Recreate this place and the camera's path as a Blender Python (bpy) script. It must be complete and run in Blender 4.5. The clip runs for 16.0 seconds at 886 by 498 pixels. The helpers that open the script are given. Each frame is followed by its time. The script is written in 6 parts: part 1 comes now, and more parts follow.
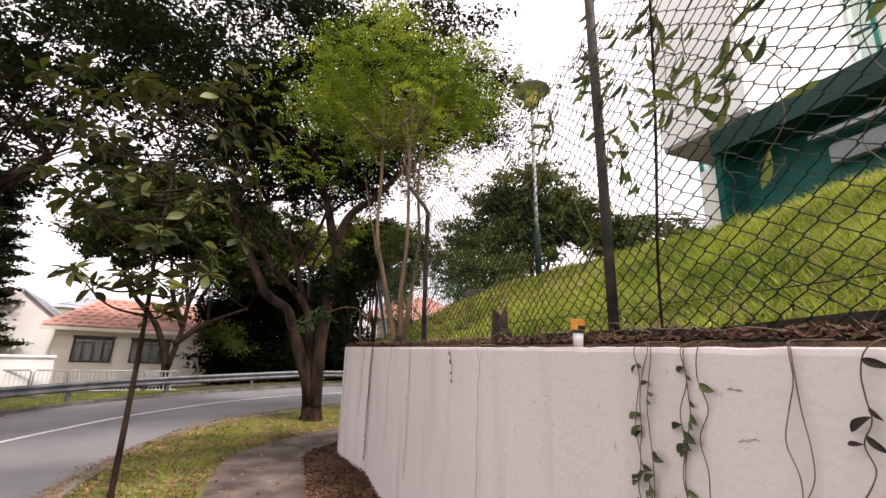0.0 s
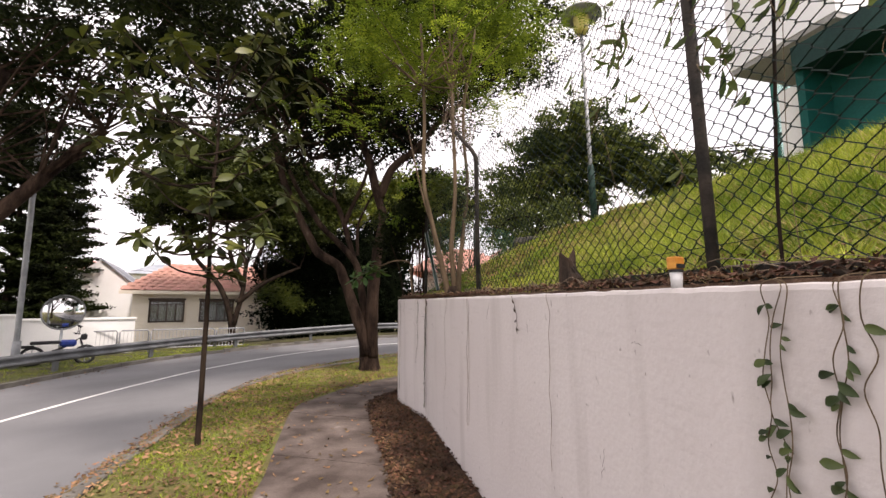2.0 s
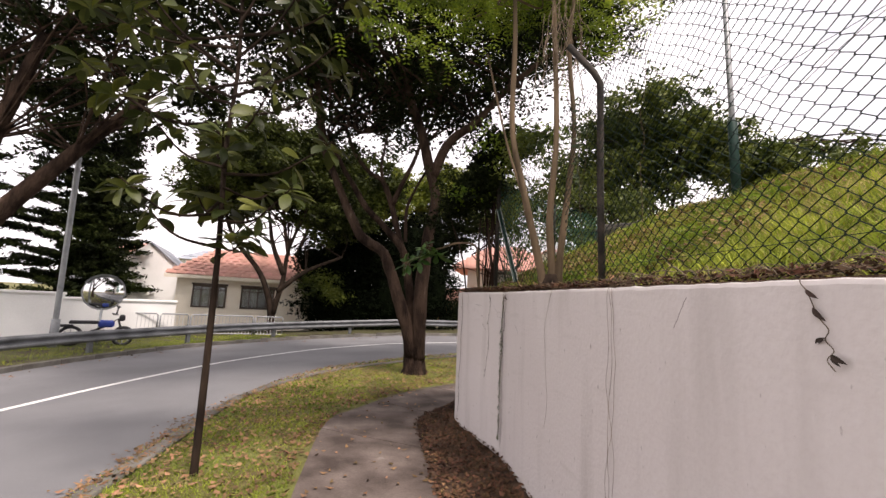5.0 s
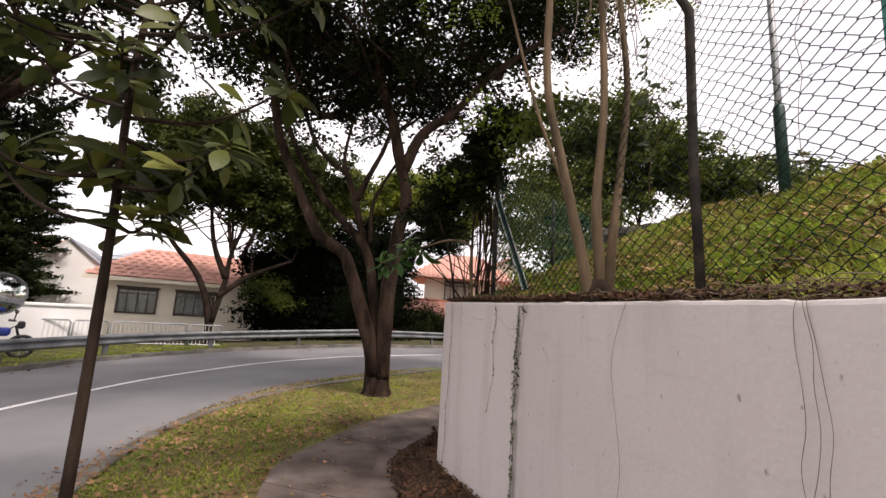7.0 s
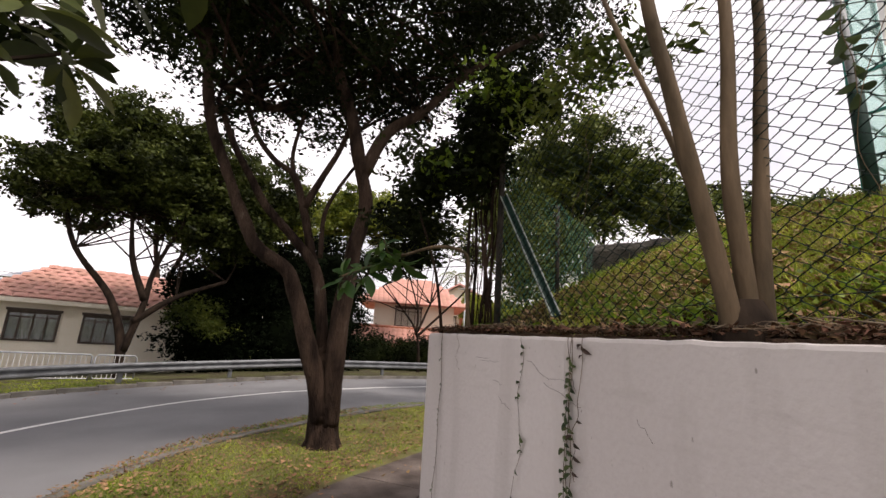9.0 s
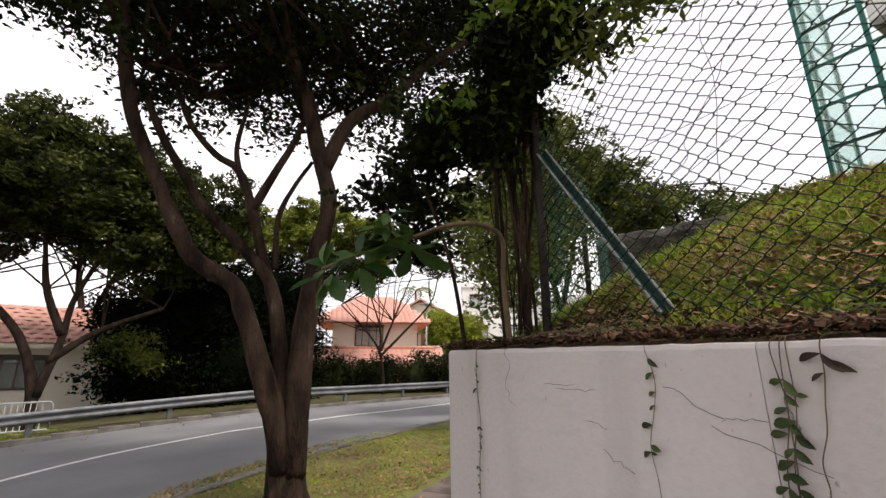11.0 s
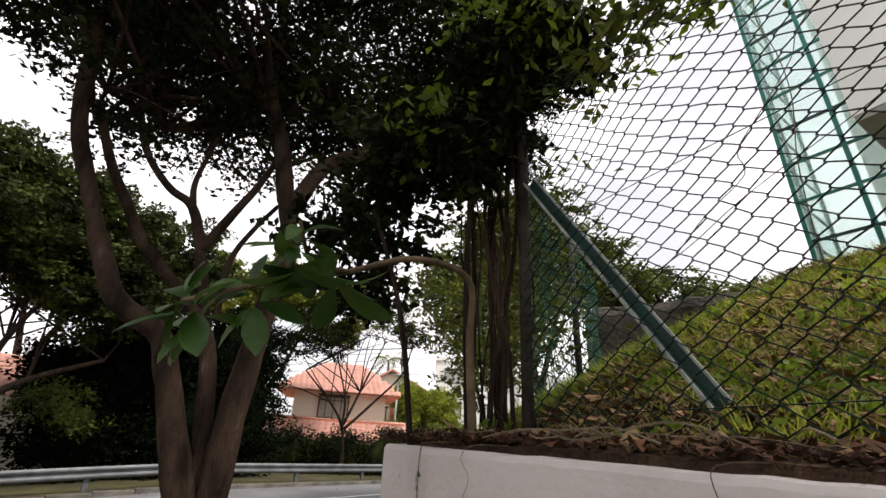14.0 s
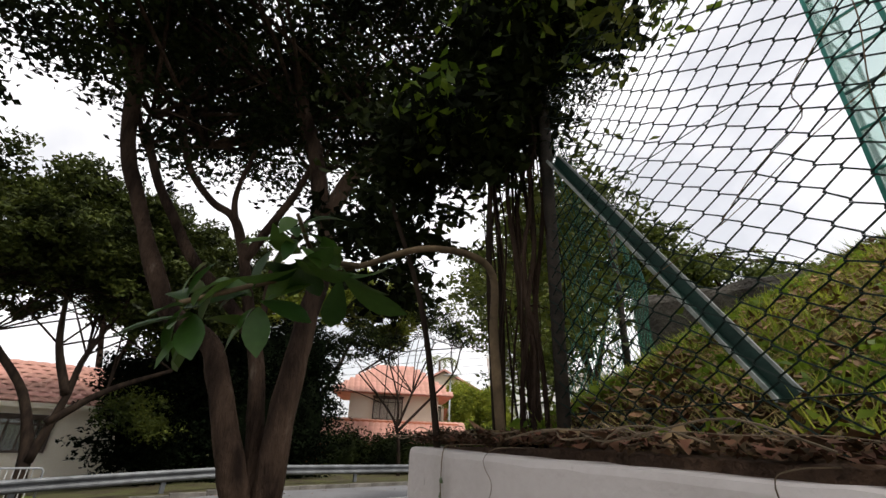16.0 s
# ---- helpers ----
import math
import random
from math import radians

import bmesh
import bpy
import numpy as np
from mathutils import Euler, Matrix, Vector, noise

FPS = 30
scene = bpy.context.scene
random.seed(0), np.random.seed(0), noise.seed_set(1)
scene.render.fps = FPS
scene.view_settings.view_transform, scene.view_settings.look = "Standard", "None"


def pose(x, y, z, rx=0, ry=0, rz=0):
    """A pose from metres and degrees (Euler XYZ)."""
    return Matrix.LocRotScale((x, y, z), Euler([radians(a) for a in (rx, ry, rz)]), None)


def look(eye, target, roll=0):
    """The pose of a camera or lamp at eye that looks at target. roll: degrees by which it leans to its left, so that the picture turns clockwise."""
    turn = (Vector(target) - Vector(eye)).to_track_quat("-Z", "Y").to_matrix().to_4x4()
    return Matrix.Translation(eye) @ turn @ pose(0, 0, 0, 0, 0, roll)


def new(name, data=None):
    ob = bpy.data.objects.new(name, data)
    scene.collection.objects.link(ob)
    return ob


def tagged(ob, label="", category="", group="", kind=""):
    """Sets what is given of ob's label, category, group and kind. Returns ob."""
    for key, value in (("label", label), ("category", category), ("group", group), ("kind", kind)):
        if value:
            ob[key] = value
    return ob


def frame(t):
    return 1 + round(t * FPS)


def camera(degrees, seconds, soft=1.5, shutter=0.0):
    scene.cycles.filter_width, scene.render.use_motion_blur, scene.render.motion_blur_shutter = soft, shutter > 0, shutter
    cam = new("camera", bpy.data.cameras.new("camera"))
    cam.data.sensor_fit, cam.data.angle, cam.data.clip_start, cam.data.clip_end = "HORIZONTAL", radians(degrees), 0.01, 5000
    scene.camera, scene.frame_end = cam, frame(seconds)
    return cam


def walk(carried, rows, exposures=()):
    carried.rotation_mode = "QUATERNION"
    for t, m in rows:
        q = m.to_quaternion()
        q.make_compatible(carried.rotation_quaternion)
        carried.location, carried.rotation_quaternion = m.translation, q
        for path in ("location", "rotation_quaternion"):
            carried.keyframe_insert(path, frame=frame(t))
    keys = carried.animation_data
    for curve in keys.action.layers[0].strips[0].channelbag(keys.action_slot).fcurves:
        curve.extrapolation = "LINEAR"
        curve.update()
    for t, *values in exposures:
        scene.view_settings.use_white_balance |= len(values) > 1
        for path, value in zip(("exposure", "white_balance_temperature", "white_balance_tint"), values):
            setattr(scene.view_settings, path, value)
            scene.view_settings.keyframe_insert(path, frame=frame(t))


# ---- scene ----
cam = camera(91.1, 16.0)

PATH = [
    (0, (-0.624, -0.536, 1.478), (-0.259, 1.37, 1.961), 2.1),
    (0.5, (-0.652, -0.531, 1.47), (-0.295, 1.396, 1.87), -0.5),
    (1, (-0.665, -0.494, 1.472), (-0.328, 1.444, 1.833), -0.8),
    (1.5, (-0.673, -0.426, 1.468), (-0.389, 1.529, 1.784), -0.3),
    (2, (-0.708, -0.319, 1.47), (-0.524, 1.655, 1.733), 0.1),
    (2.5, (-0.737, -0.077, 1.457), (-0.551, 1.897, 1.722), 1.0),
    (3, (-0.734, 0.127, 1.458), (-0.575, 2.104, 1.719), 1.5),
    (3.5, (-0.767, 0.35, 1.419), (-0.84, 2.333, 1.668), 3.0),
    (6, (-1.274, 2.127, 1.415), (-1.149, 4.106, 1.674), 3.3),
    (6.5, (-1.353, 2.372, 1.403), (-1.168, 4.344, 1.68), 3.6),
    (7, (-1.425, 2.707, 1.429), (-1.212, 4.672, 1.735), 3.8),
    (7.5, (-1.499, 3.068, 1.455), (-1.127, 4.996, 1.831), 3.8),
    (8, (-1.509, 3.456, 1.434), (-1.088, 5.366, 1.852), 4.3),
    (8.5, (-1.531, 3.835, 1.462), (-1.111, 5.743, 1.893), 4.1),
    (9, (-1.574, 4.175, 1.498), (-1.14, 6.079, 1.933), 3.8),
    (11.5, (-1.695, 5.624, 1.525), (-1.022, 7.418, 2.097), 0.2),
    (12, (-1.694, 5.756, 1.526), (-0.975, 7.507, 2.174), 1.6),
    (12.5, (-1.509, 5.828, 1.562), (-0.758, 7.551, 2.247), 2.0),
    (13, (-1.41, 5.905, 1.584), (-0.651, 7.613, 2.295), 2.0),
    (13.5, (-1.389, 5.988, 1.598), (-0.635, 7.67, 2.374), 2.1),
    (14, (-1.319, 6.041, 1.612), (-0.661, 7.743, 2.431), 3.5),
    (14.5, (-1.21, 6.071, 1.62), (-0.632, 7.796, 2.453), 4.3),
    (15, (-1.163, 6.103, 1.632), (-0.642, 7.852, 2.449), 4.0),
    (15.5, (-1.142, 6.126, 1.638), (-0.655, 7.888, 2.449), 3.1),
    (16, (-1.165, 6.132, 1.628), (-0.7, 7.902, 2.435), 2.5),
]
walk(cam, [(t, look(eye, aim, roll)) for t, eye, aim, roll in PATH],
     exposures=[(0, 0.5, 6750, 19), (3, 0.46, 6750, 19), (7, 0.36, 6750, 19), (9, 0.14, 6700, 17), (11.5, 0.24, 6600, 14), (13.5, 0.2, 6600, 13), (16, -0.06, 6450, 10)])

# ---- light: bright, thin overcast ----
world = bpy.data.worlds.new("sky")
scene.world = world
world.use_nodes = True
wt = world.node_tree
wbg = wt.nodes["Background"]
sky = wt.nodes.new("ShaderNodeTexSky")
sky.sky_type, sky.sun_disc = "NISHITA", False
SUN_EL, SUN_ROT = radians(60), radians(145)
sky.sun_elevation, sky.sun_rotation = SUN_EL, SUN_ROT
sky.dust_density, sky.air_density = 4.0, 1.0
veil = wt.nodes.new("ShaderNodeMixRGB")
cloud = wt.nodes.new("ShaderNodeTexNoise")
cloud.inputs["Scale"].default_value, cloud.inputs["Detail"].default_value = 2.2, 6.0
thick = wt.nodes.new("ShaderNodeMapRange")
thick.inputs["From Min"].default_value, thick.inputs["From Max"].default_value = 0.36, 0.52
thick.inputs["To Min"].default_value, thick.inputs["To Max"].default_value = 0.62, 0.97
wt.links.new(cloud.outputs["Fac"], thick.inputs["Value"])
wt.links.new(thick.outputs["Result"], veil.inputs["Fac"])
wt.links.new(sky.outputs["Color"], veil.inputs["Color1"])
veil.inputs["Color2"].default_value = (11.4, 11.2, 11.3, 1)
wt.links.new(veil.outputs["Color"], wbg.inputs["Color"])
wbg.inputs["Strength"].default_value = 0.11

sun_data = bpy.data.lights.new("sun", "SUN")
sun_data.energy, sun_data.angle, sun_data.color = 3.4, radians(12), (1.0, 0.94, 0.86)
sun = new("sun", sun_data)
sun.matrix_world = look((40 * math.sin(SUN_ROT) * math.cos(SUN_EL), 40 * math.cos(SUN_ROT) * math.cos(SUN_EL), 40 * math.sin(SUN_EL)), (0, 0, 0))


# ---- materials ----
def mat(name, c1, c2, rough=0.8, scale=3.0, fine=40.0, bump=0.3, dist=0.01, metal=0.0, spec=0.3, c3=None, island=0.0, per_object=0.0, trans=0.0, stretch=(1, 1, 1), grain_mix=0.35):
    """Two colours mixed by broad noise, a fine grain over them, bump from the grain; trans: share of light let through."""
    m = bpy.data.materials.new(name)
    m.use_nodes = True
    t, n = m.node_tree, m.node_tree.nodes
    bsdf = n["Principled BSDF"]
    co = n.new("ShaderNodeTexCoord")
    mp = n.new("ShaderNodeMapping")
    mp.inputs["Scale"].default_value = stretch
    t.links.new(co.outputs["Object"], mp.inputs["Vector"])
    big, small = n.new("ShaderNodeTexNoise"), n.new("ShaderNodeTexNoise")
    big.inputs["Scale"].default_value, big.inputs["Detail"].default_value = scale, 5
    small.inputs["Scale"].default_value, small.inputs["Detail"].default_value = fine, 4
    for k in (big, small):
        t.links.new(mp.outputs["Vector"], k.inputs["Vector"])
    ramp = n.new("ShaderNodeValToRGB")
    ramp.color_ramp.elements[0].position, ramp.color_ramp.elements[1].position = 0.35, 0.68
    ramp.color_ramp.elements[0].color, ramp.color_ramp.elements[1].color = (*c1, 1), (*c2, 1)
    if c3:
        e = ramp.color_ramp.elements.new(0.8)
        e.color = (*c3, 1)
    t.links.new(big.outputs["Fac"], ramp.inputs["Fac"])
    grain = n.new("ShaderNodeMixRGB")
    grain.blend_type, grain.inputs["Fac"].default_value = "OVERLAY", grain_mix
    t.links.new(ramp.outputs["Color"], grain.inputs["Color1"])
    t.links.new(small.outputs["Fac"], grain.inputs["Color2"])
    last = grain.outputs["Color"]
    if island or per_object:
        src = n.new("ShaderNodeNewGeometry").outputs["Random Per Island"] if island else n.new("ShaderNodeObjectInfo").outputs["Random"]
        hs = n.new("ShaderNodeHueSaturation")
        vr = n.new("ShaderNodeMapRange")
        amount = island or per_object
        vr.inputs["To Min"].default_value, vr.inputs["To Max"].default_value = 1 - amount, 1 + amount
        hr = n.new("ShaderNodeMapRange")
        hr.inputs["To Min"].default_value, hr.inputs["To Max"].default_value = 0.5 + 0.035 * amount, 0.5 - 0.05 * amount
        t.links.new(src, vr.inputs["Value"])
        t.links.new(src, hr.inputs["Value"])
        t.links.new(vr.outputs["Result"], hs.inputs["Value"])
        t.links.new(hr.outputs["Result"], hs.inputs["Hue"])
        t.links.new(last, hs.inputs["Color"])
        last = hs.outputs["Color"]
    t.links.new(last, bsdf.inputs["Base Color"])
    bsdf.inputs["Roughness"].default_value = rough
    bsdf.inputs["Metallic"].default_value = metal
    bsdf.inputs["Specular IOR Level"].default_value = spec
    if bump:
        bp = n.new("ShaderNodeBump")
        bp.inputs["Strength"].default_value, bp.inputs["Distance"].default_value = bump, dist
        t.links.new(small.outputs["Fac"], bp.inputs["Height"])
        t.links.new(bp.outputs["Normal"], bsdf.inputs["Normal"])
    if trans:
        tl = n.new("ShaderNodeBsdfTranslucent")
        mx = n.new("ShaderNodeMixShader")
        mx.inputs["Fac"].default_value = trans
        t.links.new(last, tl.inputs["Color"])
        t.links.new(bsdf.outputs["BSDF"], mx.inputs[1])
        t.links.new(tl.outputs["BSDF"], mx.inputs[2])
        t.links.new(mx.outputs["Shader"], n["Material Output"].inputs["Surface"])
    return m


def leafmat(name, dark, light, trans=0.25, rough=0.5, amount=0.35, spec=0.25):
    return mat(name, dark, light, rough=rough, scale=0.9, fine=30, bump=0, island=amount, trans=trans, spec=spec)


M_ASPHALT = mat("asphalt", (0.135, 0.135, 0.14), (0.185, 0.185, 0.19), rough=0.85, scale=0.5, fine=160, bump=0.5, dist=0.004)
M_WHITELINE = mat("road_paint", (0.62, 0.62, 0.6), (0.75, 0.75, 0.73), rough=0.7, scale=4, fine=90, bump=0.2, dist=0.002)
M_KERB = mat("kerb_concrete", (0.07, 0.063, 0.055), (0.18, 0.17, 0.15), rough=0.9, scale=2.5, fine=50, bump=0.6, per_object=0.2)
M_PATH = mat("old_concrete", (0.05, 0.037, 0.031), (0.15, 0.12, 0.105), rough=0.9, scale=2.4, fine=60, bump=0.5, dist=0.005, c3=(0.3, 0.28, 0.25))
M_GRASSGROUND = mat("grass_soil", (0.1, 0.075, 0.032), (0.13, 0.145, 0.035), rough=0.95, scale=1.5, fine=45, bump=0.7, dist=0.02, c3=(0.13, 0.1, 0.045))
M_BANK = mat("bank_soil", (0.085, 0.06, 0.028), (0.17, 0.18, 0.045), rough=0.95, scale=2.6, fine=35, bump=0.9, dist=0.03)
# Verge soil and grass, with the shade of hedge and trees coloured in.
M_VERGESHADE = mat("verge_shade", (0.045, 0.033, 0.02), (0.075, 0.08, 0.025), rough=0.95, scale=1.2, fine=45, bump=0.8, dist=0.03)
M_STRAW = mat("straw", (0.12, 0.085, 0.045), (0.36, 0.28, 0.15), rough=0.85, scale=1.5, fine=9, bump=0, island=0.45, trans=0.15)
M_LITTERSOIL = mat("litter_soil", (0.05, 0.03, 0.02), (0.11, 0.065, 0.04), rough=0.95, scale=5, fine=60, bump=0.9, dist=0.02)
M_BLADE = mat("grass_blade", (0.12, 0.19, 0.016), (0.35, 0.41, 0.055), rough=0.7, scale=1.1, fine=9, bump=0, island=0.4, trans=0.35)
M_BLADEDRY = mat("grass_blade_dry", (0.34, 0.29, 0.1), (0.52, 0.45, 0.2), rough=0.8, scale=1.1, fine=9, bump=0, island=0.4, trans=0.3)
M_DEADLEAF = mat("dead_leaf", (0.1, 0.055, 0.025), (0.3, 0.19, 0.09), rough=0.8, scale=2, fine=25, bump=0.2, island=0.5)
M_BARK = mat("bark", (0.014, 0.009, 0.007), (0.064, 0.042, 0.03), spec=0.08, rough=0.95, scale=5, fine=34, bump=1.0, dist=0.05, c3=(0.15, 0.122, 0.1), stretch=(1, 1, 0.3))
M_BARKPALE = mat("pale_bark", (0.065, 0.046, 0.026), (0.165, 0.115, 0.07), rough=0.9, scale=6, fine=40, bump=0.6, dist=0.01, stretch=(1, 1, 0.25))
M_BARKDARK = mat("dark_bark", (0.014, 0.01, 0.008), (0.04, 0.028, 0.02), spec=0.08, rough=0.95, scale=8, fine=40, bump=0.8, stretch=(1, 1, 0.3))
# Dark foliage: the shade within the crowns is put into the leaf colour.
M_LEAFDARKSHADE = leafmat("leaf_dark_shade", (0.004, 0.006, 0.003), (0.024, 0.034, 0.008), trans=0.12, spec=0.06, rough=0.7)
M_LEAFMID = leafmat("leaf_mid", (0.035, 0.055, 0.01), (0.15, 0.185, 0.032), trans=0.3)
M_LEAFOLIVE = leafmat("leaf_olive", (0.008, 0.012, 0.004), (0.07, 0.09, 0.018), trans=0.2, spec=0.08)
M_LEAFLIME = leafmat("leaf_lime", (0.06, 0.085, 0.012), (0.24, 0.28, 0.035), trans=0.35)
M_LEAFFRESH = leafmat("leaf_fresh", (0.06, 0.1, 0.01), (0.24, 0.32, 0.03), trans=0.5)
M_ROTLEAF = mat("rotting_leaf", (0.03, 0.016, 0.01), (0.13, 0.075, 0.038), rough=0.8, scale=2, fine=25, bump=0.2, island=0.6, spec=0.15)
M_LEAFYELLOW = leafmat("leaf_yellow", (0.14, 0.18, 0.02), (0.3, 0.34, 0.04), trans=0.4)
M_LEAFBRIGHT = leafmat("leaf_bright", (0.09, 0.15, 0.014), (0.2, 0.3, 0.03), trans=0.5)
# Hedge leaves: the deep shade inside is put into a near-black colour.
M_LEAFHEDGESHADE = leafmat("leaf_hedge_shade", (0.004, 0.006, 0.003), (0.006, 0.01, 0.004), trans=0.02, spec=0.02, rough=0.8)
M_LEAFGREEN = mat("leaf_glossy", (0.03, 0.08, 0.014), (0.1, 0.2, 0.03), rough=0.4, scale=2, fine=25, bump=0.15, per_object=0.5, trans=0.3, spec=0.4)
M_LEAFBIG = mat("leaf_broad", (0.035, 0.048, 0.007), (0.125, 0.15, 0.018), rough=0.5, scale=2, fine=25, bump=0.15, per_object=0.6, trans=0.2, spec=0.45)
M_VINE = mat("vine_stem", (0.07, 0.05, 0.03), (0.17, 0.12, 0.07), rough=0.9, scale=10, fine=60, bump=0.4)
M_DRYSTEM = mat("dry_stem", (0.1, 0.075, 0.05), (0.26, 0.2, 0.14), rough=0.9, scale=10, fine=60, bump=0.4)
M_WIRE = mat("coated_wire", (0.004, 0.012, 0.01), (0.012, 0.022, 0.018), spec=0.15, rough=0.55, scale=3, fine=60, bump=0)
M_WIREGREEN = mat("coated_wire_green", (0.01, 0.09, 0.06), (0.02, 0.14, 0.1), rough=0.5, scale=3, fine=60, bump=0)
M_POST = mat("rusty_post", (0.018, 0.016, 0.014), (0.05, 0.04, 0.032), rough=0.75, scale=9, fine=60, bump=0.5, metal=0.3)
M_STRUT = mat("green_angle_iron", (0.008, 0.028, 0.022), (0.014, 0.045, 0.035), rough=0.5, scale=6, fine=50, bump=0.2)
M_STRUTEDGE = mat("worn_iron_edge", (0.16, 0.18, 0.17), (0.34, 0.36, 0.34), rough=0.5, scale=20, fine=60, bump=0.2)
M_GALV = mat("galvanised_steel", (0.36, 0.38, 0.39), (0.52, 0.54, 0.55), rough=0.42, scale=3, fine=30, bump=0.1, metal=0.75, spec=0.5)
M_RAIL = mat("weathered_rail", (0.1, 0.105, 0.11), (0.2, 0.21, 0.22), rough=0.45, scale=2, fine=30, bump=0.15, metal=0.5, spec=0.5)
M_GREYPOLE = mat("grey_pole", (0.22, 0.23, 0.24), (0.34, 0.35, 0.36), rough=0.5, scale=4, fine=40, bump=0.1, metal=0.3)
M_CREAM = mat("cream_plaster", (0.76, 0.69, 0.57), (0.84, 0.78, 0.66), rough=0.85, scale=0.6, fine=30, bump=0.2)
M_WHITEWALL = mat("white_plaster", (0.76, 0.76, 0.74), (0.86, 0.86, 0.84), rough=0.85, scale=0.7, fine=30, bump=0.2)
# Paler copy of the white plaster: the glare on the storey is coloured in.
M_LITWALL = mat("overlit_white_wall", (0.88, 0.88, 0.87), (0.93, 0.93, 0.92), rough=0.8, scale=0.7, fine=30, bump=0.1)
M_ORANGEWALL = mat("orange_paint", (0.4, 0.13, 0.07), (0.5, 0.18, 0.1), rough=0.85, scale=1, fine=30, bump=0.2)
M_TILE = mat("roof_tile", (0.46, 0.23, 0.18), (0.6, 0.35, 0.28), rough=0.8, scale=1.2, fine=20, bump=0.4, per_object=0.12)
M_BROWNFRAME = mat("brown_frame", (0.055, 0.04, 0.032), (0.1, 0.075, 0.06), rough=0.6, scale=4, fine=40, bump=0.1)
M_CURTAIN = mat("window_curtain", (0.2, 0.19, 0.17), (0.4, 0.38, 0.34), rough=0.9, scale=2, fine=20, bump=0.2, stretch=(9, 9, 0.4))
M_SLATE = mat("grey_roof", (0.2, 0.22, 0.25), (0.32, 0.34, 0.37), rough=0.8, scale=1, fine=20, bump=0.3)
M_STONE = mat("dark_stone", (0.035, 0.032, 0.028), (0.11, 0.1, 0.085), rough=0.95, scale=2.5, fine=25, bump=1.0, dist=0.03, c3=(0.2, 0.19, 0.17))
M_TEAL = mat("teal_panel", (0.004, 0.075, 0.066), (0.008, 0.11, 0.095), rough=0.45, scale=1, fine=30, bump=0.05)
M_TEALDARK = mat("dark_green_trim", (0.006, 0.032, 0.028), (0.012, 0.05, 0.042), rough=0.5, scale=2, fine=30, bump=0.05)
M_GREENSTEEL = mat("green_steel", (0.01, 0.13, 0.1), (0.02, 0.19, 0.15), rough=0.45, scale=2, fine=30, bump=0.05)
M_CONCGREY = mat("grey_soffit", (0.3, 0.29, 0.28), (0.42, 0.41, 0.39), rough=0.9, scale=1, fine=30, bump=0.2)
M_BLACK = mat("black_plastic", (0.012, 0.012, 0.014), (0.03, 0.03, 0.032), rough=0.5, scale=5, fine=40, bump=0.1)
M_BLUE = mat("blue_paint", (0.02, 0.04, 0.2), (0.03, 0.06, 0.3), rough=0.35, scale=5, fine=40, bump=0)
M_ORANGE = mat("orange_print", (0.5, 0.17, 0.02), (0.6, 0.28, 0.05), rough=0.5, scale=9, fine=50, bump=0.1)
M_PALEPLASTIC = mat("pale_plastic", (0.5, 0.5, 0.5), (0.7, 0.7, 0.7), rough=0.35, scale=9, fine=50, bump=0.2)
M_LANTERN = mat("yellowed_glass", (0.45, 0.38, 0.1), (0.6, 0.52, 0.2), rough=0.3, scale=9, fine=50, bump=0.1)
M_WOODROT = mat("rotten_wood", (0.02, 0.014, 0.01), (0.07, 0.045, 0.03), rough=0.95, scale=9, fine=50, bump=1.0, dist=0.02, stretch=(1, 1, 0.3))
M_BEAM = mat("dark_edging", (0.016, 0.013, 0.011), (0.045, 0.035, 0.028), rough=0.95, scale=5, fine=40, bump=0.8, dist=0.015)


def wall_paint():
    """White emulsion over render: grime specks, grey run marks down from the top, hairline scratches."""
    m = mat("painted_render", (0.56, 0.514, 0.5), (0.6, 0.557, 0.542), rough=0.75, scale=0.7, fine=38, bump=0.55, dist=0.006, grain_mix=0.08)
    t, n = m.node_tree, m.node_tree.nodes
    bsdf = n["Principled BSDF"]
    base = bsdf.inputs["Base Color"].links[0].from_socket
    co = n.new("ShaderNodeTexCoord")

    def layer(vec_scale, scale, lo, hi, colour, under, detail=6):
        mp = n.new("ShaderNodeMapping")
        mp.inputs["Scale"].default_value = vec_scale
        t.links.new(co.outputs["Object"], mp.inputs["Vector"])
        tex = n.new("ShaderNodeTexNoise")
        tex.inputs["Scale"].default_value, tex.inputs["Detail"].default_value = scale, detail
        t.links.new(mp.outputs["Vector"], tex.inputs["Vector"])
        mr = n.new("ShaderNodeMapRange")
        mr.inputs["From Min"].default_value, mr.inputs["From Max"].default_value = lo, hi
        t.links.new(tex.outputs["Fac"], mr.inputs["Value"])
        mx = n.new("ShaderNodeMixRGB")
        t.links.new(mr.outputs["Result"], mx.inputs["Fac"])
        t.links.new(under, mx.inputs["Color1"])
        mx.inputs["Color2"].default_value = (*colour, 1)
        return mx.outputs["Color"]

    c = layer((1, 1, 0.12), 3.6, 0.53, 0.95, (0.38, 0.345, 0.325), base)
    c = layer((1, 1, 0.5), 26, 0.70, 0.76, (0.3, 0.27, 0.25), c, 3)
    c = layer((0.4, 0.4, 2.5), 7, 0.6, 0.9, (0.5, 0.46, 0.44), c)
    t.links.new(c, bsdf.inputs["Base Color"])
    return m


M_WALL = wall_paint()


def glassmat(name, tint, rough=0.05):
    m = bpy.data.materials.new(name)
    m.use_nodes = True
    b = m.node_tree.nodes["Principled BSDF"]
    b.inputs["Base Color"].default_value = (*tint, 1)
    b.inputs["Roughness"].default_value = rough
    b.inputs["Transmission Weight"].default_value = 0.85
    b.inputs["IOR"].default_value = 1.45
    return m


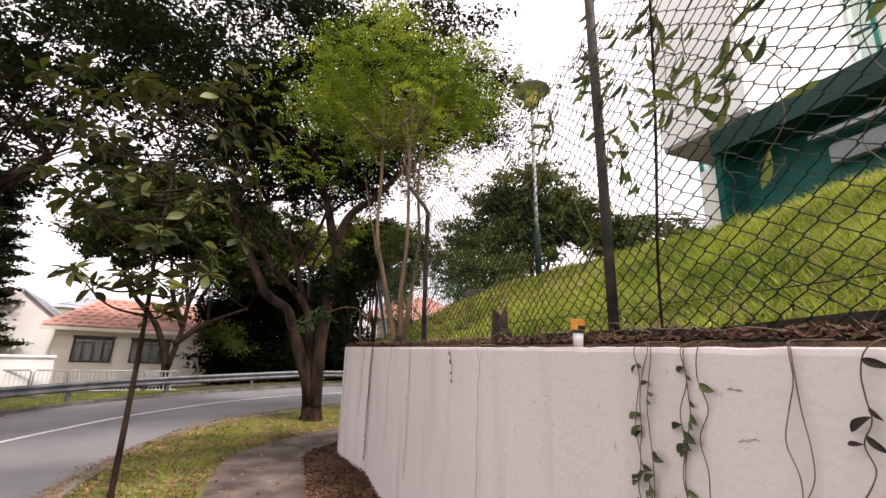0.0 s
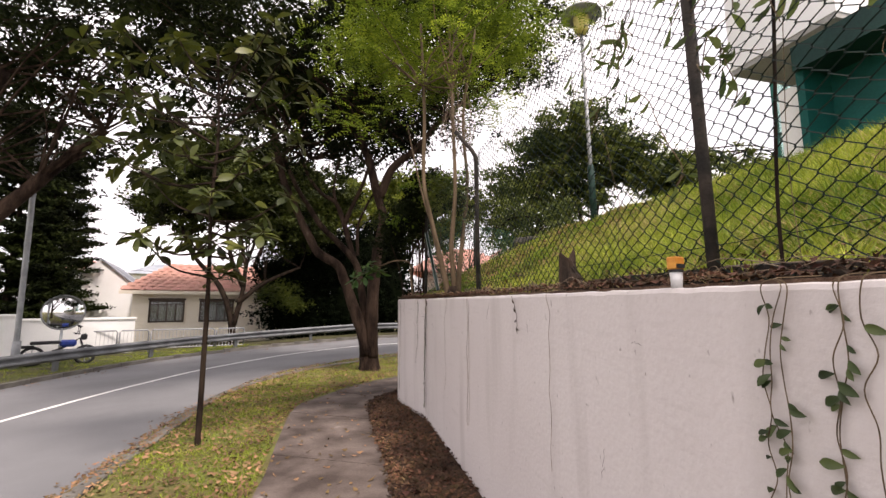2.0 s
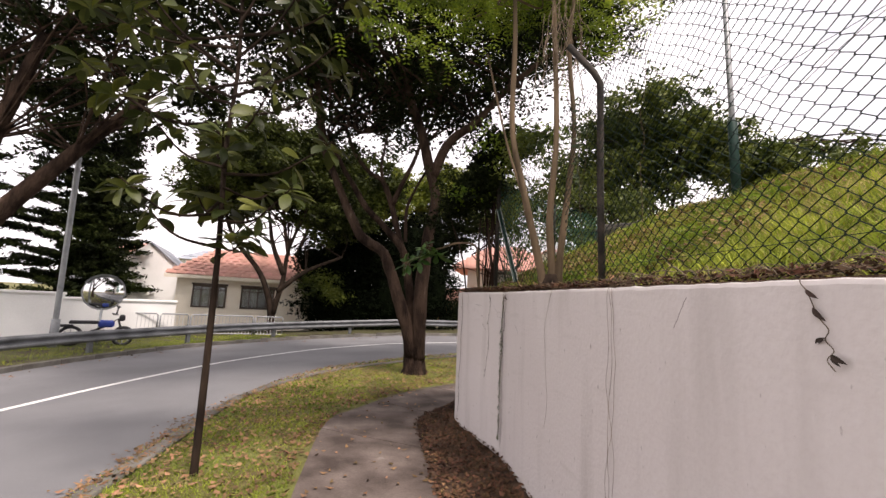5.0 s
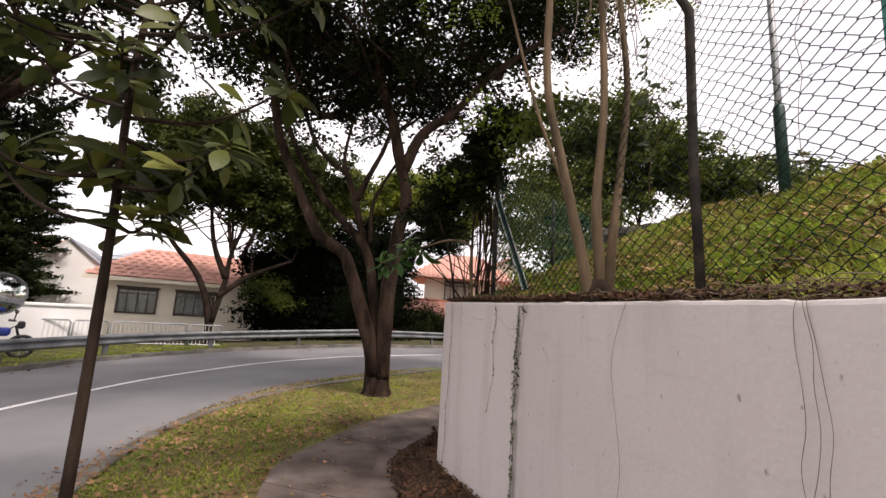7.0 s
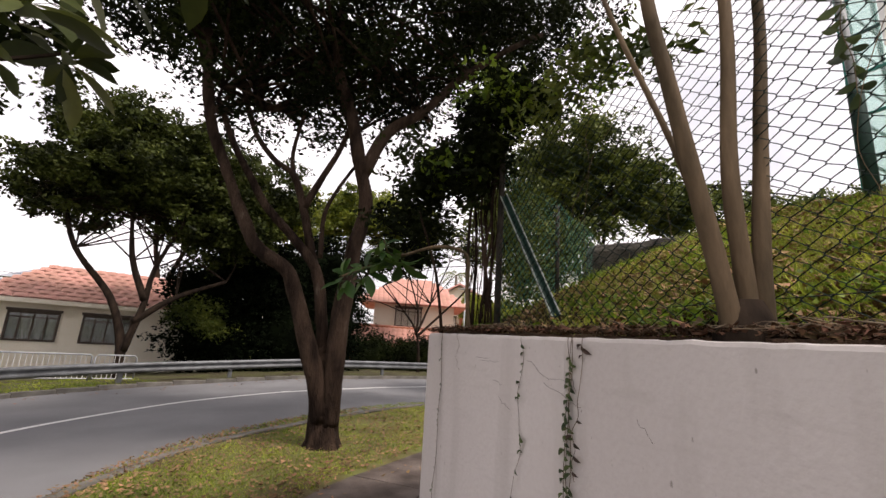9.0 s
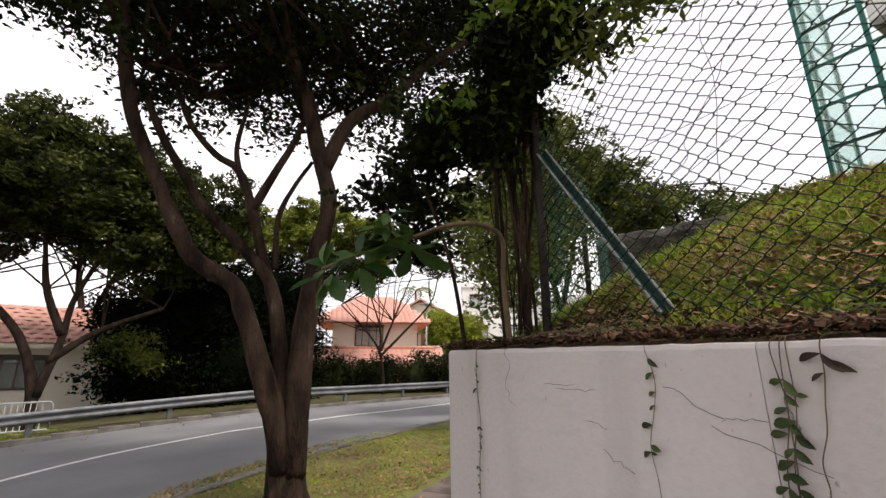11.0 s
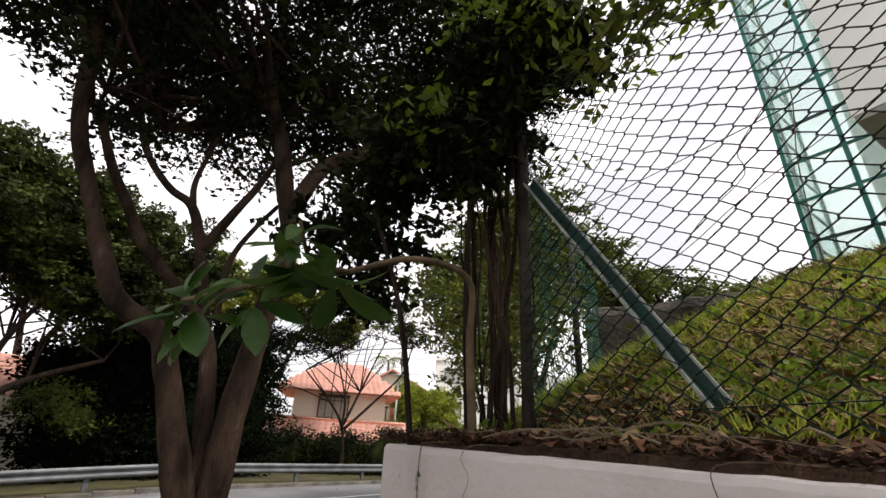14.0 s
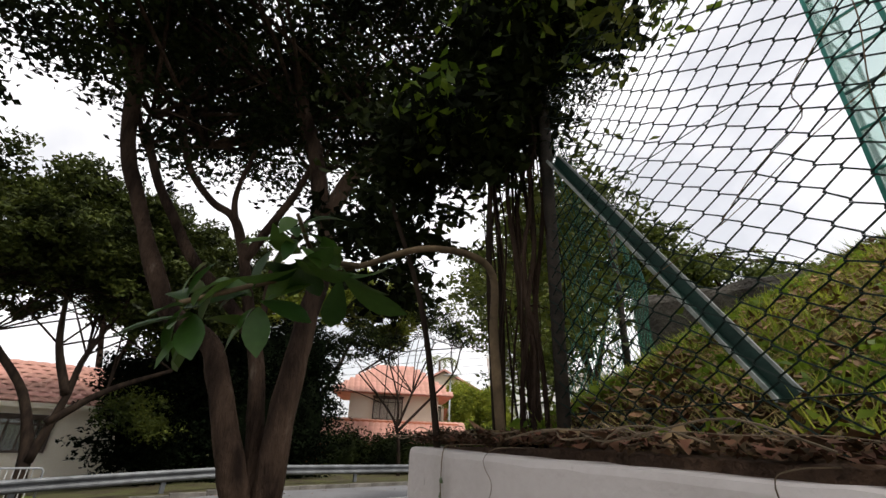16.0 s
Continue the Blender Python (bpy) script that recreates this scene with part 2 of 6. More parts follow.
M_GLASSGREEN = glassmat("green_glass", (0.78, 0.94, 0.9))
M_WINDOWGLASS = glassmat("window_glass", (0.7, 0.75, 0.75), 0.03)
M_MIRROR = bpy.data.materials.new("convex_mirror")
M_MIRROR.use_nodes = True
_b = M_MIRROR.node_tree.nodes["Principled BSDF"]
_b.inputs["Base Color"].default_value, _b.inputs["Metallic"].default_value, _b.inputs["Roughness"].default_value = (0.85, 0.86, 0.86, 1), 1.0, 0.08


# ---- builders ----
class Shape:
    """Collects vertices and faces for one mesh."""

    def __init__(self):
        self.v, self.f = [], []

    def add(self, verts, faces):
        k = len(self.v)
        self.v += [tuple(p) for p in verts]
        self.f += [tuple(i + k for i in f) for f in faces]
        return self

    def box(self, lo, hi, m=None, chamfer=0.0):
        (a, b, c), (d, e, g) = lo, hi
        h = chamfer
        if h:
            pts = []
            for z, s in ((c, h), (c + h, 0), (g - h, 0), (g, h)):
                pts += [(a + h, b + s, z), (d - h, b + s, z), (d - s, b + h, z), (d - s, e - h, z), (d - h, e - s, z), (a + h, e - s, z), (a + s, e - h, z), (a + s, b + h, z)]
            fs = [tuple(range(7, -1, -1)), tuple(range(24, 32))]
            for r in range(3):
                for i in range(8):
                    j = (i + 1) % 8
                    fs.append((r * 8 + i, r * 8 + j, r * 8 + 8 + j, r * 8 + 8 + i))
        else:
            pts = [(a, b, c), (d, b, c), (d, e, c), (a, e, c), (a, b, g), (d, b, g), (d, e, g), (a, e, g)]
            fs = [(3, 2, 1, 0), (4, 5, 6, 7), (0, 1, 5, 4), (1, 2, 6, 5), (2, 3, 7, 6), (3, 0, 4, 7)]
        if m is not None:
            pts = [m @ Vector(p) for p in pts]
        return self.add(pts, fs)

    def tube(self, points, radii, sides=6, cap=True):
        pts = [Vector(p) for p in points]
        n = len(pts)
        if not hasattr(radii, "__len__"):
            radii = [radii] * n
        rings = []
        up = Vector((0.31, 0.2, 1)).normalized()
        for i, p in enumerate(pts):
            d = (pts[min(i + 1, n - 1)] - pts[max(i - 1, 0)])
            d = d.normalized() if d.length > 1e-9 else Vector((0, 0, 1))
            s = d.cross(up)
            s = s.normalized() if s.length > 1e-3 else d.cross(Vector((1, 0, 0))).normalized()
            q = s.cross(d)
            rings += [p + (s * math.cos(6.2832 * k / sides) + q * math.sin(6.2832 * k / sides)) * radii[i] for k in range(sides)]
        fs = []
        for i in range(n - 1):
            for k in range(sides):
                j = (k + 1) % sides
                fs.append((i * sides + k, i * sides + j, (i + 1) * sides + j, (i + 1) * sides + k))
        if cap:
            fs += [tuple(range(sides - 1, -1, -1)), tuple(range((n - 1) * sides, n * sides))]
        return self.add(rings, fs)

    def prism(self, outline, z0, z1):
        n = len(outline)
        self.add([(x, y, z0) for x, y in outline] + [(x, y, z1) for x, y in outline],
                 [tuple(range(n - 1, -1, -1)), tuple(range(n, 2 * n))] + [(i, (i + 1) % n, n + (i + 1) % n, n + i) for i in range(n)])
        return self

    def mesh(self, name, material, smooth=False):
        me = bpy.data.meshes.new(name)
        me.from_pydata(self.v, [], self.f)
        me.materials.append(material)
        if smooth:
            me.polygons.foreach_set("use_smooth", [True] * len(me.polygons))
        me.update()
        return me


def thing(name, shape, material, label="", category="", group="", kind="", smooth=False):
    ob = new(name, shape.mesh(name, material, smooth))
    return tagged(ob, label, category, group, kind)


def holder(name, at, label, category, group="", kind=""):
    ob = new(name)
    ob.empty_display_size = 0.1
    ob.matrix_basis = Matrix.Translation(at)
    return tagged(ob, label, category, group, kind)


def part(name, shape, material, parent, label="", kind="", smooth=False):
    """A mesh under a thing; the shape is given in the world and put where its parent is."""
    me = shape if isinstance(shape, bpy.types.Mesh) else shape.mesh(name, material, smooth)
    ob = new(name, me)
    ob.parent = parent
    if parent.parent is None:
        ob.matrix_parent_inverse = parent.matrix_basis.inverted()
    return tagged(ob, label, kind=kind)


def part_fast(name, me, parent, m, origin=Matrix.Identity(4), label=""):
    """A piece on shared mesh data at the pose m in the world; origin: the inverse pose of its parent."""
    ob = new(name, me)
    ob.parent = parent
    ob.matrix_basis = origin @ m
    return tagged(ob, label)


def spline(points, steps=8):
    """Catmull-Rom through the points."""
    p = [Vector(q) for q in points]
    p = [p[0] * 2 - p[1]] + p + [p[-1] * 2 - p[-2]]
    out = []
    for i in range(1, len(p) - 2):
        a, b, c, d = p[i - 1:i + 3]
        for k in range(steps):
            t = k / steps
            out.append(0.5 * (2 * b + (c - a) * t + (2 * a - 5 * b + 4 * c - d) * t * t + (3 * b - a - 3 * c + d) * t ** 3))
    return out + [p[-2]]


def resample(line, n):
    """n points at even steps along a line."""
    pts = [Vector(q) for q in line]
    cum = [0.0]
    for a, b in zip(pts, pts[1:]):
        cum.append(cum[-1] + (b - a).length)
    out, j = [], 0
    for i in range(n):
        s = cum[-1] * i / (n - 1)
        while j < len(pts) - 2 and cum[j + 1] < s:
            j += 1
        out.append(pts[j].lerp(pts[j + 1], (s - cum[j]) / max(cum[j + 1] - cum[j], 1e-9)))
    return out


def quads_mesh(name, v, material, n=4):
    """A mesh of loose faces with n corners each, from an array of corners."""
    me = bpy.data.meshes.new(name)
    k = len(v) // n
    me.vertices.add(len(v))
    me.vertices.foreach_set("co", np.asarray(v, dtype=np.float32).ravel())
    me.loops.add(len(v))
    me.loops.foreach_set("vertex_index", np.arange(len(v), dtype=np.int32))
    me.polygons.add(k)
    me.polygons.foreach_set("loop_start", np.arange(0, len(v), n, dtype=np.int32))
    me.materials.append(material)
    me.update(calc_edges=True)
    return me


def leaf_cloud(rng, centres, length, width, droop=0.25, axis=None):
    """Small pointed leaves at the centres, turned every way, each a folded four-cornered blade."""
    n = len(centres)
    d = rng.normal(size=(n, 3))
    d[:, 2] = d[:, 2] * 0.6 - droop
    if axis is not None:
        d = d * 0.6 + axis
    d /= np.linalg.norm(d, axis=1)[:, None]
    s = np.cross(d, rng.normal(size=(n, 3)))
    s /= np.linalg.norm(s, axis=1)[:, None] + 1e-9
    u = np.cross(s, d)
    L = (length * rng.uniform(0.6, 1.25, n))[:, None]
    W = (width * rng.uniform(0.7, 1.2, n))[:, None] * 0.5
    base = centres - d * L * 0.5
    mid = base + d * L * 0.5 + u * L * 0.1
    v = np.stack([base, mid + s * W, base + d * L, mid - s * W], axis=1)
    return v.reshape(-1, 3)


def crown_points(rng, blobs, n, clump=0.35, per=24, hollow=0.35):
    """Leaf places: boughs in the blobs (centre, radii), tufts round each bough, leaves round each tuft."""
    vols = np.array([r[0] * r[1] * r[2] for _, r in blobs]) ** 0.75
    tufts = 9
    pick = rng.choice(len(blobs), size=max(1, n // (per * tufts)), p=vols / vols.sum())
    d = rng.normal(size=(len(pick), 3))
    d /= np.linalg.norm(d, axis=1)[:, None]
    rad = (hollow + (1 - hollow) * rng.uniform(0, 1, len(pick)) ** 0.6) * rng.uniform(0.8, 1.1, len(pick))
    c = np.array([blobs[i][0] for i in pick]) + d * rad[:, None] * np.array([blobs[i][1] for i in pick])
    c = np.repeat(c, tufts, axis=0)
    c = c + rng.normal(size=c.shape) * clump * 1.15 * np.array([1, 1, 0.55])
    pts = np.repeat(c, per, axis=0)
    return pts + rng.normal(size=pts.shape) * clump * 0.5 * np.array([1, 1, 0.6])


def pinnate_cloud(rng, centres, length=0.26, pairs=6):
    """Compound leaves: pairs of narrow leaflets along an arching stalk."""
    out = []
    for c in centres:
        a = rng.uniform(0, 6.283)
        d = np.array([math.cos(a), math.sin(a), rng.uniform(-0.5, 0.35)])
        d /= np.linalg.norm(d)
        s = np.array([-math.sin(a), math.cos(a), 0.0])
        u = np.cross(s, d)
        L = length * rng.uniform(0.7, 1.25)
        for k in range(pairs):
            t = (k + 0.8) / pairs
            p = c + d * L * t - np.array([0, 0, 0.25 * L * t * t])
            for side in (-1, 1):
                e = s * side * 0.85 + d * 0.5 + u * rng.uniform(-0.25, 0.1)
                w = d * 0.011 + u * 0.004
                q = 0.062 * rng.uniform(0.75, 1.15) * (1.1 - 0.45 * abs(t - 0.5))
                out += [p, p + e * q * 0.5 + w, p + e * q, p + e * q * 0.5 - w]
    return np.array(out)


# ---- plan ----
WALL_FRONT = [(0.76, -2.25), (-0.346, 6.395), (-0.732, 7.66), (-0.785, 7.98), (-0.35, 8.45)]


def wall_x(y):
    """The front of the retaining wall at y."""
    for (x0, y0), (x1, y1) in zip(WALL_FRONT[:3], WALL_FRONT[1:4]):
        if y <= y1:
            return x0 + (x1 - x0) * (y - y0) / (y1 - y0)
    return -0.785


def wall_top(y):
    return 1.53 + 0.0092 * min(y, 8)


def road_z(x):
    return min(-0.08, max(-0.5, -0.12 + 0.055 * (x + 3.5)))


def wob(x, y, s=1.0, a=1.0):
    return a * noise.noise(Vector((x * s, y * s, 3.7)))


def bank_z(x, y):
    """The planted bank behind the wall."""
    s = x - wall_x(y)
    t = wall_top(y)
    z = t + 0.02 + 0.52 * max(0.0, min(s, 2.95) - 0.42) + 0.1 * max(0.0, min(s, 6) - 2.95)
    if y > 7.5:
        z -= 0.2 * (y - 7.5) * min(1, s)
    k = max(0.0, min(1.0, (s - 0.2) * 2))
    return z + k * (wob(x, y, 1.3, 0.06) + wob(x, y, 4, 0.03) + wob(x, y, 9, 0.012))


def line3(pts, z):
    return [(x, y, z(x) if callable(z) else z) for x, y in pts]


KERB = spline(line3([(-2.4, -9), (-2.65, -4), (-3.0, 1), (-3.25, 3.5), (-3.5, 5.5), (-3.72, 7.2), (-3.68, 8.5), (-3.35, 9.7), (-2.8, 10.9), (-2.1, 11.9), (-1.1, 13.2), (0.2, 14.5), (3.3, 17.4), (9, 22), (22, 31)], 0), 6)
CENTRE = spline(line3([(-6.3, -9), (-6.5, -3), (-6.75, 3), (-6.9, 6.5), (-6.8, 9.5), (-6.3, 12.5), (-5.3, 14.8), (-4, 16.4), (-2.1, 17.9), (0, 19.6), (2.2, 20.9), (5.8, 23.4), (12, 28), (20, 34)], 0), 6)
FAR = spline(line3([(-9.6, -9), (-9.6, -2), (-9.7, 4), (-9.9, 8), (-10.2, 11), (-10.0, 14), (-9.1, 16.8), (-7.4, 18.9), (-5, 20.5), (-2.7, 21.7), (0.4, 23.4), (2.8, 24.7), (7, 27.2), (12, 31.5), (18, 37)], 0), 6)


def strip(a, b, n, m, height):
    """A sheet between two lines, n by m, with the height a function of x, y and the share across."""
    A, B = resample(a, n), resample(b, n)
    sh = Shape()
    for p, q in zip(A, B):
        for j in range(m):
            r = p.lerp(q, j / (m - 1))
            sh.v.append((r.x, r.y, height(r.x, r.y, j / (m - 1))))
    for i in range(n - 1):
        for j in range(m - 1):
            sh.f.append((i * m + j, i * m + j + 1, (i + 1) * m + j + 1, (i + 1) * m + j))
    return sh


def offset(line, d):
    """The line moved d to its left."""
    pts = [Vector(p) for p in line]
    out = []
    for i, p in enumerate(pts):
        t = (pts[min(i + 1, len(pts) - 1)] - pts[max(i - 1, 0)]).normalized()
        out.append(p + Vector((-t.y, t.x, 0)) * d)
    return out


# ---- ground, road, verges ----
def ground_sheet():
    sh = Shape()
    ax = [-3000, -1200, -500, -200, -90, -50] + list(range(-36, 61, 4)) + [80, 130, 260, 600, 1300, 3000]
    ay = [-3000, -1200, -500, -200, -90, -40] + list(range(-28, 81, 4)) + [110, 160, 300, 700, 1400, 3000]
    for x in ax:
        for y in ay:
            sh.v.append((x, y, -0.62 + wob(x, y, 0.08, 0.05)))
    m = len(ay)
    for i in range(len(ax) - 1):
        for j in range(m - 1):
            sh.f.append((i * m + j, (i + 1) * m + j, (i + 1) * m + j + 1, i * m + j + 1))
    return thing("ground", sh, M_GRASSGROUND, "flat grassy ground that runs out to the horizon", "ground", kind="structure", smooth=True)


ground_sheet()
thing("road", strip(KERB, FAR, 150, 12, lambda x, y, u: road_z(x) + wob(x, y, 0.6, 0.008)), M_ASPHALT, "grey asphalt road curving round the bend", "road", kind="structure", smooth=True)
paint = strip(offset(CENTRE, 0.065), offset(CENTRE, -0.065), 220, 2, lambda x, y, u: road_z(x) + wob(x, y, 0.6, 0.008) + 0.006)
thing("road_marking", paint, M_WHITELINE, "continuous white centre line painted on the asphalt", "road marking", kind="structure")


def verge_z(x, y, u=0):
    return 0.0 + wob(x, y, 0.9, 0.02) + wob(x, y, 3.5, 0.008)


VERGE_RIGHT = [(0.98, -9, 0), (0.86, -2.2, 0), (-0.25, 6.395, 0), (-0.6, 7.59, 0), (-0.62, 7.84, 0), (0.3, 9.0, 0), (4, 12.6, 0), (11, 18.5, 0), (23, 28, 0)]
thing("verge", strip(offset(KERB, -0.08), VERGE_RIGHT, 150, 18, verge_z), M_GRASSGROUND, "strip of worn grass and fallen leaves between kerb and wall", "verge", kind="structure", smooth=True)
thing("verge_far", strip(offset(FAR, 0.05), offset(FAR, 7.5), 120, 10, lambda x, y, u: road_z(x) + 0.11 - 0.2 * u * u + wob(x, y, 0.8, 0.03)), M_VERGESHADE, "grass verge behind the guardrail, darkened for the shade of hedge and trees", "verge", kind="structure", smooth=True)

PATH_L = spline([(-1.6, -9, 0), (-1.7, -3, 0), (-1.8, 1, 0), (-1.87, 3.6, 0), (-2.07, 5.0, 0), (-2.27, 6.65, 0), (-2.03, 7.4, 0), (-1.45, 8.6, 0), (-0.7, 9.5, 0), (0.3, 10.6, 0), (3.3, 13.6, 0), (9, 18.6, 0)], 6)
PATH_R = spline([(-0.45, -9, 0), (-0.6, -3, 0), (-0.7, 1, 0), (-0.82, 3.6, 0), (-1.03, 5.1, 0), (-1.24, 6.8, 0), (-1.08, 7.4, 0), (-0.78, 7.95, 0), (-0.25, 8.7, 0), (0.75, 9.7, 0), (4, 12.9, 0), (9.6, 17.6, 0)], 6)
walkway = tagged(new("footpath"), "old stained concrete footpath slabs beside the wall", "footpath", kind="structure")
_n = 110
_L, _R = resample(PATH_L, _n), resample(PATH_R, _n)
_cuts = [0, 14, 26, 33, 40, 46, 52, 57, 62, 68, 76, 88, _n - 1]
for a, b in zip(_cuts, _cuts[1:]):
    sh = Shape()
    k = b - a + 1
    for i in range(a, b + 1):
        p, q = _L[i].copy(), _R[i].copy()
        d = (q - p).normalized()
        t = Vector((-d.y, d.x, 0)) * (0.006 if i == a else -0.006 if i == b else 0)
        for j in range(5):
            r = p.lerp(q, j / 4) + t
            sh.v.append((r.x, r.y, 0.026 + verge_z(r.x, r.y) * 0.3 + wob(r.x, r.y, 2, 0.004)))
        sh.v += [(p.x, p.y, -0.1), (q.x, q.y, -0.1)]
    for i in range(k - 1):
        o, e = i * 7, (i + 1) * 7
        for j in range(4):
            sh.f.append((o + j, o + j + 1, e + j + 1, e + j))
        sh.f += [(o + 5, o, e, e + 5), (o + 4, o + 6, e + 6, e + 4)]
    e = (k - 1) * 7
    sh.f += [(5, 6, 4, 3, 2, 1, 0), (e, e + 1, e + 2, e + 3, e + 4, e + 6, e + 5)]
    part("slab", sh, M_PATH, walkway)

# leaf litter bed between path and wall
thing("litter_bed", strip([(p.x, p.y, 0) for p in _R[:62]], [(wall_x(y) + 0.02, y, 0) for y in np.linspace(-9, 7.7, 40)], 60, 6,
      lambda x, y, u: 0.012 + verge_z(x, y) + 0.1 * u), M_LITTERSOIL, "bare brown soil under leaf litter at the foot of the wall", "soil", kind="structure", smooth=True)


def kerb_line(name, line, top, label):
    k = tagged(new(name), label, "kerb", kind="structure")
    n = int(sum((Vector(b) - Vector(a)).length for a, b in zip(line, line[1:])) / 0.95)
    pts = resample(line, n)
    me = Shape().box((-0.47, -0.07, -0.32), (0.47, 0.07, 0), chamfer=0.012).mesh("kerb_stone", M_KERB)
    for a, b in zip(pts, pts[1:]):
        c = (a + b) / 2
        if c.y < -6 or c.y > 32:
            continue
        d = b - a
        o = part_fast("kerb_stone", me, k, Matrix.Translation((c.x, c.y, top(c.x) + random.uniform(-0.008, 0.008))) @ Matrix.Rotation(math.atan2(d.y, d.x), 4, "Z") @ Matrix.Scale(d.length / 0.95, 4, (1, 0, 0)))


kerb_line("kerb_near", KERB, lambda x: 0.022, "low weathered concrete kerb along the footpath side")
kerb_line("kerb_far", FAR, lambda x: road_z(x) + 0.12, "dirty concrete kerb along the guardrail side")


# ---- guardrail ----
def guardrail():
    g = holder("guardrail", (-10.5, 11, -0.4), "galvanised W-beam guardrail round the bend", "guardrail")
    line = resample(offset(FAR, 0.55), 150)
    prof = [(0.0, 0.31), (0.03, 0.305), (0.075, 0.26), (0.075, 0.225), (0.015, 0.17), (0.015, 0.14), (0.075, 0.085), (0.075, 0.05), (0.03, 0.005), (0.0, 0.0)]
    sh = Shape()
    m = len(prof)
    for i, p in enumerate(line):
        t = (line[min(i + 1, 149)] - line[max(i - 1, 0)]).normalized()
        side = Vector((t.y, -t.x, 0))
        for o, h in prof:
            q = p + side * (o + 0.06)
            sh.v.append((q.x, q.y, road_z(p.x) + 0.40 + h))
        for o, h in reversed(prof):
            q = p + side * (o + 0.056)
            sh.v.append((q.x, q.y, road_z(p.x) + 0.40 + h))
    w = 2 * m
    for i in range(149):
        for j in range(w):
            sh.f.append((i * w + j, i * w + (j + 1) % w, (i + 1) * w + (j + 1) % w, (i + 1) * w + j))
    part("beam", sh, M_RAIL, g, smooth=False)
    post = Shape().box((-0.05, -0.07, -0.4), (0.05, 0.055, 0.66), chamfer=0.006).mesh("post", M_RAIL)
    for i in range(8, 146, 8):
        p = line[i]
        t = (line[i + 1] - line[i - 1]).normalized()
        part_fast("post", post, g, Matrix.Translation((p.x, p.y, road_z(p.x))) @ Matrix.Rotation(math.atan2(-t.x, t.y), 4, "Z"), Matrix.Translation((10.5, -11, 0.4)))


guardrail()


# ---- retaining wall ----
def wall_section(name, pts, label, lip=True):
    sh = Shape()
    line = resample([(x, y, 0) for x, y in pts], max(8, int(sum(math.dist(a, b) for a, b in zip(pts, pts[1:])) / 0.06)))
    n = len(line)
    for i, p in enumerate(line):
        t = (line[min(i + 1, n - 1)] - line[max(i - 1, 0)]).normalized()
        back = Vector((t.y, -t.x, 0))
        z = wall_top(p.y) + 0.006 * noise.noise(Vector((p.y * 9, 0, 0))) + 0.004 * noise.noise(Vector((p.y * 30, 2, 0)))
        w = 0.004 * noise.noise(Vector((p.y * 2, 5, 0)))
        for o, h in ((0.02, -0.6), (0.01, 0.6), (0.0 + w, z - 0.02), (0.006, z - 0.005), (0.02, z), (0.2, z - 0.004), (0.22, z - 0.02), (0.22, -0.6)):
            q = p + back * o
            sh.v.append((q.x, q.y, h))
    for i in range(n - 1):
        for j in range(7):
            sh.f.append((i * 8 + j, i * 8 + j + 1, (i + 1) * 8 + j + 1, (i + 1) * 8 + j))
    sh.f += [tuple(range(8)), tuple(range(n * 8 - 1, n * 8 - 9, -1))]
    return thing(name, sh, M_WALL, label, "wall", kind="structure")


wall_section("wall_long", [WALL_FRONT[0], WALL_FRONT[1]], "long white painted retaining wall with cracks and grime")
wall_section("wall_end", [(-0.3466, 6.397), (-0.7314, 7.658)], "white painted end section of the retaining wall")
wall_section("wall_corner", [(-0.7324, 7.6625), (-0.785, 7.98), (-0.36, 8.5), (0.6, 9.5), (3.0, 12)], "white painted wall corner turning away from the road")


def bank():
    sh = Shape()
    S = [0.12] + list(np.linspace(0.16, 3.2, 34)) + list(np.linspace(3.4, 9, 12)) + [14, 24]
    n = 80
    for i in range(n):
        u = i / (n - 1)
        for s in S:
            y0, y1 = -6.0, 8.15 + 1.0 * min(s, 6)
            y = y0 + (y1 - y0) * u
            x = wall_x(y) + s
            sh.v.append((x, y, bank_z(x, y) if s > 0.14 else wall_top(y) - 0.5))
    m = len(S)
    soil = Shape()
    soil.v = list(sh.v)
    for i in range(n - 1):
        for j in range(m - 1):
            (soil if S[j] < 0.42 else sh).f.append((i * m + j, i * m + j + 1, (i + 1) * m + j + 1, (i + 1) * m + j))
    thing("soil_strip", soil, M_LITTERSOIL, "dark bare soil behind the edge of the wall top", "soil", kind="structure", smooth=True)
    thing("bank", sh, M_BANK, "steep planted bank rising behind the retaining wall", "bank", kind="structure", smooth=True)


bank()


# ---- fence on the wall ----
FENCE = [(0.97, -2.0), (0.627, 1.42), (0.21, 4.85), (-0.276, 7.66)]


def fence_at(y):
    for (x0, y0), (x1, y1) in zip(FENCE, FENCE[1:]):
        if y <= y1 or (x1, y1) == FENCE[-1]:
            return x0 + (x1 - x0) * (y - y0) / (y1 - y0)


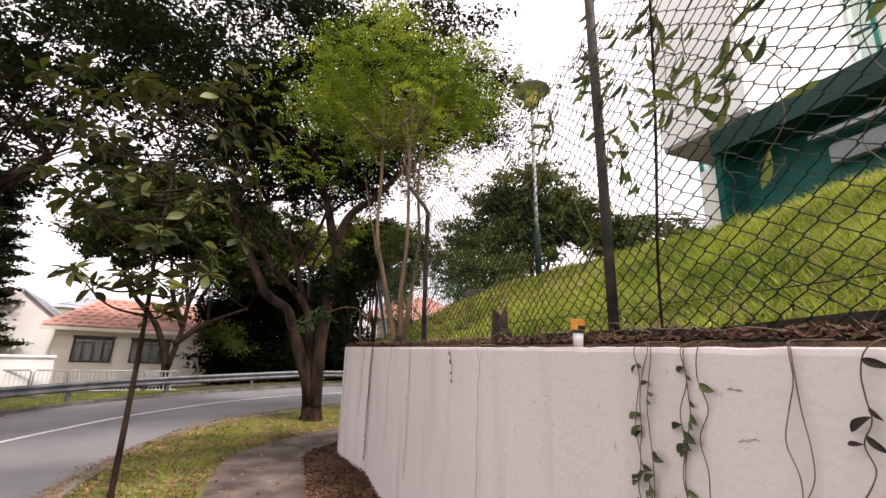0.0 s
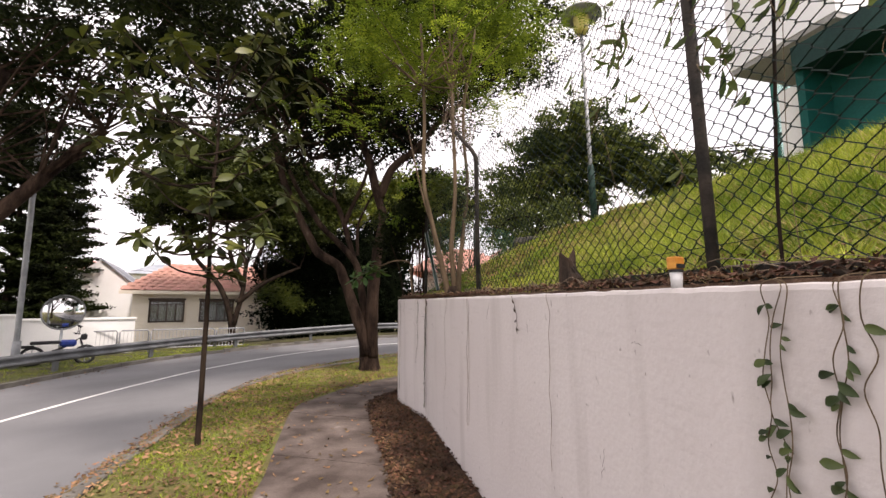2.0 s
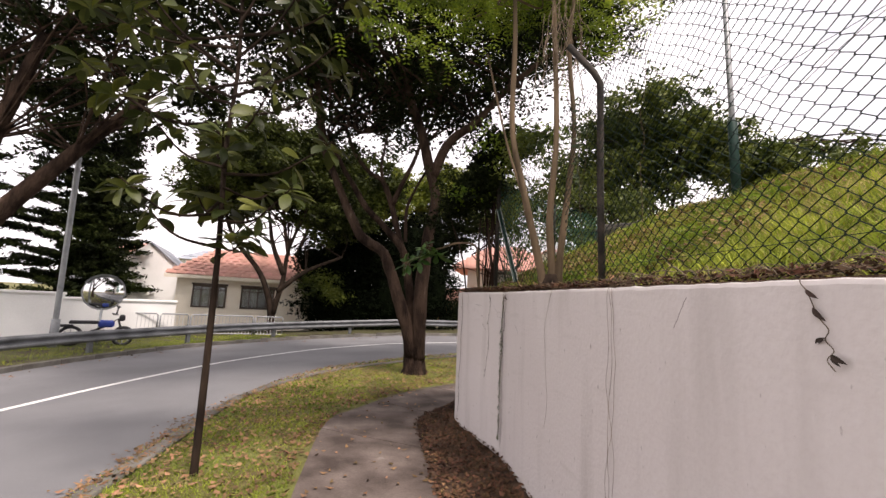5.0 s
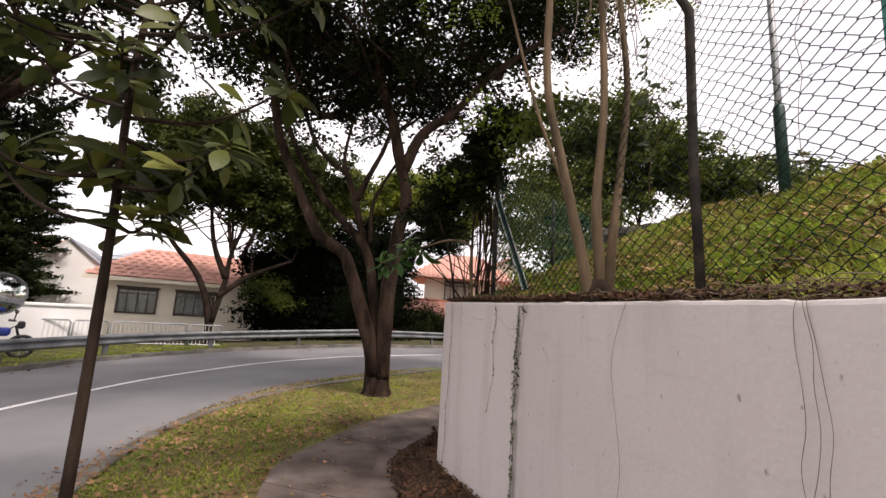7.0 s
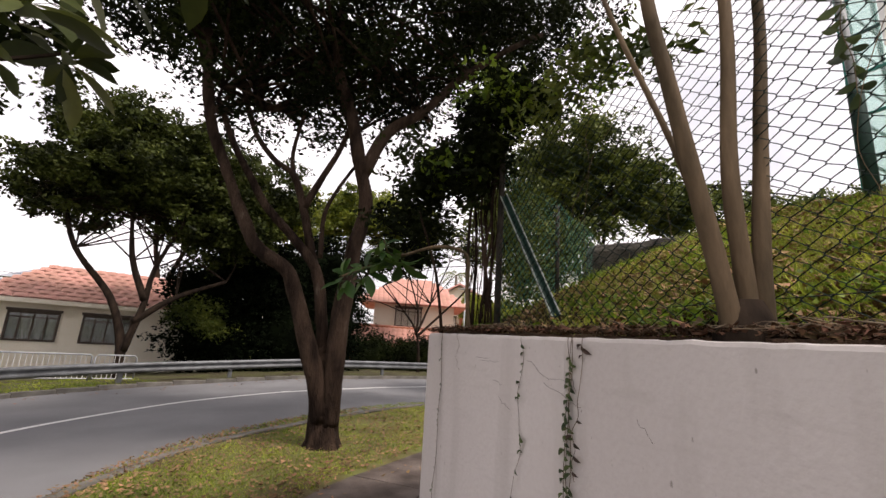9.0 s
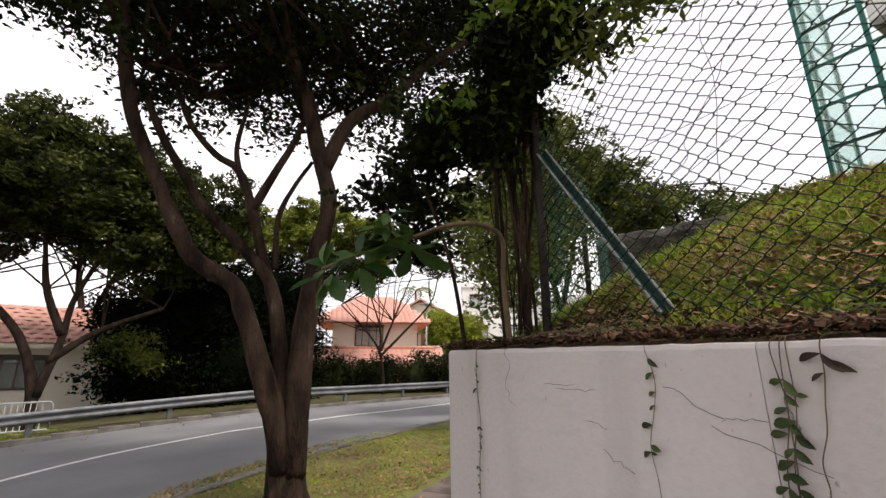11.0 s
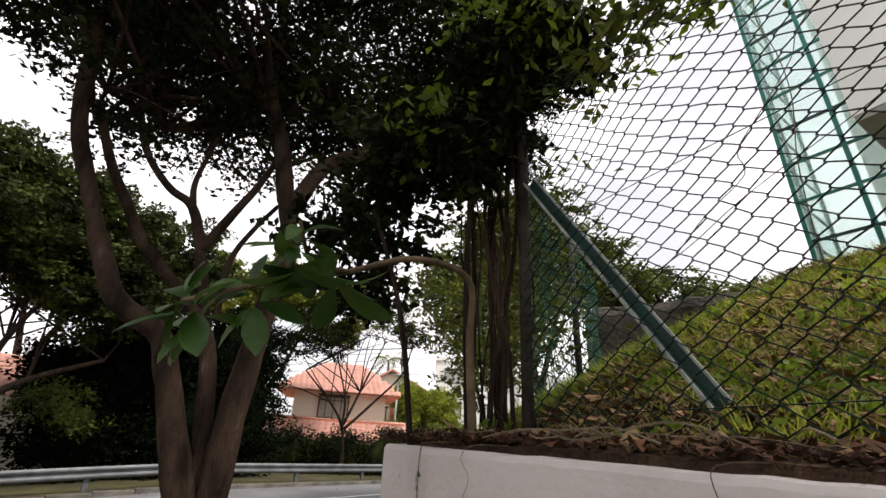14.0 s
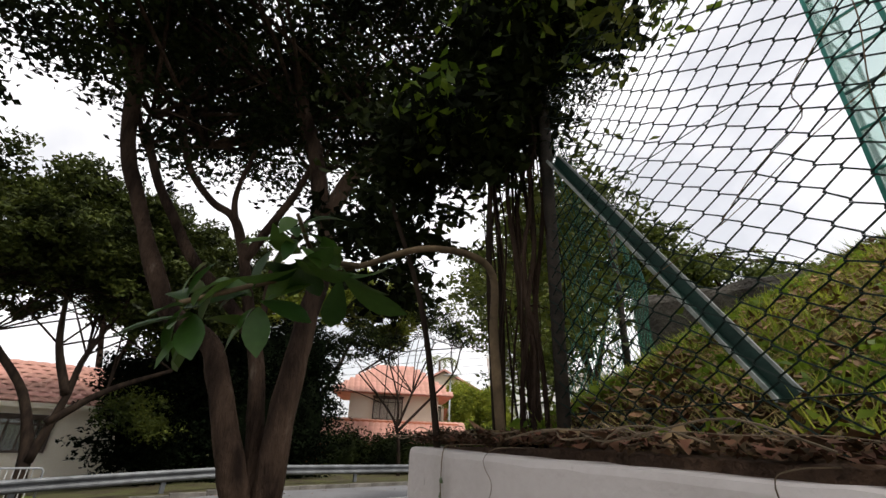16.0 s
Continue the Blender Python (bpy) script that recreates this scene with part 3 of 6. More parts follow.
def link_mesh(a, b, z0, z1, pitch, radius, sag, seed):
    """Chain link between two upright edges: zigzag wires that meet at their corners."""
    a, b = Vector(a), Vector(b)
    L = (b - a).length
    nx, nz = int(L / pitch), int((z1 - z0) / (pitch * 0.82))
    side = (b - a).normalized().cross(Vector((0, 0, 1)))
    sh = Shape()
    for k in range(nx):
        pts = []
        for r in range(nz + 1):
            c = k + ((r + k) % 2)
            q = a.lerp(b, min(1, c / nx))
            z = z0 + (z1 - z0) * r / nz
            n1 = noise.noise(Vector((c * 0.09 + seed, r * 0.09, 1.5)))
            n2 = noise.noise(Vector((c * 0.11 + seed, r * 0.1, 7.5)))
            n3 = noise.noise(Vector((c * 0.8 + seed, r * 0.8, 4.5)))
            q = q + side * (sag * n1 + 0.006 * n3) + (b - a).normalized() * (0.45 * pitch * n2 + 0.008 * n3)
            z += 0.6 * pitch * n1 + 0.008 * noise.noise(Vector((c * 0.7 + seed, r * 0.7, 8.5)))
            hook = (b - a).normalized() * (0.05 * pitch * (1 if c > k else -1))
            twist = side * (radius * (1 if c > k else -1))
            for h in (-0.07, 0.07):
                e = q + hook + twist * (1 if h > 0 else -1)
                pts.append((e.x, e.y, z + h * pitch))
        sh.tube(pts, radius, 3, cap=False)
    return sh


def fence():
    f = holder("fence", (0.21, 4.85, 1.6), "green coated chain link fence on leaning rusty posts", "fence")
    for i, ((x0, y0), (x1, y1)) in enumerate(zip(FENCE, FENCE[1:])):
        part("chain_link", link_mesh((x0, y0, 0), (x1, y1, 0), wall_top(y0) + 0.06, 3.4, 0.047, 0.0027, 0.06, 11 * i), M_WIRE, f, kind="stuff")
    part("chain_link", link_mesh((-0.276, 7.7, 0), (1.9, 9.6, 0), 1.75, 3.2, 0.054, 0.0025, 0.06, 50), M_WIREGREEN, f, "green chain link turning up the bank", kind="stuff")
    for x, y, lean in ((0.627, 1.42, 0.02), (0.21, 4.85, 0.03), (-0.276, 7.66, 0.0), (0.97, -2.0, 0.0)):
        z = wall_top(y)
        pts = [(x, y, z - 0.25), (x - lean * 0.4, y + lean, z + 0.8), (x - lean * 0.6, y + lean, 3.32), (x - lean * 0.6 - 0.05, y + lean + 0.01, 3.42), (x - lean - 0.24, y + lean + 0.06, 3.68)]
        if y < 2:
            pts = pts[:2] + [(x - lean, y + 3 * lean, 4.1)]
        part("post", Shape().tube(pts, 0.028, 8), M_POST, f, smooth=True)
    part("post", Shape().tube([(0.8, 8.65, 1.7), (0.8, 8.65, 3.2)], 0.026, 8), M_POST, f, smooth=True)
    for z in (1.75, 2.55, 3.33):
        pts = [(x, y, z + 0.02 * math.sin(y * 3)) for x, y in FENCE]
        part("tension_wire", Shape().tube(spline(pts, 6), 0.002, 4), M_WIRE, f)
    s = Shape()
    a, b = Vector((-0.262, 7.62, 2.815)), Vector((-0.1, 6.95, 1.74))
    d = (b - a).normalized()
    u = d.cross(Vector((1, 0.2, 0))).normalized()
    w = d.cross(u)
    for lo, hi in (((0.0, 0.0), (0.045, 0.006)), ((0.0, 0.0), (0.006, 0.045))):
        pts = [p + u * i + w * j for p in (a, b) for i, j in ((lo[0], lo[1]), (hi[0], lo[1]), (hi[0], hi[1]), (lo[0], hi[1]))]
        s.add(pts, [(0, 1, 2, 3), (7, 6, 5, 4), (0, 4, 5, 1), (1, 5, 6, 2), (2, 6, 7, 3), (3, 7, 4, 0)])
    st = part("strut", s, M_STRUT, f, "slanting green angle iron strut")
    e = Shape()
    pts = [p + u * i + w * j for p in (a, b) for i, j in ((0.04, -0.002), (0.048, -0.002), (0.048, 0.008), (0.04, 0.008))]
    e.add(pts, [(0, 1, 2, 3), (7, 6, 5, 4), (0, 4, 5, 1), (1, 5, 6, 2), (2, 6, 7, 3), (3, 7, 4, 0)])
    pts = [p + u * i + w * j for p in (a, b) for j, i in ((0.04, -0.002), (0.048, -0.002), (0.048, 0.008), (0.04, 0.008))]
    e.add(pts, [(3, 2, 1, 0), (4, 5, 6, 7), (1, 5, 4, 0), (2, 6, 5, 1), (3, 7, 6, 2), (0, 4, 7, 3)])
    part("worn_edge", e, M_STRUTEDGE, st, "paint worn to bare metal")


fence()

edging = Shape()
_e = [(fence_at(y) + 0.05, y) for y in np.linspace(-2, 7.6, 40)]
for i, (x, y) in enumerate(_e):
    z = wall_top(y)
    h = 0.1 + 0.03 * noise.noise(Vector((y * 1.5, 0, 0))) - 0.14 * max(0, min(1, (y - 2.0) / 2.5))
    edging.v += [(x, y, z - 0.1), (x, y, z + h), (x + 0.09, y, z + h + 0.01), (x + 0.09, y, z - 0.1)]
for i in range(39):
    for j in range(3):
        edging.f.append((i * 4 + j, i * 4 + j + 1, i * 4 + 5 + j, i * 4 + 4 + j))
edging.f += [(0, 1, 2, 3), (159, 158, 157, 156)]
thing("edging", edging, M_BEAM, "dark low edging at the foot of the bank", "edging", kind="structure")


# ---- trees ----
def limb(name, pts, r0, r1, parent, material=M_BARK, sides=12, knots=0.06, steps=6):
    line = spline(pts, steps)
    n = len(line)
    sh = Shape().tube(line, [r0 + (r1 - r0) * (i / (n - 1)) ** 0.8 for i in range(n)], sides)
    for i, v in enumerate(sh.v):
        c = line[min(i // sides, n - 1)]
        q = Vector(v)
        k = 1 + knots * noise.noise(q * 5) + knots * 1.5 * noise.noise(q * 1.7)
        sh.v[i] = tuple(c + (q - c) * k)
    return part(name, sh, material, parent, smooth=True)


def crown(parent, blobs, n, length, width, material, seed, clump=0.3, per=24, hollow=0.3, name="crown", label="", droop=0.25):
    rng = np.random.default_rng(seed)
    pts = crown_points(rng, blobs, n, clump, per, hollow)
    return part(name, quads_mesh(name, leaf_cloud(rng, pts, length, width, droop), material), None, parent, label)


def twigs(parent, blobs, start, n, seed, r=0.018, material=M_BARK):
    """Fine branches from the limbs' ends out into the crown."""
    rng = random.Random(seed)
    sh = Shape()
    for _ in range(n):
        c, rad = rng.choice(blobs)
        a = Vector(rng.choice(start))
        e = Vector([c[k] + rad[k] * rng.uniform(-0.8, 0.8) for k in range(3)])
        mid = a.lerp(e, 0.5) + Vector((rng.uniform(-0.3, 0.3), rng.uniform(-0.3, 0.3), rng.uniform(0, 0.35)))
        sh.tube(spline([a, mid, e], 4), [r * 1.6, r * 1.5, r * 1.4, r * 1.2, r, r * 0.8, r * 0.6, r * 0.4, r * 0.25], 5)
    part("branchwork", sh, material, parent, kind="stuff")


def street_tree():
    t = holder("street_tree", (-1.49, 10.45, 0), "large street tree with forked grey-brown trunk and dense dark crown", "tree")
    sh = Shape()
    line = [(-1.49, 10.45, -0.15), (-1.49, 10.45, 0.0), (-1.5, 10.46, 0.12), (-1.52, 10.47, 0.35), (-1.54, 10.48, 0.7), (-1.57, 10.5, 1.0), (-1.58, 10.52, 1.2), (-1.58, 10.54, 1.4), (-1.58, 10.55, 1.6)]
    sh.tube(line, [0.32, 0.27, 0.225, 0.2, 0.195, 0.2, 0.18, 0.12, 0.03], 20)
    for i, v in enumerate(sh.v):
        q = Vector(v)
        c = Vector(line[i // 20])
        a = math.atan2(q.y - c.y, q.x - c.x)
        k = 1 + 0.1 * math.sin(a * 5 + q.z) + 0.07 * noise.noise(q * 6)
        sh.v[i] = tuple(Vector((c.x + (q.x - c.x) * k, c.y + (q.y - c.y) * k * 0.9, q.z)))
    part("trunk", sh, M_BARK, t, smooth=True)
    limb("limb", [(-1.57, 10.4, 0.35), (-1.66, 10.36, 0.85), (-1.93, 10.36, 1.57), (-2.13, 10.38, 2.11), (-2.28, 10.42, 2.43), (-2.72, 10.42, 2.7), (-2.94, 10.42, 3.03), (-3.15, 10.42, 3.44), (-3.41, 10.42, 3.99), (-3.64, 10.42, 4.49), (-3.8, 10.42, 5.13), (-3.96, 10.42, 6.1)], 0.135, 0.07, t, knots=0.14)
    limb("limb", [(-1.6, 10.5, 0.9), (-1.68, 10.55, 1.58), (-1.85, 10.58, 2.42), (-2.21, 10.58, 2.89), (-2.73, 10.58, 3.4), (-3.02, 10.58, 3.83), (-3.34, 10.58, 4.33), (-3.71, 10.67, 5.1)], 0.1, 0.045, t)
    limb("limb", [(-1.72, 10.62, 1.7), (-1.8, 10.67, 2.18), (-2.0, 10.67, 2.81), (-2.2, 10.67, 3.47), (-2.42, 10.67, 4.0), (-2.72, 10.67, 4.19), (-3.07, 10.67, 4.6), (-3.37, 10.75, 5.3)], 0.088, 0.035, t, knots=0.12)
    limb("limb", [(-2.2, 10.67, 3.47), (-1.96, 10.67, 4.06), (-1.75, 10.67, 4.57), (-1.51, 10.75, 5.5)], 0.062, 0.035, t)
    limb("limb", [(-2.42, 10.67, 4.0), (-2.48, 10.7, 4.4), (-2.4, 10.8, 5.2)], 0.045, 0.025, t)
    limb("limb", [(-1.85, 10.64, 2.7), (-1.87, 10.67, 3.39), (-1.72, 10.67, 3.84), (-1.5, 10.75, 4.3)], 0.042, 0.025, t)
    limb("limb", [(-1.45, 10.42, 0.3), (-1.44, 10.36, 0.86), (-1.44, 10.36, 1.87), (-1.35, 10.42, 2.84), (-1.25, 10.42, 3.57), (-1.43, 10.42, 4.31), (-1.64, 10.42, 5.11), (-1.94, 10.42, 5.92), (-2.0, 10.42, 6.92)], 0.15, 0.08, t, knots=0.12)
    limb("limb", [(-1.34, 10.42, 4.1), (-1.03, 10.42, 4.86), (-0.45, 10.42, 5.37), (0.1, 10.42, 6.07), (0.98, 10.5, 6.93), (1.8, 10.6, 7.6)], 0.11, 0.045, t)
    blobs = [((-2.2, 11, 7.3), (3.0, 3.0, 2.3)), ((0.9, 11, 8.6), (2.5, 2.6, 1.9)), ((-4.0, 10.6, 6.5), (1.5, 2.0, 1.6)), ((-0.8, 8.9, 8.4), (2.6, 2.6, 2.0)),
             ((-1.0, 11.2, 6.4), (1.7, 1.5, 1.2)), ((2.3, 12.3, 9.4), (2.0, 2, 1.6)), ((-4.3, 12.8, 8), (2.2, 2.6, 2.2)), ((-2.6, 10.8, 5.4), (1.3, 1.2, 0.7)), ((-2.5, 8.6, 8.6), (2.2, 2.2, 1.8)), ((-4.5, 7.5, 7.5), (2.1, 1.9, 1.6)), ((-6.0, 9.0, 8.0), (1.9, 2.0, 1.5)), ((-4.9, 9.6, 6.7), (1.6, 1.7, 1.1))]
    twigs(t, blobs, [(-3.7, 10.7, 5.3), (-3.1, 11, 5.2), (-1.6, 11, 5.0), (-3.8, 11, 5.0), (-1.8, 10.6, 5.6), (0.5, 10.6, 6.3), (-0.3, 10.6, 5.3), (-2, 10.6, 6.6)], 70, 4)
    crown(t, blobs, 104000, 0.118, 0.058, M_LEAFDARKSHADE, 5, clump=0.28, per=20, hollow=0.15)


street_tree()


def simple_tree(name, base, stems, blobs, n, leaf, material, label, seed, r0=0.16, bark=M_BARK, group="", n_twigs=30, clump=0.3):
    t = holder(name, base, label, "tree", group)
    tips = []
    for pts in stems:
        limb("trunk" if pts is stems[0] else "limb", pts, r0 if pts is stems[0] else r0 * 0.7, r0 * 0.3, t, bark, 9)
        tips += [pts[-1], pts[-2]]
    twigs(t, blobs, tips, n_twigs, seed, 0.02, bark)
    crown(t, blobs, n, leaf, leaf * 0.5, material, seed, clump)
    return t


simple_tree("garden_tree", (-8.6, 21.4, -0.45),
            [[(-8.6, 21.4, -0.6), (-8.7, 21.4, 0.8), (-9.3, 21.3, 2.4), (-10.6, 21.1, 4.0), (-11.2, 21, 5.6)], [(-8.6, 21.4, 0.6), (-8.3, 21.5, 2.2), (-8.2, 21.6, 3.6), (-7.6, 21.7, 5.4)],
             [(-8.5, 21.4, 1.6), (-7.4, 21.8, 2.6), (-5.9, 22.3, 3.4)], [(-8.3, 21.5, 2.4), (-8.9, 21.4, 3.8), (-9.2, 21.3, 5.5)]],
            [((-9.2, 21.5, 7.0), (2.9, 2.4, 1.5)), ((-7.2, 22.3, 6.0), (1.9, 2, 1.6)), ((-11.2, 20.8, 6.2), (1.4, 1.6, 1.1)), ((-5.8, 23, 5.2), (1.6, 1.5, 1.5)), ((-8.0, 23, 8.6), (2.4, 2.0, 1.4)), ((-5.0, 23.4, 7.2), (2.0, 1.8, 1.5)), ((-10.5, 21.5, 8.8), (2.2, 2, 1.3))],
            66000, 0.21, M_LEAFOLIVE, "spreading garden tree with dark forked stems behind the guardrail", 21, 0.2, M_BARKDARK)
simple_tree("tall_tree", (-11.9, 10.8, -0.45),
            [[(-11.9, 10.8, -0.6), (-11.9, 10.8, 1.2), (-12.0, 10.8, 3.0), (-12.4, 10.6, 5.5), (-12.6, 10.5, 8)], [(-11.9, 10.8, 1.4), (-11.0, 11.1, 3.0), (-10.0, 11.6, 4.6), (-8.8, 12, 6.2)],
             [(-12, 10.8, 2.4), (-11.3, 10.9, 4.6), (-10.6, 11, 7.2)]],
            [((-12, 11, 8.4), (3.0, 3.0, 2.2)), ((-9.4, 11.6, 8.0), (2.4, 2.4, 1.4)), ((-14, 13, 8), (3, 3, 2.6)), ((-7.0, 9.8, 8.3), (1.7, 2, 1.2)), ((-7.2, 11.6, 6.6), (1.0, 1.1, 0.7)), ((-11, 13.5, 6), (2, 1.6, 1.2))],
            24000, 0.18, M_LEAFDARKSHADE, "tall tree with brown forked trunk at the far verge", 31, 0.38, M_BARK, n_twigs=60)
simple_tree("background_tree", (-1.5, 31, -0.5),
            [[(-1.5, 31, -0.6), (-1.4, 31, 2.5), (-2.2, 31, 5), (-3.4, 31, 7.5)], [(-1.4, 31, 2.4), (-0.2, 31, 5), (0.8, 31.4, 8)]],
            [((-3.9, 31, 8.6), (2.8, 2.4, 1.9)), ((-0.4, 31.5, 9.6), (2.8, 2.4, 2.0)), ((2.4, 31, 8.4), (2.2, 2, 1.9)), ((-7.0, 31, 8.0), (2.6, 2.2, 2.0))],
            42000, 0.28, M_LEAFLIME, "yellow-green rounded tree beyond the hedge", 41, 0.22)
simple_tree("background_tree", (-11, 30, -0.5), [[(-11, 30, -0.6), (-11, 30, 3), (-11.6, 30, 6), (-12, 30, 9)], [(-11, 30, 3), (-10, 30, 6), (-9, 30, 9)]],
            [((-12, 30, 9.5), (3.4, 2.6, 2.2)), ((-8.6, 30.5, 9.2), (2.8, 2.4, 2.0)), ((-15.5, 29, 8), (2.6, 2.4, 2.2))],
            34000, 0.3, M_LEAFDARKSHADE, "dark green tree rising over the house roof", 42, 0.22)
simple_tree("slope_tree", (6.4, 16.6, 1.0), [[(6.4, 16.6, -0.5), (6.4, 16.6, 3), (5.9, 16.6, 5), (5.4, 16.5, 7)], [(6.4, 16.6, 3), (7, 16.6, 5), (7.3, 16.4, 7)], [(6.4, 16.6, 4), (6.5, 17, 6), (6.4, 17, 8)]],
            [((6.6, 16.9, 8.5), (1.9, 2.0, 1.1)), ((8.0, 16.2, 7.4), (1.5, 1.6, 1.0)), ((5.0, 17.4, 7.5), (1.5, 1.6, 1.4)), ((4.2, 17.4, 6.0), (1.5, 1.4, 1.4)), ((6.2, 17.0, 6.2), (1.4, 1.4, 1.3))],
            36000, 0.19, M_LEAFMID, "rounded green tree behind the fenced bank", 51, 0.15)
simple_tree("slope_tree", (12.6, 16.6, 2.0), [[(12.6, 16.6, -0.5), (12.6, 16.6, 4), (12, 16.6, 6), (11.4, 16.5, 8)], [(12.6, 16.6, 4), (13.2, 16.4, 6), (13.6, 16.2, 8)]],
            [((12.4, 16.6, 7.0), (2.0, 2.0, 1.0)), ((10.4, 17.6, 7.0), (1.3, 1.5, 0.9)), ((15.3, 15.4, 6.7), (2.0, 2.0, 1.1))],
            16000, 0.2, M_LEAFMID, "low rounded tree beyond the grassy bank", 52, 0.16)


simple_tree("low_tree", (3.6, 14.4, 0.0), [[(3.6, 14.4, -0.4), (3.5, 14.4, 1.8), (3.1, 14.3, 3.2), (2.8, 14.2, 4.4)], [(3.5, 14.4, 1.6), (4.0, 14.4, 3), (4.3, 14.3, 4.2)]],
            [((2.7, 14.3, 4.3), (1.1, 1.1, 0.9)), ((4.3, 14.4, 4.2), (1.0, 1.1, 0.8)), ((3.3, 14.0, 3.3), (1.0, 1.0, 0.7))],
            9000, 0.13, M_LEAFMID, "low leafy tree below the end of the bank", 53, 0.07)


def conifer(base, h, w, seed):
    t = holder("conifer", base, "dark layered conifer behind the white garden wall", "tree", "conifers behind the wall")
    b = Vector(base)
    limb("trunk", [b - Vector((0, 0, 0.2)), b + Vector((0.1, 0, h * 0.5)), b + Vector((0, 0, h))], 0.22, 0.03, t, M_BARKDARK, 8)
    rng = np.random.default_rng(seed)
    pts = []
    for z in np.arange(1.0, h, 0.62):
        r = w * (1 - 0.75 * z / h)
        for a in np.arange(0, 6.283, 0.72):
            a = a + rng.uniform(-0.3, 0.3)
            rr = r * rng.uniform(0.6, 1.15)
            k = int(120 * rr)
            s = rng.uniform(0.1, 1, k) ** 0.7
            p = np.stack([b.x + np.cos(a) * rr * s, b.y + np.sin(a) * rr * s, b.z + z + rng.uniform(-0.36, 0.36) + 0.22 * s * s - 0.0 * s], axis=1)
            pts.append(p + rng.normal(size=p.shape) * np.array([0.2, 0.2, 0.05]))
    part("crown", quads_mesh("crown", leaf_cloud(rng, np.concatenate(pts), 0.26, 0.09, 0.1), M_LEAFDARKSHADE), None, t)


for i, (x, y, h, w) in enumerate(((-19.5, 22.6, 12, 3.0), (-17.9, 22.6, 8.0, 2.2), (-22.5, 19.5, 13, 3.2), (-20.5, 27, 11, 2.8))):
    conifer((x, y, -0.55), h, w, 60 + i)


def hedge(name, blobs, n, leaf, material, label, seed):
    """A dense bush: a lumpy inner fill, added to make it opaque, with leaves all over it."""
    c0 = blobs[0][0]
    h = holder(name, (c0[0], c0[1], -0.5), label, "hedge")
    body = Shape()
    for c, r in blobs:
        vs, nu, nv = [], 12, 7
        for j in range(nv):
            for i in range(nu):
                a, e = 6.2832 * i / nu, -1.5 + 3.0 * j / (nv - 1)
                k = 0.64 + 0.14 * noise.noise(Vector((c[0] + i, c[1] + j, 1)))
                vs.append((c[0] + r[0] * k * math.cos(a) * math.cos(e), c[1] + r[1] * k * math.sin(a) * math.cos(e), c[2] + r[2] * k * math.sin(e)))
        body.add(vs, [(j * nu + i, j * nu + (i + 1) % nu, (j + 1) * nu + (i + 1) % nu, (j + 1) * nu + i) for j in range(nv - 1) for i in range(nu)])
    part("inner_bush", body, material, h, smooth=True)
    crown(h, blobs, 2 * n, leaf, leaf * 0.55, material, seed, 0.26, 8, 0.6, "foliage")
    return h


hedge("hedge", [((-6.4, 25.6, 1.4), (2.6, 1.3, 2.3)), ((-3.6, 25.6, 1.8), (2.2, 1.3, 2.8)), ((-1.6, 26.2, 2.2), (1.4, 1.2, 3.0)), ((-7.6, 26, 3.2), (1.6, 1.2, 1.6)), ((-4.6, 26, 3.6), (2.2, 1.2, 1.8)), ((-2.6, 26.4, 4.6), (2.4, 1.2, 1.8)), ((-6.2, 26.4, 4.8), (2.0, 1.2, 1.5))], 36000, 0.17, M_LEAFHEDGESHADE, "dense hedge behind the guardrail, its shade put into near-black leaves", 71)
hedge("bright_shrub", [((-7.3, 24.6, 2.2), (0.9, 0.6, 0.6)), ((-6.5, 24.4, 1.7), (0.6, 0.5, 0.5))], 1800, 0.14, M_LEAFMID, "yellow-green shrub lit against the dark hedge", 72)
hedge("clipped_hedge", [((0.6, 29.8, 0.7), (1.6, 0.8, 1.3)), ((3.0, 29.6, 0.8), (1.8, 0.8, 1.3)), ((5.4, 29.2, 0.8), (1.7, 0.8, 1.4)), ((7.2, 28.8, 0.9), (1.2, 0.8, 1.3))], 12000, 0.14, M_LEAFDARKSHADE, "dark green garden hedge below the orange house", 73)
hedge("garden_bush", [((11.8, 45.8, 5.2), (1.7, 1.4, 1.5)), ((12.4, 45.6, 4.0), (1.5, 1.3, 1.4)), ((12.1, 45.6, 2.2), (0.8, 0.8, 1.6))], 7000, 0.22, M_LEAFYELLOW, "bright lime garden bush", 74)
hedge("garden_bush", [((14.6, 44.8, 5.0), (1.6, 1.4, 1.6)), ((14.9, 44.6, 3.0), (1.5, 1.3, 1.8))], 7000, 0.22, M_LEAFYELLOW, "lime green bush beside the white house", 75)
hedge("garden_bush", [((7.6, 43, 2.6), (1.0, 0.9, 1.0)), ((10, 42, 2.0), (1.4, 0.9, 1.0)), ((13, 41, 1.6), (1.6, 0.9, 1.3))], 5000, 0.2, M_LEAFMID, "low garden shrubs in front of the far houses", 76)

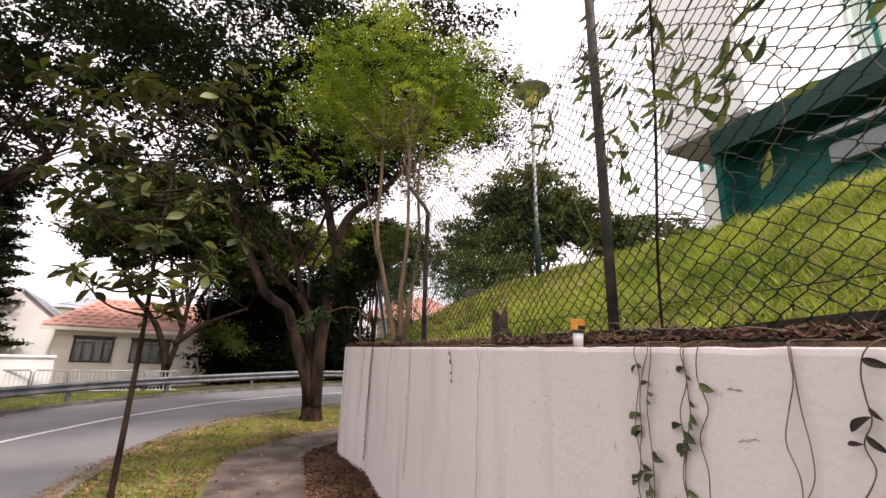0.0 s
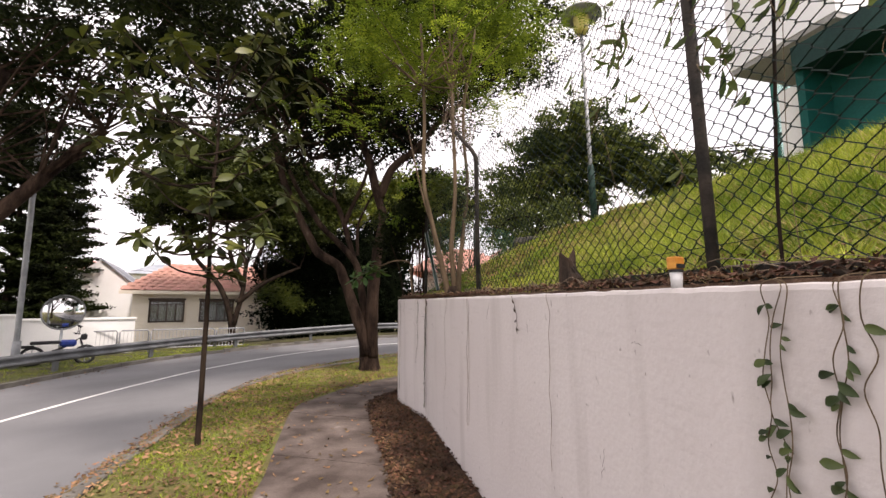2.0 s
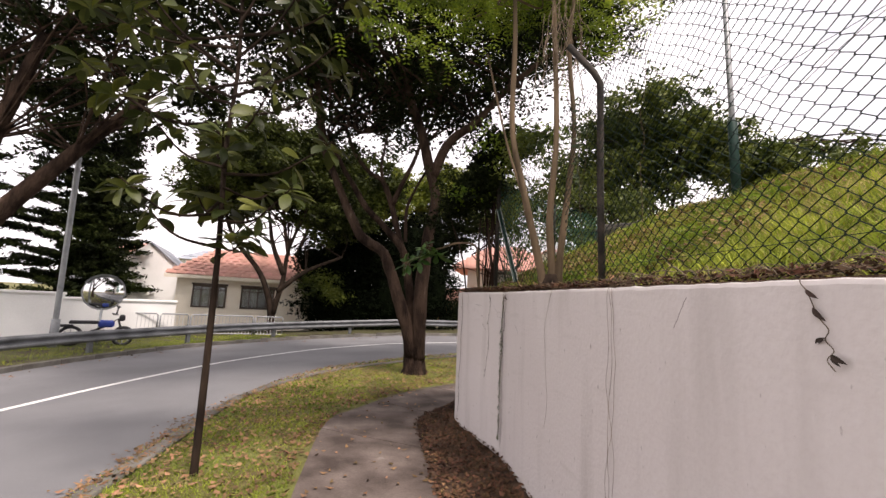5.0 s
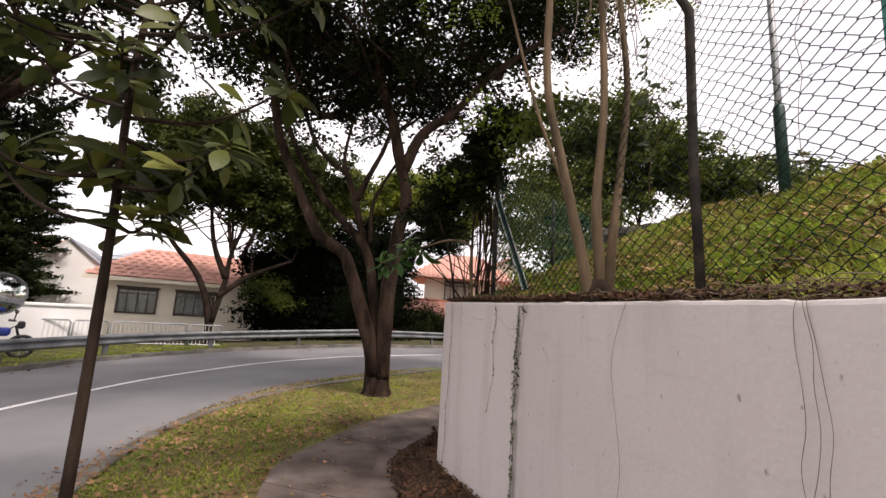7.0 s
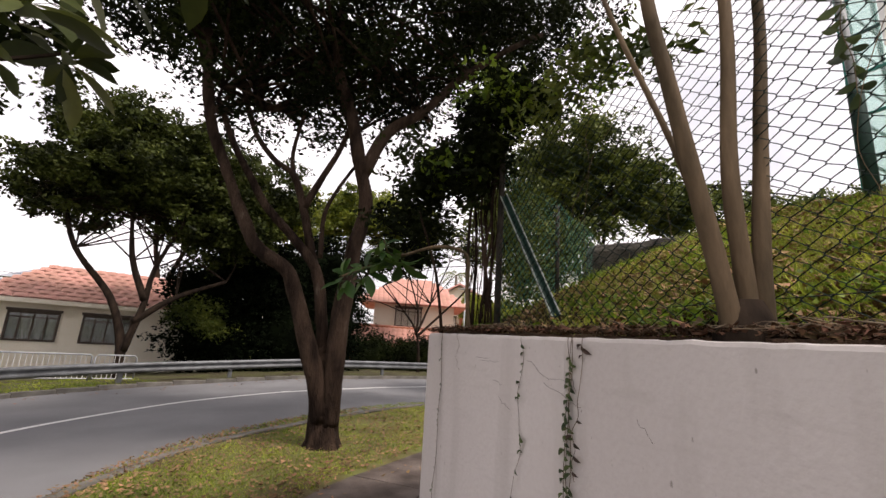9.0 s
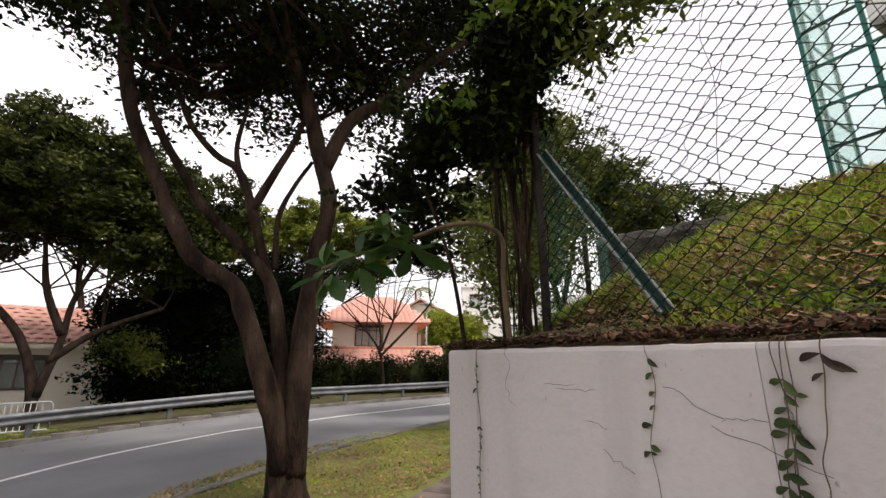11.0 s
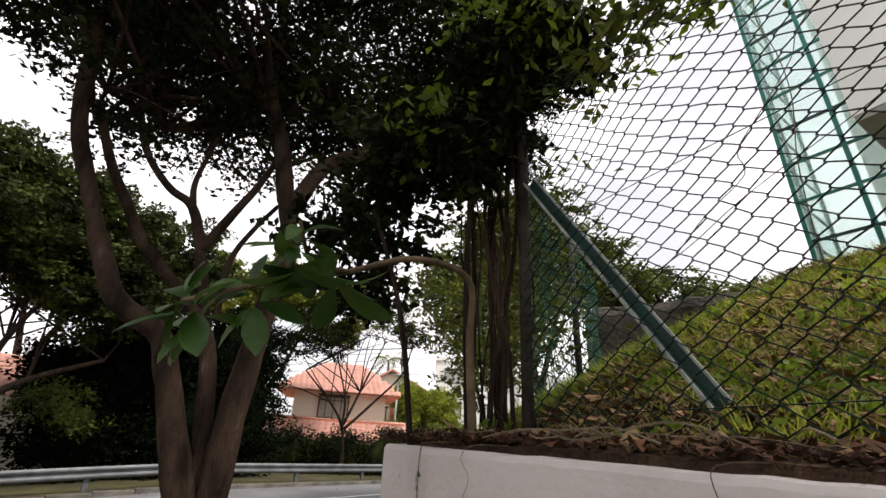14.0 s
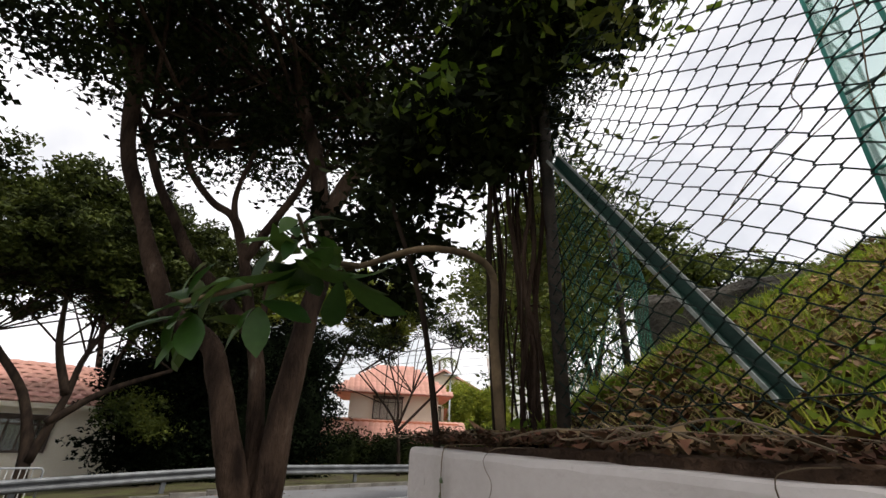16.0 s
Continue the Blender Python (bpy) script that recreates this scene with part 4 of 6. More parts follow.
simple_tree("young_tree", (3.2, 28.4, 0.0), [[(3.2, 28.4, -0.4), (3.1, 28.4, 1.2), (2.9, 28.4, 2.2), (2.2, 28.5, 3.2), (0.8, 28.6, 4.6)], [(2.95, 28.4, 2.0), (2.9, 28.4, 3.4), (2.3, 28.4, 5.2)],
            [(3.0, 28.4, 2.2), (3.6, 28.3, 3.8), (4.6, 28.2, 6.4)], [(3.05, 28.4, 2.0), (4.2, 28.2, 3.2), (5.6, 27.9, 4.8), (6.0, 27.8, 6.2)]],
            [((5.0, 28.1, 7.4), (1.4, 1.1, 1.0)), ((1.0, 28.6, 6.2), (2.0, 1.2, 1.4)), ((-1.2, 28.6, 5.0), (1.8, 1.2, 1.6)), ((3.0, 28.4, 8.2), (2.2, 1.4, 1.2)), ((6.2, 27.8, 6.6), (0.7, 0.6, 0.6))], 11000, 0.17, M_LEAFDARKSHADE, "young tree with slender forked stems behind the guardrail", 77, 0.11, M_BARKDARK, n_twigs=24)


# ---- saplings and broad leaves ----
def broad_leaf(name, length, width, material, fold=0.25, curl=0.25):
    """One long leaf, rounded towards its tip, folded along the midrib and curled down."""
    sh = Shape()
    n = 7
    prof = [0.06, 0.45, 0.75, 0.95, 1.0, 0.72, 0.05]
    for i in range(n):
        t = i / (n - 1)
        w = width * 0.5 * prof[i]
        z = -curl * length * t * t
        sh.v += [(-w, length * t, z + fold * w), (0, length * t, z), (w, length * t, z + fold * w)]
    for i in range(n - 1):
        for j in range(2):
            sh.f.append((i * 3 + j, i * 3 + j + 1, i * 3 + 4 + j, i * 3 + 3 + j))
    return sh.mesh(name, material, True)


LEAVES = [broad_leaf("leaf", 0.22, 0.095, M_LEAFBIG, 0.25, 0.15), broad_leaf("leaf", 0.19, 0.085, M_LEAFBIG, 0.35, 0.45), broad_leaf("leaf", 0.25, 0.1, M_LEAFBIG, 0.15, 0.3)]


GLOSSY = [broad_leaf("leaf", 0.22, 0.095, M_LEAFGREEN, 0.25, 0.15), broad_leaf("leaf", 0.19, 0.085, M_LEAFGREEN, 0.35, 0.45), broad_leaf("leaf", 0.25, 0.1, M_LEAFGREEN, 0.15, 0.3)]


def whorl(parent, inv, at, axis, k, rng, spread=1.0, size=1.0, leaves=LEAVES):
    """A rosette of leaves round a twig's end."""
    ax = Vector(axis).normalized()
    s = ax.cross(Vector((0.3, 0.7, 0.2))).normalized()
    q = s.cross(ax)
    for i in range(k):
        a = 6.2832 * (i * 0.382 + rng.uniform(-0.05, 0.05))
        d = (s * math.cos(a) + q * math.sin(a)) * spread + ax * rng.uniform(-0.35, 0.75)
        d.z -= 0.15
        d.normalize()
        x = d.cross(ax + Vector((0.01, 0, 0))).normalized()
        z = x.cross(d)
        m = Matrix((x, d, z)).transposed().to_4x4()
        m = Matrix.Translation(Vector(at) + d * 0.015 - ax * rng.uniform(0, 0.1)) @ m @ Matrix.Rotation(rng.uniform(-0.4, 0.4), 4, "Y") @ Matrix.Scale(size * rng.uniform(0.65, 1.15), 4)
        part_fast("leaf", rng.choice(leaves), parent, m, inv)


def sapling():
    base = (-2.76, 4.7, 0)
    t = holder("sapling", base, "slim young tree with whorls of broad leathery leaves", "tree")
    limb("trunk", [(-2.76, 4.7, -0.05), (-2.75, 4.68, 0.8), (-2.74, 4.64, 1.75), (-2.76, 4.62, 2.5), (-2.74, 4.62, 3.2), (-2.8, 4.62, 4.1)], 0.03, 0.011, t, M_BARKDARK, 8, 0.05)
    inv = Matrix.Translation((2.76, -4.7, 0))
    rng = random.Random(8)
    tw = Shape()
    ends = []
    for z0, dx, dy, dz, n in ((1.75, -0.75, 0.1, 0.45, 1), (1.8, 0.2, 0.1, 0.12, 1), (1.95, 0.55, -0.1, 0.25, 1), (2.0, -0.5, -0.35, 0.15, 1), (2.2, 0.3, 0.5, 0.2, 1), (2.35, -0.85, 0.3, 0.55, 1), (2.3, 0.75, 0.15, 0.35, 1),
                              (2.6, -1.1, -0.1, 0.5, 1), (2.6, 0.45, -0.3, 0.3, 1), (2.75, 0.8, 0.2, 0.5, 1), (2.9, -0.6, 0.2, 0.6, 1), (3.0, 0.35, 0.2, 0.5, 1), (3.1, -1.15, -0.3, 0.9, 1), (3.2, 0.7, -0.2, 0.8, 1), (3.3, -0.5, 0.1, 0.9, 1), (3.5, 0.2, 0.0, 0.7, 1), (2.5, -0.3, 0.4, 0.2, 1), (3.0, -0.9, 0.3, 0.3, 1), (2.1, -0.3, 0.2, 0.1, 1), (2.45, 0.15, -0.35, 0.1, 1), (2.85, -0.2, -0.4, 0.2, 1), (3.4, -1.0, 0.2, 0.3, 1), (2.7, -0.7, -0.3, 0.1, 1), (3.6, 0.5, 0.2, 0.4, 1), (3.8, -0.4, -0.1, 0.4, 1), (3.3, -1.3, 0.1, 0.4, 1), (3.6, -0.9, -0.2, 0.6, 1), (3.4, 0.9, 0.1, 0.5, 1), (3.7, 0.6, -0.2, 0.7, 1), (3.9, -0.6, 0.2, 0.5, 1), (3.9, 0.3, 0.1, 0.5, 1), (3.1, -0.7, -0.4, 0.7, 1), (2.9, 1.0, 0.0, 0.7, 1)):
        x0 = -2.74 - 0.02 * max(0, min(1, (z0 - 1.75) / 1.2))
        a = Vector((x0, 4.6, z0))
        e = a + Vector((dx, dy, dz))
        m = a.lerp(e, 0.5) + Vector((0, 0, -0.12))
        tw.tube(spline([a, m, e], 5), [0.013 - 0.0008 * i for i in range(11)], 5)
        ends.append((m.lerp(e, 0.4), e - m, 7))
        ends.append((e, (e - m).normalized() + Vector((0, 0, 0.8)), 13))
    part("branchwork", tw, M_BARKDARK, t, kind="stuff")
    for e, ax, k in ends:
        whorl(t, inv, e, ax, k, rng, 1.0, 0.8)
    whorl(t, inv, (-2.8, 4.62, 4.1), (0, 0, 1), 9, rng)
    whorl(t, inv, (-2.63, 4.6, 1.8), (0, 0, 0.6), 12, rng, 1.2)
    whorl(t, inv, (-2.66, 4.6, 2.1), (0, 0, 0.6), 10, rng, 1.2)
    t.location = (-2.71, 4.7, 0)


sapling()


def perch_branch():
    """A big-leaved branch that leans out from the end of the fence over the path."""
    t = holder("leaning_branch", (-0.42, 7.7, 1.62), "leaning branch with clusters of large glossy leaves beside the fence end", "tree")
    limb("stem", [(-0.42, 7.7, 1.55), (-0.47, 7.66, 2.0), (-0.5, 7.63, 2.28), (-0.75, 7.62, 2.32), (-1.0, 7.7, 2.24), (-1.25, 7.6, 2.12), (-1.5, 7.5, 1.98)], 0.02, 0.008, t, M_VINE, 7)
    limb("stem", [(-1.0, 7.7, 2.24), (-1.15, 7.55, 2.2), (-1.22, 7.4, 2.27)], 0.011, 0.006, t, M_VINE, 6)
    inv = Matrix.Translation((0.42, -7.7, -1.62))
    rng = random.Random(15)
    whorl(t, inv, (-1.5, 7.5, 2.0), (-0.6, -0.3, 0.6), 16, rng, 1.0, 0.8, GLOSSY)
    whorl(t, inv, (-1.33, 7.55, 2.05), (-0.3, -0.5, 0.3), 10, rng, 1.1, 0.72, GLOSSY)
    whorl(t, inv, (-1.22, 7.4, 2.27), (-0.1, -0.4, 0.8), 9, rng, 0.8, 0.7, GLOSSY)
    whorl(t, inv, (-1.18, 7.5, 2.12), (0.1, -0.2, -0.6), 10, rng, 0.8, 0.8, GLOSSY)
    whorl(t, inv, (-1.05, 7.55, 2.1), (0.2, -0.1, -0.8), 9, rng, 0.7, 0.85, GLOSSY)
    t.location = (-0.5, 7.7, 1.6)


perch_branch()


def clump_tree():
    t = holder("clump_tree", (0.02, 5.6, 1.55), "multi-stemmed small tree growing out of the wall top", "tree")
    limb("trunk", [(0.0, 5.6, 1.5), (-0.04, 5.6, 1.75), (-0.12, 5.6, 2.1), (-0.24, 5.6, 2.6), (-0.36, 5.6, 3.2), (-0.36, 5.6, 4.2), (-0.42, 5.65, 5.6)], 0.05, 0.02, t, M_BARKPALE, 10)
    limb("trunk", [(0.06, 5.6, 1.5), (0.06, 5.6, 1.8), (0.03, 5.6, 2.3), (0.08, 5.6, 3.1), (0.05, 5.62, 4.2), (0.0, 5.65, 5.6)], 0.048, 0.018, t, M_BARKPALE, 10)
    limb("trunk", [(0.12, 5.58, 1.5), (0.13, 5.58, 1.9), (0.19, 5.58, 2.5), (0.25, 5.58, 3.2), (0.2, 5.6, 4.2), (0.4, 5.7, 5.6)], 0.042, 0.016, t, M_BARKPALE, 10)
    limb("limb", [(-0.05, 5.6, 1.7), (-0.16, 5.65, 2.3), (-0.38, 5.8, 3.1), (-0.6, 6.0, 4.2)], 0.018, 0.01, t, M_BARKPALE, 7)
    part("root_collar", Shape().tube([(0.05, 5.6, 1.45), (0.05, 5.6, 1.62), (0.05, 5.6, 1.75)], [0.14, 0.12, 0.06], 12), M_BARKDARK, t, smooth=True)
    blobs = [((-0.3, 5.8, 6.0), (1.5, 1.4, 1.1)), ((0.9, 6.0, 6.2), (1.1, 1.2, 1.0)), ((-1.0, 6.2, 5.4), (0.8, 0.9, 0.7)), ((0.2, 5.8, 4.9), (0.7, 0.6, 0.5)), ((-0.5, 6.0, 4.9), (0.5, 0.5, 0.4))]
    twigs(t, blobs, [(-0.4, 5.6, 4.6), (0.05, 5.6, 4.6), (0.3, 5.65, 4.8)], 30, 9, 0.009, M_BARKPALE)
    rng = np.random.default_rng(91)
    leafy = blobs + [((-0.9, 5.6, 5.9), (0.8, 0.7, 0.5)), ((1.3, 5.9, 5.5), (0.6, 0.7, 0.5)), ((0.5, 5.7, 4.5), (0.4, 0.4, 0.3)), ((-1.0, 5.7, 4.7), (0.5, 0.5, 0.35)), ((-1.5, 5.9, 5.5), (0.6, 0.6, 0.4)), ((-1.25, 5.6, 4.1), (0.4, 0.35, 0.3))]
    part("crown", quads_mesh("crown", pinnate_cloud(rng, crown_points(rng, leafy, 2700, 0.2, 3, 0.1)), M_LEAFFRESH), None, t, "light crown of feathery compound leaves")
    dry = Shape()
    rng = random.Random(3)
    for _ in range(34):
        x, y = rng.uniform(-0.1, 0.35), 5.5 + rng.uniform(-0.15, 0.15)
        z = rng.uniform(4.0, 4.7)
        pts = [(x, y, z)]
        for k in range(6):
            pts.append((pts[-1][0] + rng.uniform(-0.05, 0.05), pts[-1][1] + rng.uniform(-0.05, 0.05), pts[-1][2] - rng.uniform(0.05, 0.16)))
        dry.tube(spline(pts, 3), 0.0035, 4)
    part("dead_vines", dry, M_DRYSTEM, t, "pale tangle of dead hanging vines", kind="stuff")
    t.location = (-0.05, 5.57, 1.55)


clump_tree()


# ---- houses across the road ----
def roof_tiles(parent, a, b, c, d, inv, rows, cols, label=""):
    """Courses of curved tiles on the slope a-b (eave) to d-c (ridge)."""
    a, b, c, d = map(Vector, (a, b, c, d))
    w = (b - a).length / cols
    h = ((d - a).length) / rows
    x = (b - a).normalized()
    n = x.cross(d - a).normalized()
    me = Shape()
    seg = 5
    for j in (0, 1):
        for i in range(seg):
            t = i / (seg - 1)
            me.v.append((w * t, h * 1.12 * j, 0.035 * math.sin(math.pi * t) + 0.03 * (1 - j)))
    me.f = [(i, i + 1, seg + i + 1, seg + i) for i in range(seg - 1)]
    tile = me.mesh("roof_tile", M_TILE, True)
    for r in range(rows):
        l, rr = a.lerp(d, r / rows), b.lerp(c, r / rows)
        k = int((rr - l).length / w + 0.5)
        y = ((d + c) / 2 - (a + b) / 2).normalized()
        y = (y - x * y.dot(x)).normalized()
        rot = Matrix((x, y, n)).transposed().to_4x4()
        for i in range(k):
            part_fast("roof_tile", tile, parent, Matrix.Translation(l + x * w * i + n * 0.02) @ rot, inv)


def frame_at(o, yaw):
    return Matrix.Translation(o) @ Matrix.Rotation(radians(yaw), 4, "Z")


def window(parent, m, x, z, w, h, curtain=True, panes=4, frame=M_BROWNFRAME):
    """A framed window on the front face (y = 0) of a house whose pose is m."""
    f = Shape()
    for lo, hi in (((x, -0.06, z), (x + w, 0.05, z + 0.08)), ((x, -0.06, z + h - 0.08), (x + w, 0.05, z + h)), ((x, -0.06, z + 0.08), (x + 0.08, 0.05, z + h - 0.08)), ((x + w - 0.08, -0.06, z + 0.08), (x + w, 0.05, z + h - 0.08))):
        f.box(lo, hi, m)
    win = part("window", f, frame, parent)
    for i in range(1, panes):
        part("mullion", Shape().box((x + w * i / panes - 0.025, -0.04, z + 0.081), (x + w * i / panes + 0.025, 0.04, z + h - 0.081), m), frame, win)
    part("transom", Shape().box((x + 0.08, -0.03, z + h * 0.78), (x + w - 0.08, 0.03, z + h * 0.78 + 0.05), m), frame, win)
    part("curtain", Shape().box((x + 0.08, 0.06, z + 0.08), (x + w - 0.08, 0.08, z + h - 0.08), m), M_CURTAIN, win)
    part("pane", Shape().box((x + 0.08, 0.0, z + 0.08), (x + w - 0.08, 0.012, z + h - 0.08), m), M_WINDOWGLASS, win)
    part("awning_box", Shape().box((x - 0.05, -0.16, z + h), (x + w + 0.05, 0.0, z + h + 0.1), m), frame, win)
    return win


def bungalow():
    o = (-14.6, 23.9, -0.5)
    m = frame_at(o, 24)
    h = holder("bungalow", o, "cream bungalow with orange tiled hip roof and brown windows", "house")
    # walls with the window openings cut as separate panels
    W, D, H = 9.5, 7, 2.75
    s = Shape()
    xs = [(0.75, 2.35), (3.05, 4.75)]
    x0 = 0
    for a, b in xs:
        s.box((x0, 0, 0), (a, 0.2, H), m)
        s.box((a, 0, 0), (b, 0.2, 1.12), m)
        s.box((a, 0, 2.28), (b, 0.2, H), m)
        x0 = b
    s.box((x0, 0, 0), (W, 0.2, H), m)
    s.box((0, 0.2, 0), (0.2, D, H), m)
    s.box((W - 0.2, 0.2, 0), (W, D, H), m)
    s.box((0.2, D - 0.2, 0), (W - 0.2, D, H), m)
    part("wall", s, M_CREAM, h)
    for a, b in xs:
        window(h, m, a, 1.12, b - a, 1.16)
    e = [m @ Vector(p) for p in ((-0.5, -0.5, H), (W + 0.5, -0.5, H), (W + 0.5, D + 0.5, H), (-0.5, D + 0.5, H), (1.5, 3.5, H + 1.7), (W - 2.5, 3.5, H + 1.7))]
    r = Shape().add(e, [(0, 1, 5, 4), (1, 2, 5), (2, 3, 4, 5), (3, 0, 4), (3, 2, 1, 0)])
    roof = part("roof", r, M_TILE, h)
    roof_tiles(roof, e[0], e[1], e[5], e[4], Matrix.Identity(4), 9, 24)
    part("fascia", Shape().box((-0.52, -0.55, H - 0.16), (W + 0.52, -0.5, H + 0.02), m), M_CREAM, h)


bungalow()


def gable_house():
    o = (-20.4, 26.6, -0.5)
    m = frame_at(o, 24)
    h = holder("gable_house", o, "plain white gable-ended house beside the bungalow", "house")
    W, D, H, P = 4.0, 8, 3.0, 1.7
    s = Shape()
    s.add([m @ Vector(p) for p in ((0, 0, 0), (W, 0, 0), (W, 0, H), (W / 2, 0, H + P), (0, 0, H), (0, D, 0), (W, D, 0), (W, D, H), (W / 2, D, H + P), (0, D, H))],
          [(0, 1, 2, 3, 4), (9, 8, 7, 6, 5), (1, 6, 7, 2), (5, 0, 4, 9), (2, 7, 8, 3), (3, 8, 9, 4)])
    part("wall", s, M_WHITEWALL, h)
    r = Shape()
    r.add([m @ Vector(p) for p in ((W / 2, -0.12, H + P + 0.1), (W + 0.15, -0.12, H - 0.05), (W + 0.15, D, H - 0.05), (W / 2, D, H + P + 0.1), (W / 2, -0.12, H + P + 0.02), (W + 0.15, -0.12, H - 0.13), (W + 0.15, D, H - 0.13), (W / 2, D, H + P + 0.02))],
          [(0, 1, 2, 3), (7, 6, 5, 4), (0, 4, 5, 1), (1, 5, 6, 2)])
    part("roof", r, M_SLATE, h)
    part("side_door", Shape().box((-0.9, 0.3, 0), (-0.2, 0.4, 1.9), m), M_BLACK, h, "dark doorway at the side")
    lean = Shape().box((-3.2, 0.4, 1.9), (0.0, 3, 2.05), m)
    part("lean_to", lean, M_SLATE, h)


gable_house()


def roof_peak(o, yaw, w, d, hgt, p, label, wallm=M_WHITEWALL, roofm=M_SLATE):
    """A distant house of which little more than the roof shows."""
    m = frame_at(o, yaw)
    h = holder("distant_house", o, label, "house")
    part("wall", Shape().box((0, 0, 0), (w, d, hgt), m), wallm, h)
    e = [m @ Vector(q) for q in ((-0.4, -0.4, hgt), (w + 0.4, -0.4, hgt), (w + 0.4, d + 0.4, hgt), (-0.4, d + 0.4, hgt), (w * 0.3, d / 2, hgt + p), (w * 0.7, d / 2, hgt + p))]
    part("roof", Shape().add(e, [(0, 1, 5, 4), (1, 2, 5), (2, 3, 4, 5), (3, 0, 4), (3, 2, 1, 0)]), roofm, h)
    return h


roof_peak((-28, 46, -0.5), 20, 6, 6, 5.2, 1.3, "far white house with a grey hipped roof", M_WHITEWALL, M_SLATE)
roof_peak((-36, 44, -0.5), 20, 6, 6, 5.6, 1.2, "far white house with an orange roof", M_WHITEWALL, M_TILE)


def orange_house():
    o = (0.4, 35.4, -0.3)
    m = frame_at(o, -10)
    h = holder("orange_house", o, "two-storey house with orange tiled roof and orange lower wall", "house")
    part("wall", Shape().box((0.6, 0, 2.9), (6.3, 6, 4.6), m), M_CREAM, h)
    part("lower_wall", Shape().box((-1.5, -0.4, 0), (7.6, 6, 2.9), m), M_ORANGEWALL, h)
    for x, w in ((2.1, 1.9), (-0.1, 0.0)):
        if w:
            window(h, m, x, 2.95, w, 1.35, panes=4)
    e = [m @ Vector(p) for p in ((-0.6, -0.7, 4.5), (7.2, -0.7, 4.5), (7.2, 6.7, 4.5), (-0.6, 6.7, 4.5), (2.2, 3, 6.7), (4.6, 3, 6.7))]
    r = part("roof", Shape().add(e, [(0, 1, 5, 4), (1, 2, 5), (2, 3, 4, 5), (3, 0, 4), (3, 2, 1, 0)]), M_TILE, h)
    roof_tiles(r, e[0], e[1], e[5], e[4], Matrix.Identity(4), 9, 22)
    q = [m @ Vector(p) for p in ((-1.9, -2.2, 1.75), (8.0, -2.2, 1.75), (8.0, 0, 2.95), (-1.9, 0, 2.95))]
    lo = part("porch_roof", Shape().add(q + [p - Vector((0, 0, 0.12)) for p in q], [(0, 1, 2, 3), (7, 6, 5, 4), (0, 4, 5, 1), (1, 5, 6, 2), (3, 7, 4, 0)]), M_TILE, h)
    roof_tiles(lo, q[0], q[1], q[2], q[3], Matrix.Identity(4), 5, 28)


orange_house()


def far_house():
    o = (8.2, 48.6, -0.2)
    m = frame_at(o, -16)
    h = holder("far_house", o, "cream gabled house with red-brown roof and red trim", "house")
    part("wall", Shape().add([m @ Vector(p) for p in ((0, 0, 0), (6.5, 0, 0), (6.5, 0, 6.0), (2.6, 0, 8.0), (0, 0, 6.6), (0, 8, 0), (6.5, 8, 0), (6.5, 8, 6.0), (2.6, 8, 8.0), (0, 8, 6.6))],
         [(0, 1, 2, 3, 4), (9, 8, 7, 6, 5), (1, 6, 7, 2), (5, 0, 4, 9)]), M_CREAM, h)
    part("roof", Shape().add([m @ Vector(p) for p in ((2.6, -0.6, 8.25), (7.2, -0.6, 5.85), (7.2, 8.4, 5.85), (2.6, 8.4, 8.25), (-0.8, -0.6, 6.3), (-0.8, 8.4, 6.3), (2.6, -0.6, 8.05), (7.2, -0.6, 5.65), (-0.8, -0.6, 6.1))],
         [(0, 1, 2, 3), (4, 0, 3, 5), (0, 6, 7, 1), (4, 8, 6, 0)]), M_TILE, h)
    for x in (1.0, 3.4):
        window(h, m, x, 3.4, 1.4, 1.3, panes=2)
    window(h, m, 4.6, 0.9, 1.4, 1.6, panes=3)
    part("pillar", Shape().box((2.7, -0.25, 0), (3.05, 0, 6.2), m), M_ORANGEWALL, h, "red-brown corner pillar")


far_house()


def white_block(o, yaw, w, d, hgt, label, floors=3):
    m = frame_at(o, yaw)
    h = holder("white_house", o, label, "house")
    part("wall", Shape().box((0, 0, 0), (w, d, hgt), m), M_WHITEWALL, h)
    part("parapet", Shape().box((-0.15, -0.15, hgt), (w + 0.15, d + 0.15, hgt + 0.35), m), M_WHITEWALL, h)
    for f in range(floors):
        for i in range(2):
            window(h, m, 0.8 + i * w * 0.45, 1.0 + f * hgt / floors, w * 0.22, 1.3, panes=2)
    return h


white_block((14.8, 46.5, -0.2), -22, 8, 8, 9.4, "tall plain white house with small windows")
white_block((22, 43, -0.2), -30, 8, 8, 8.0, "white flat-roofed house behind the fence")


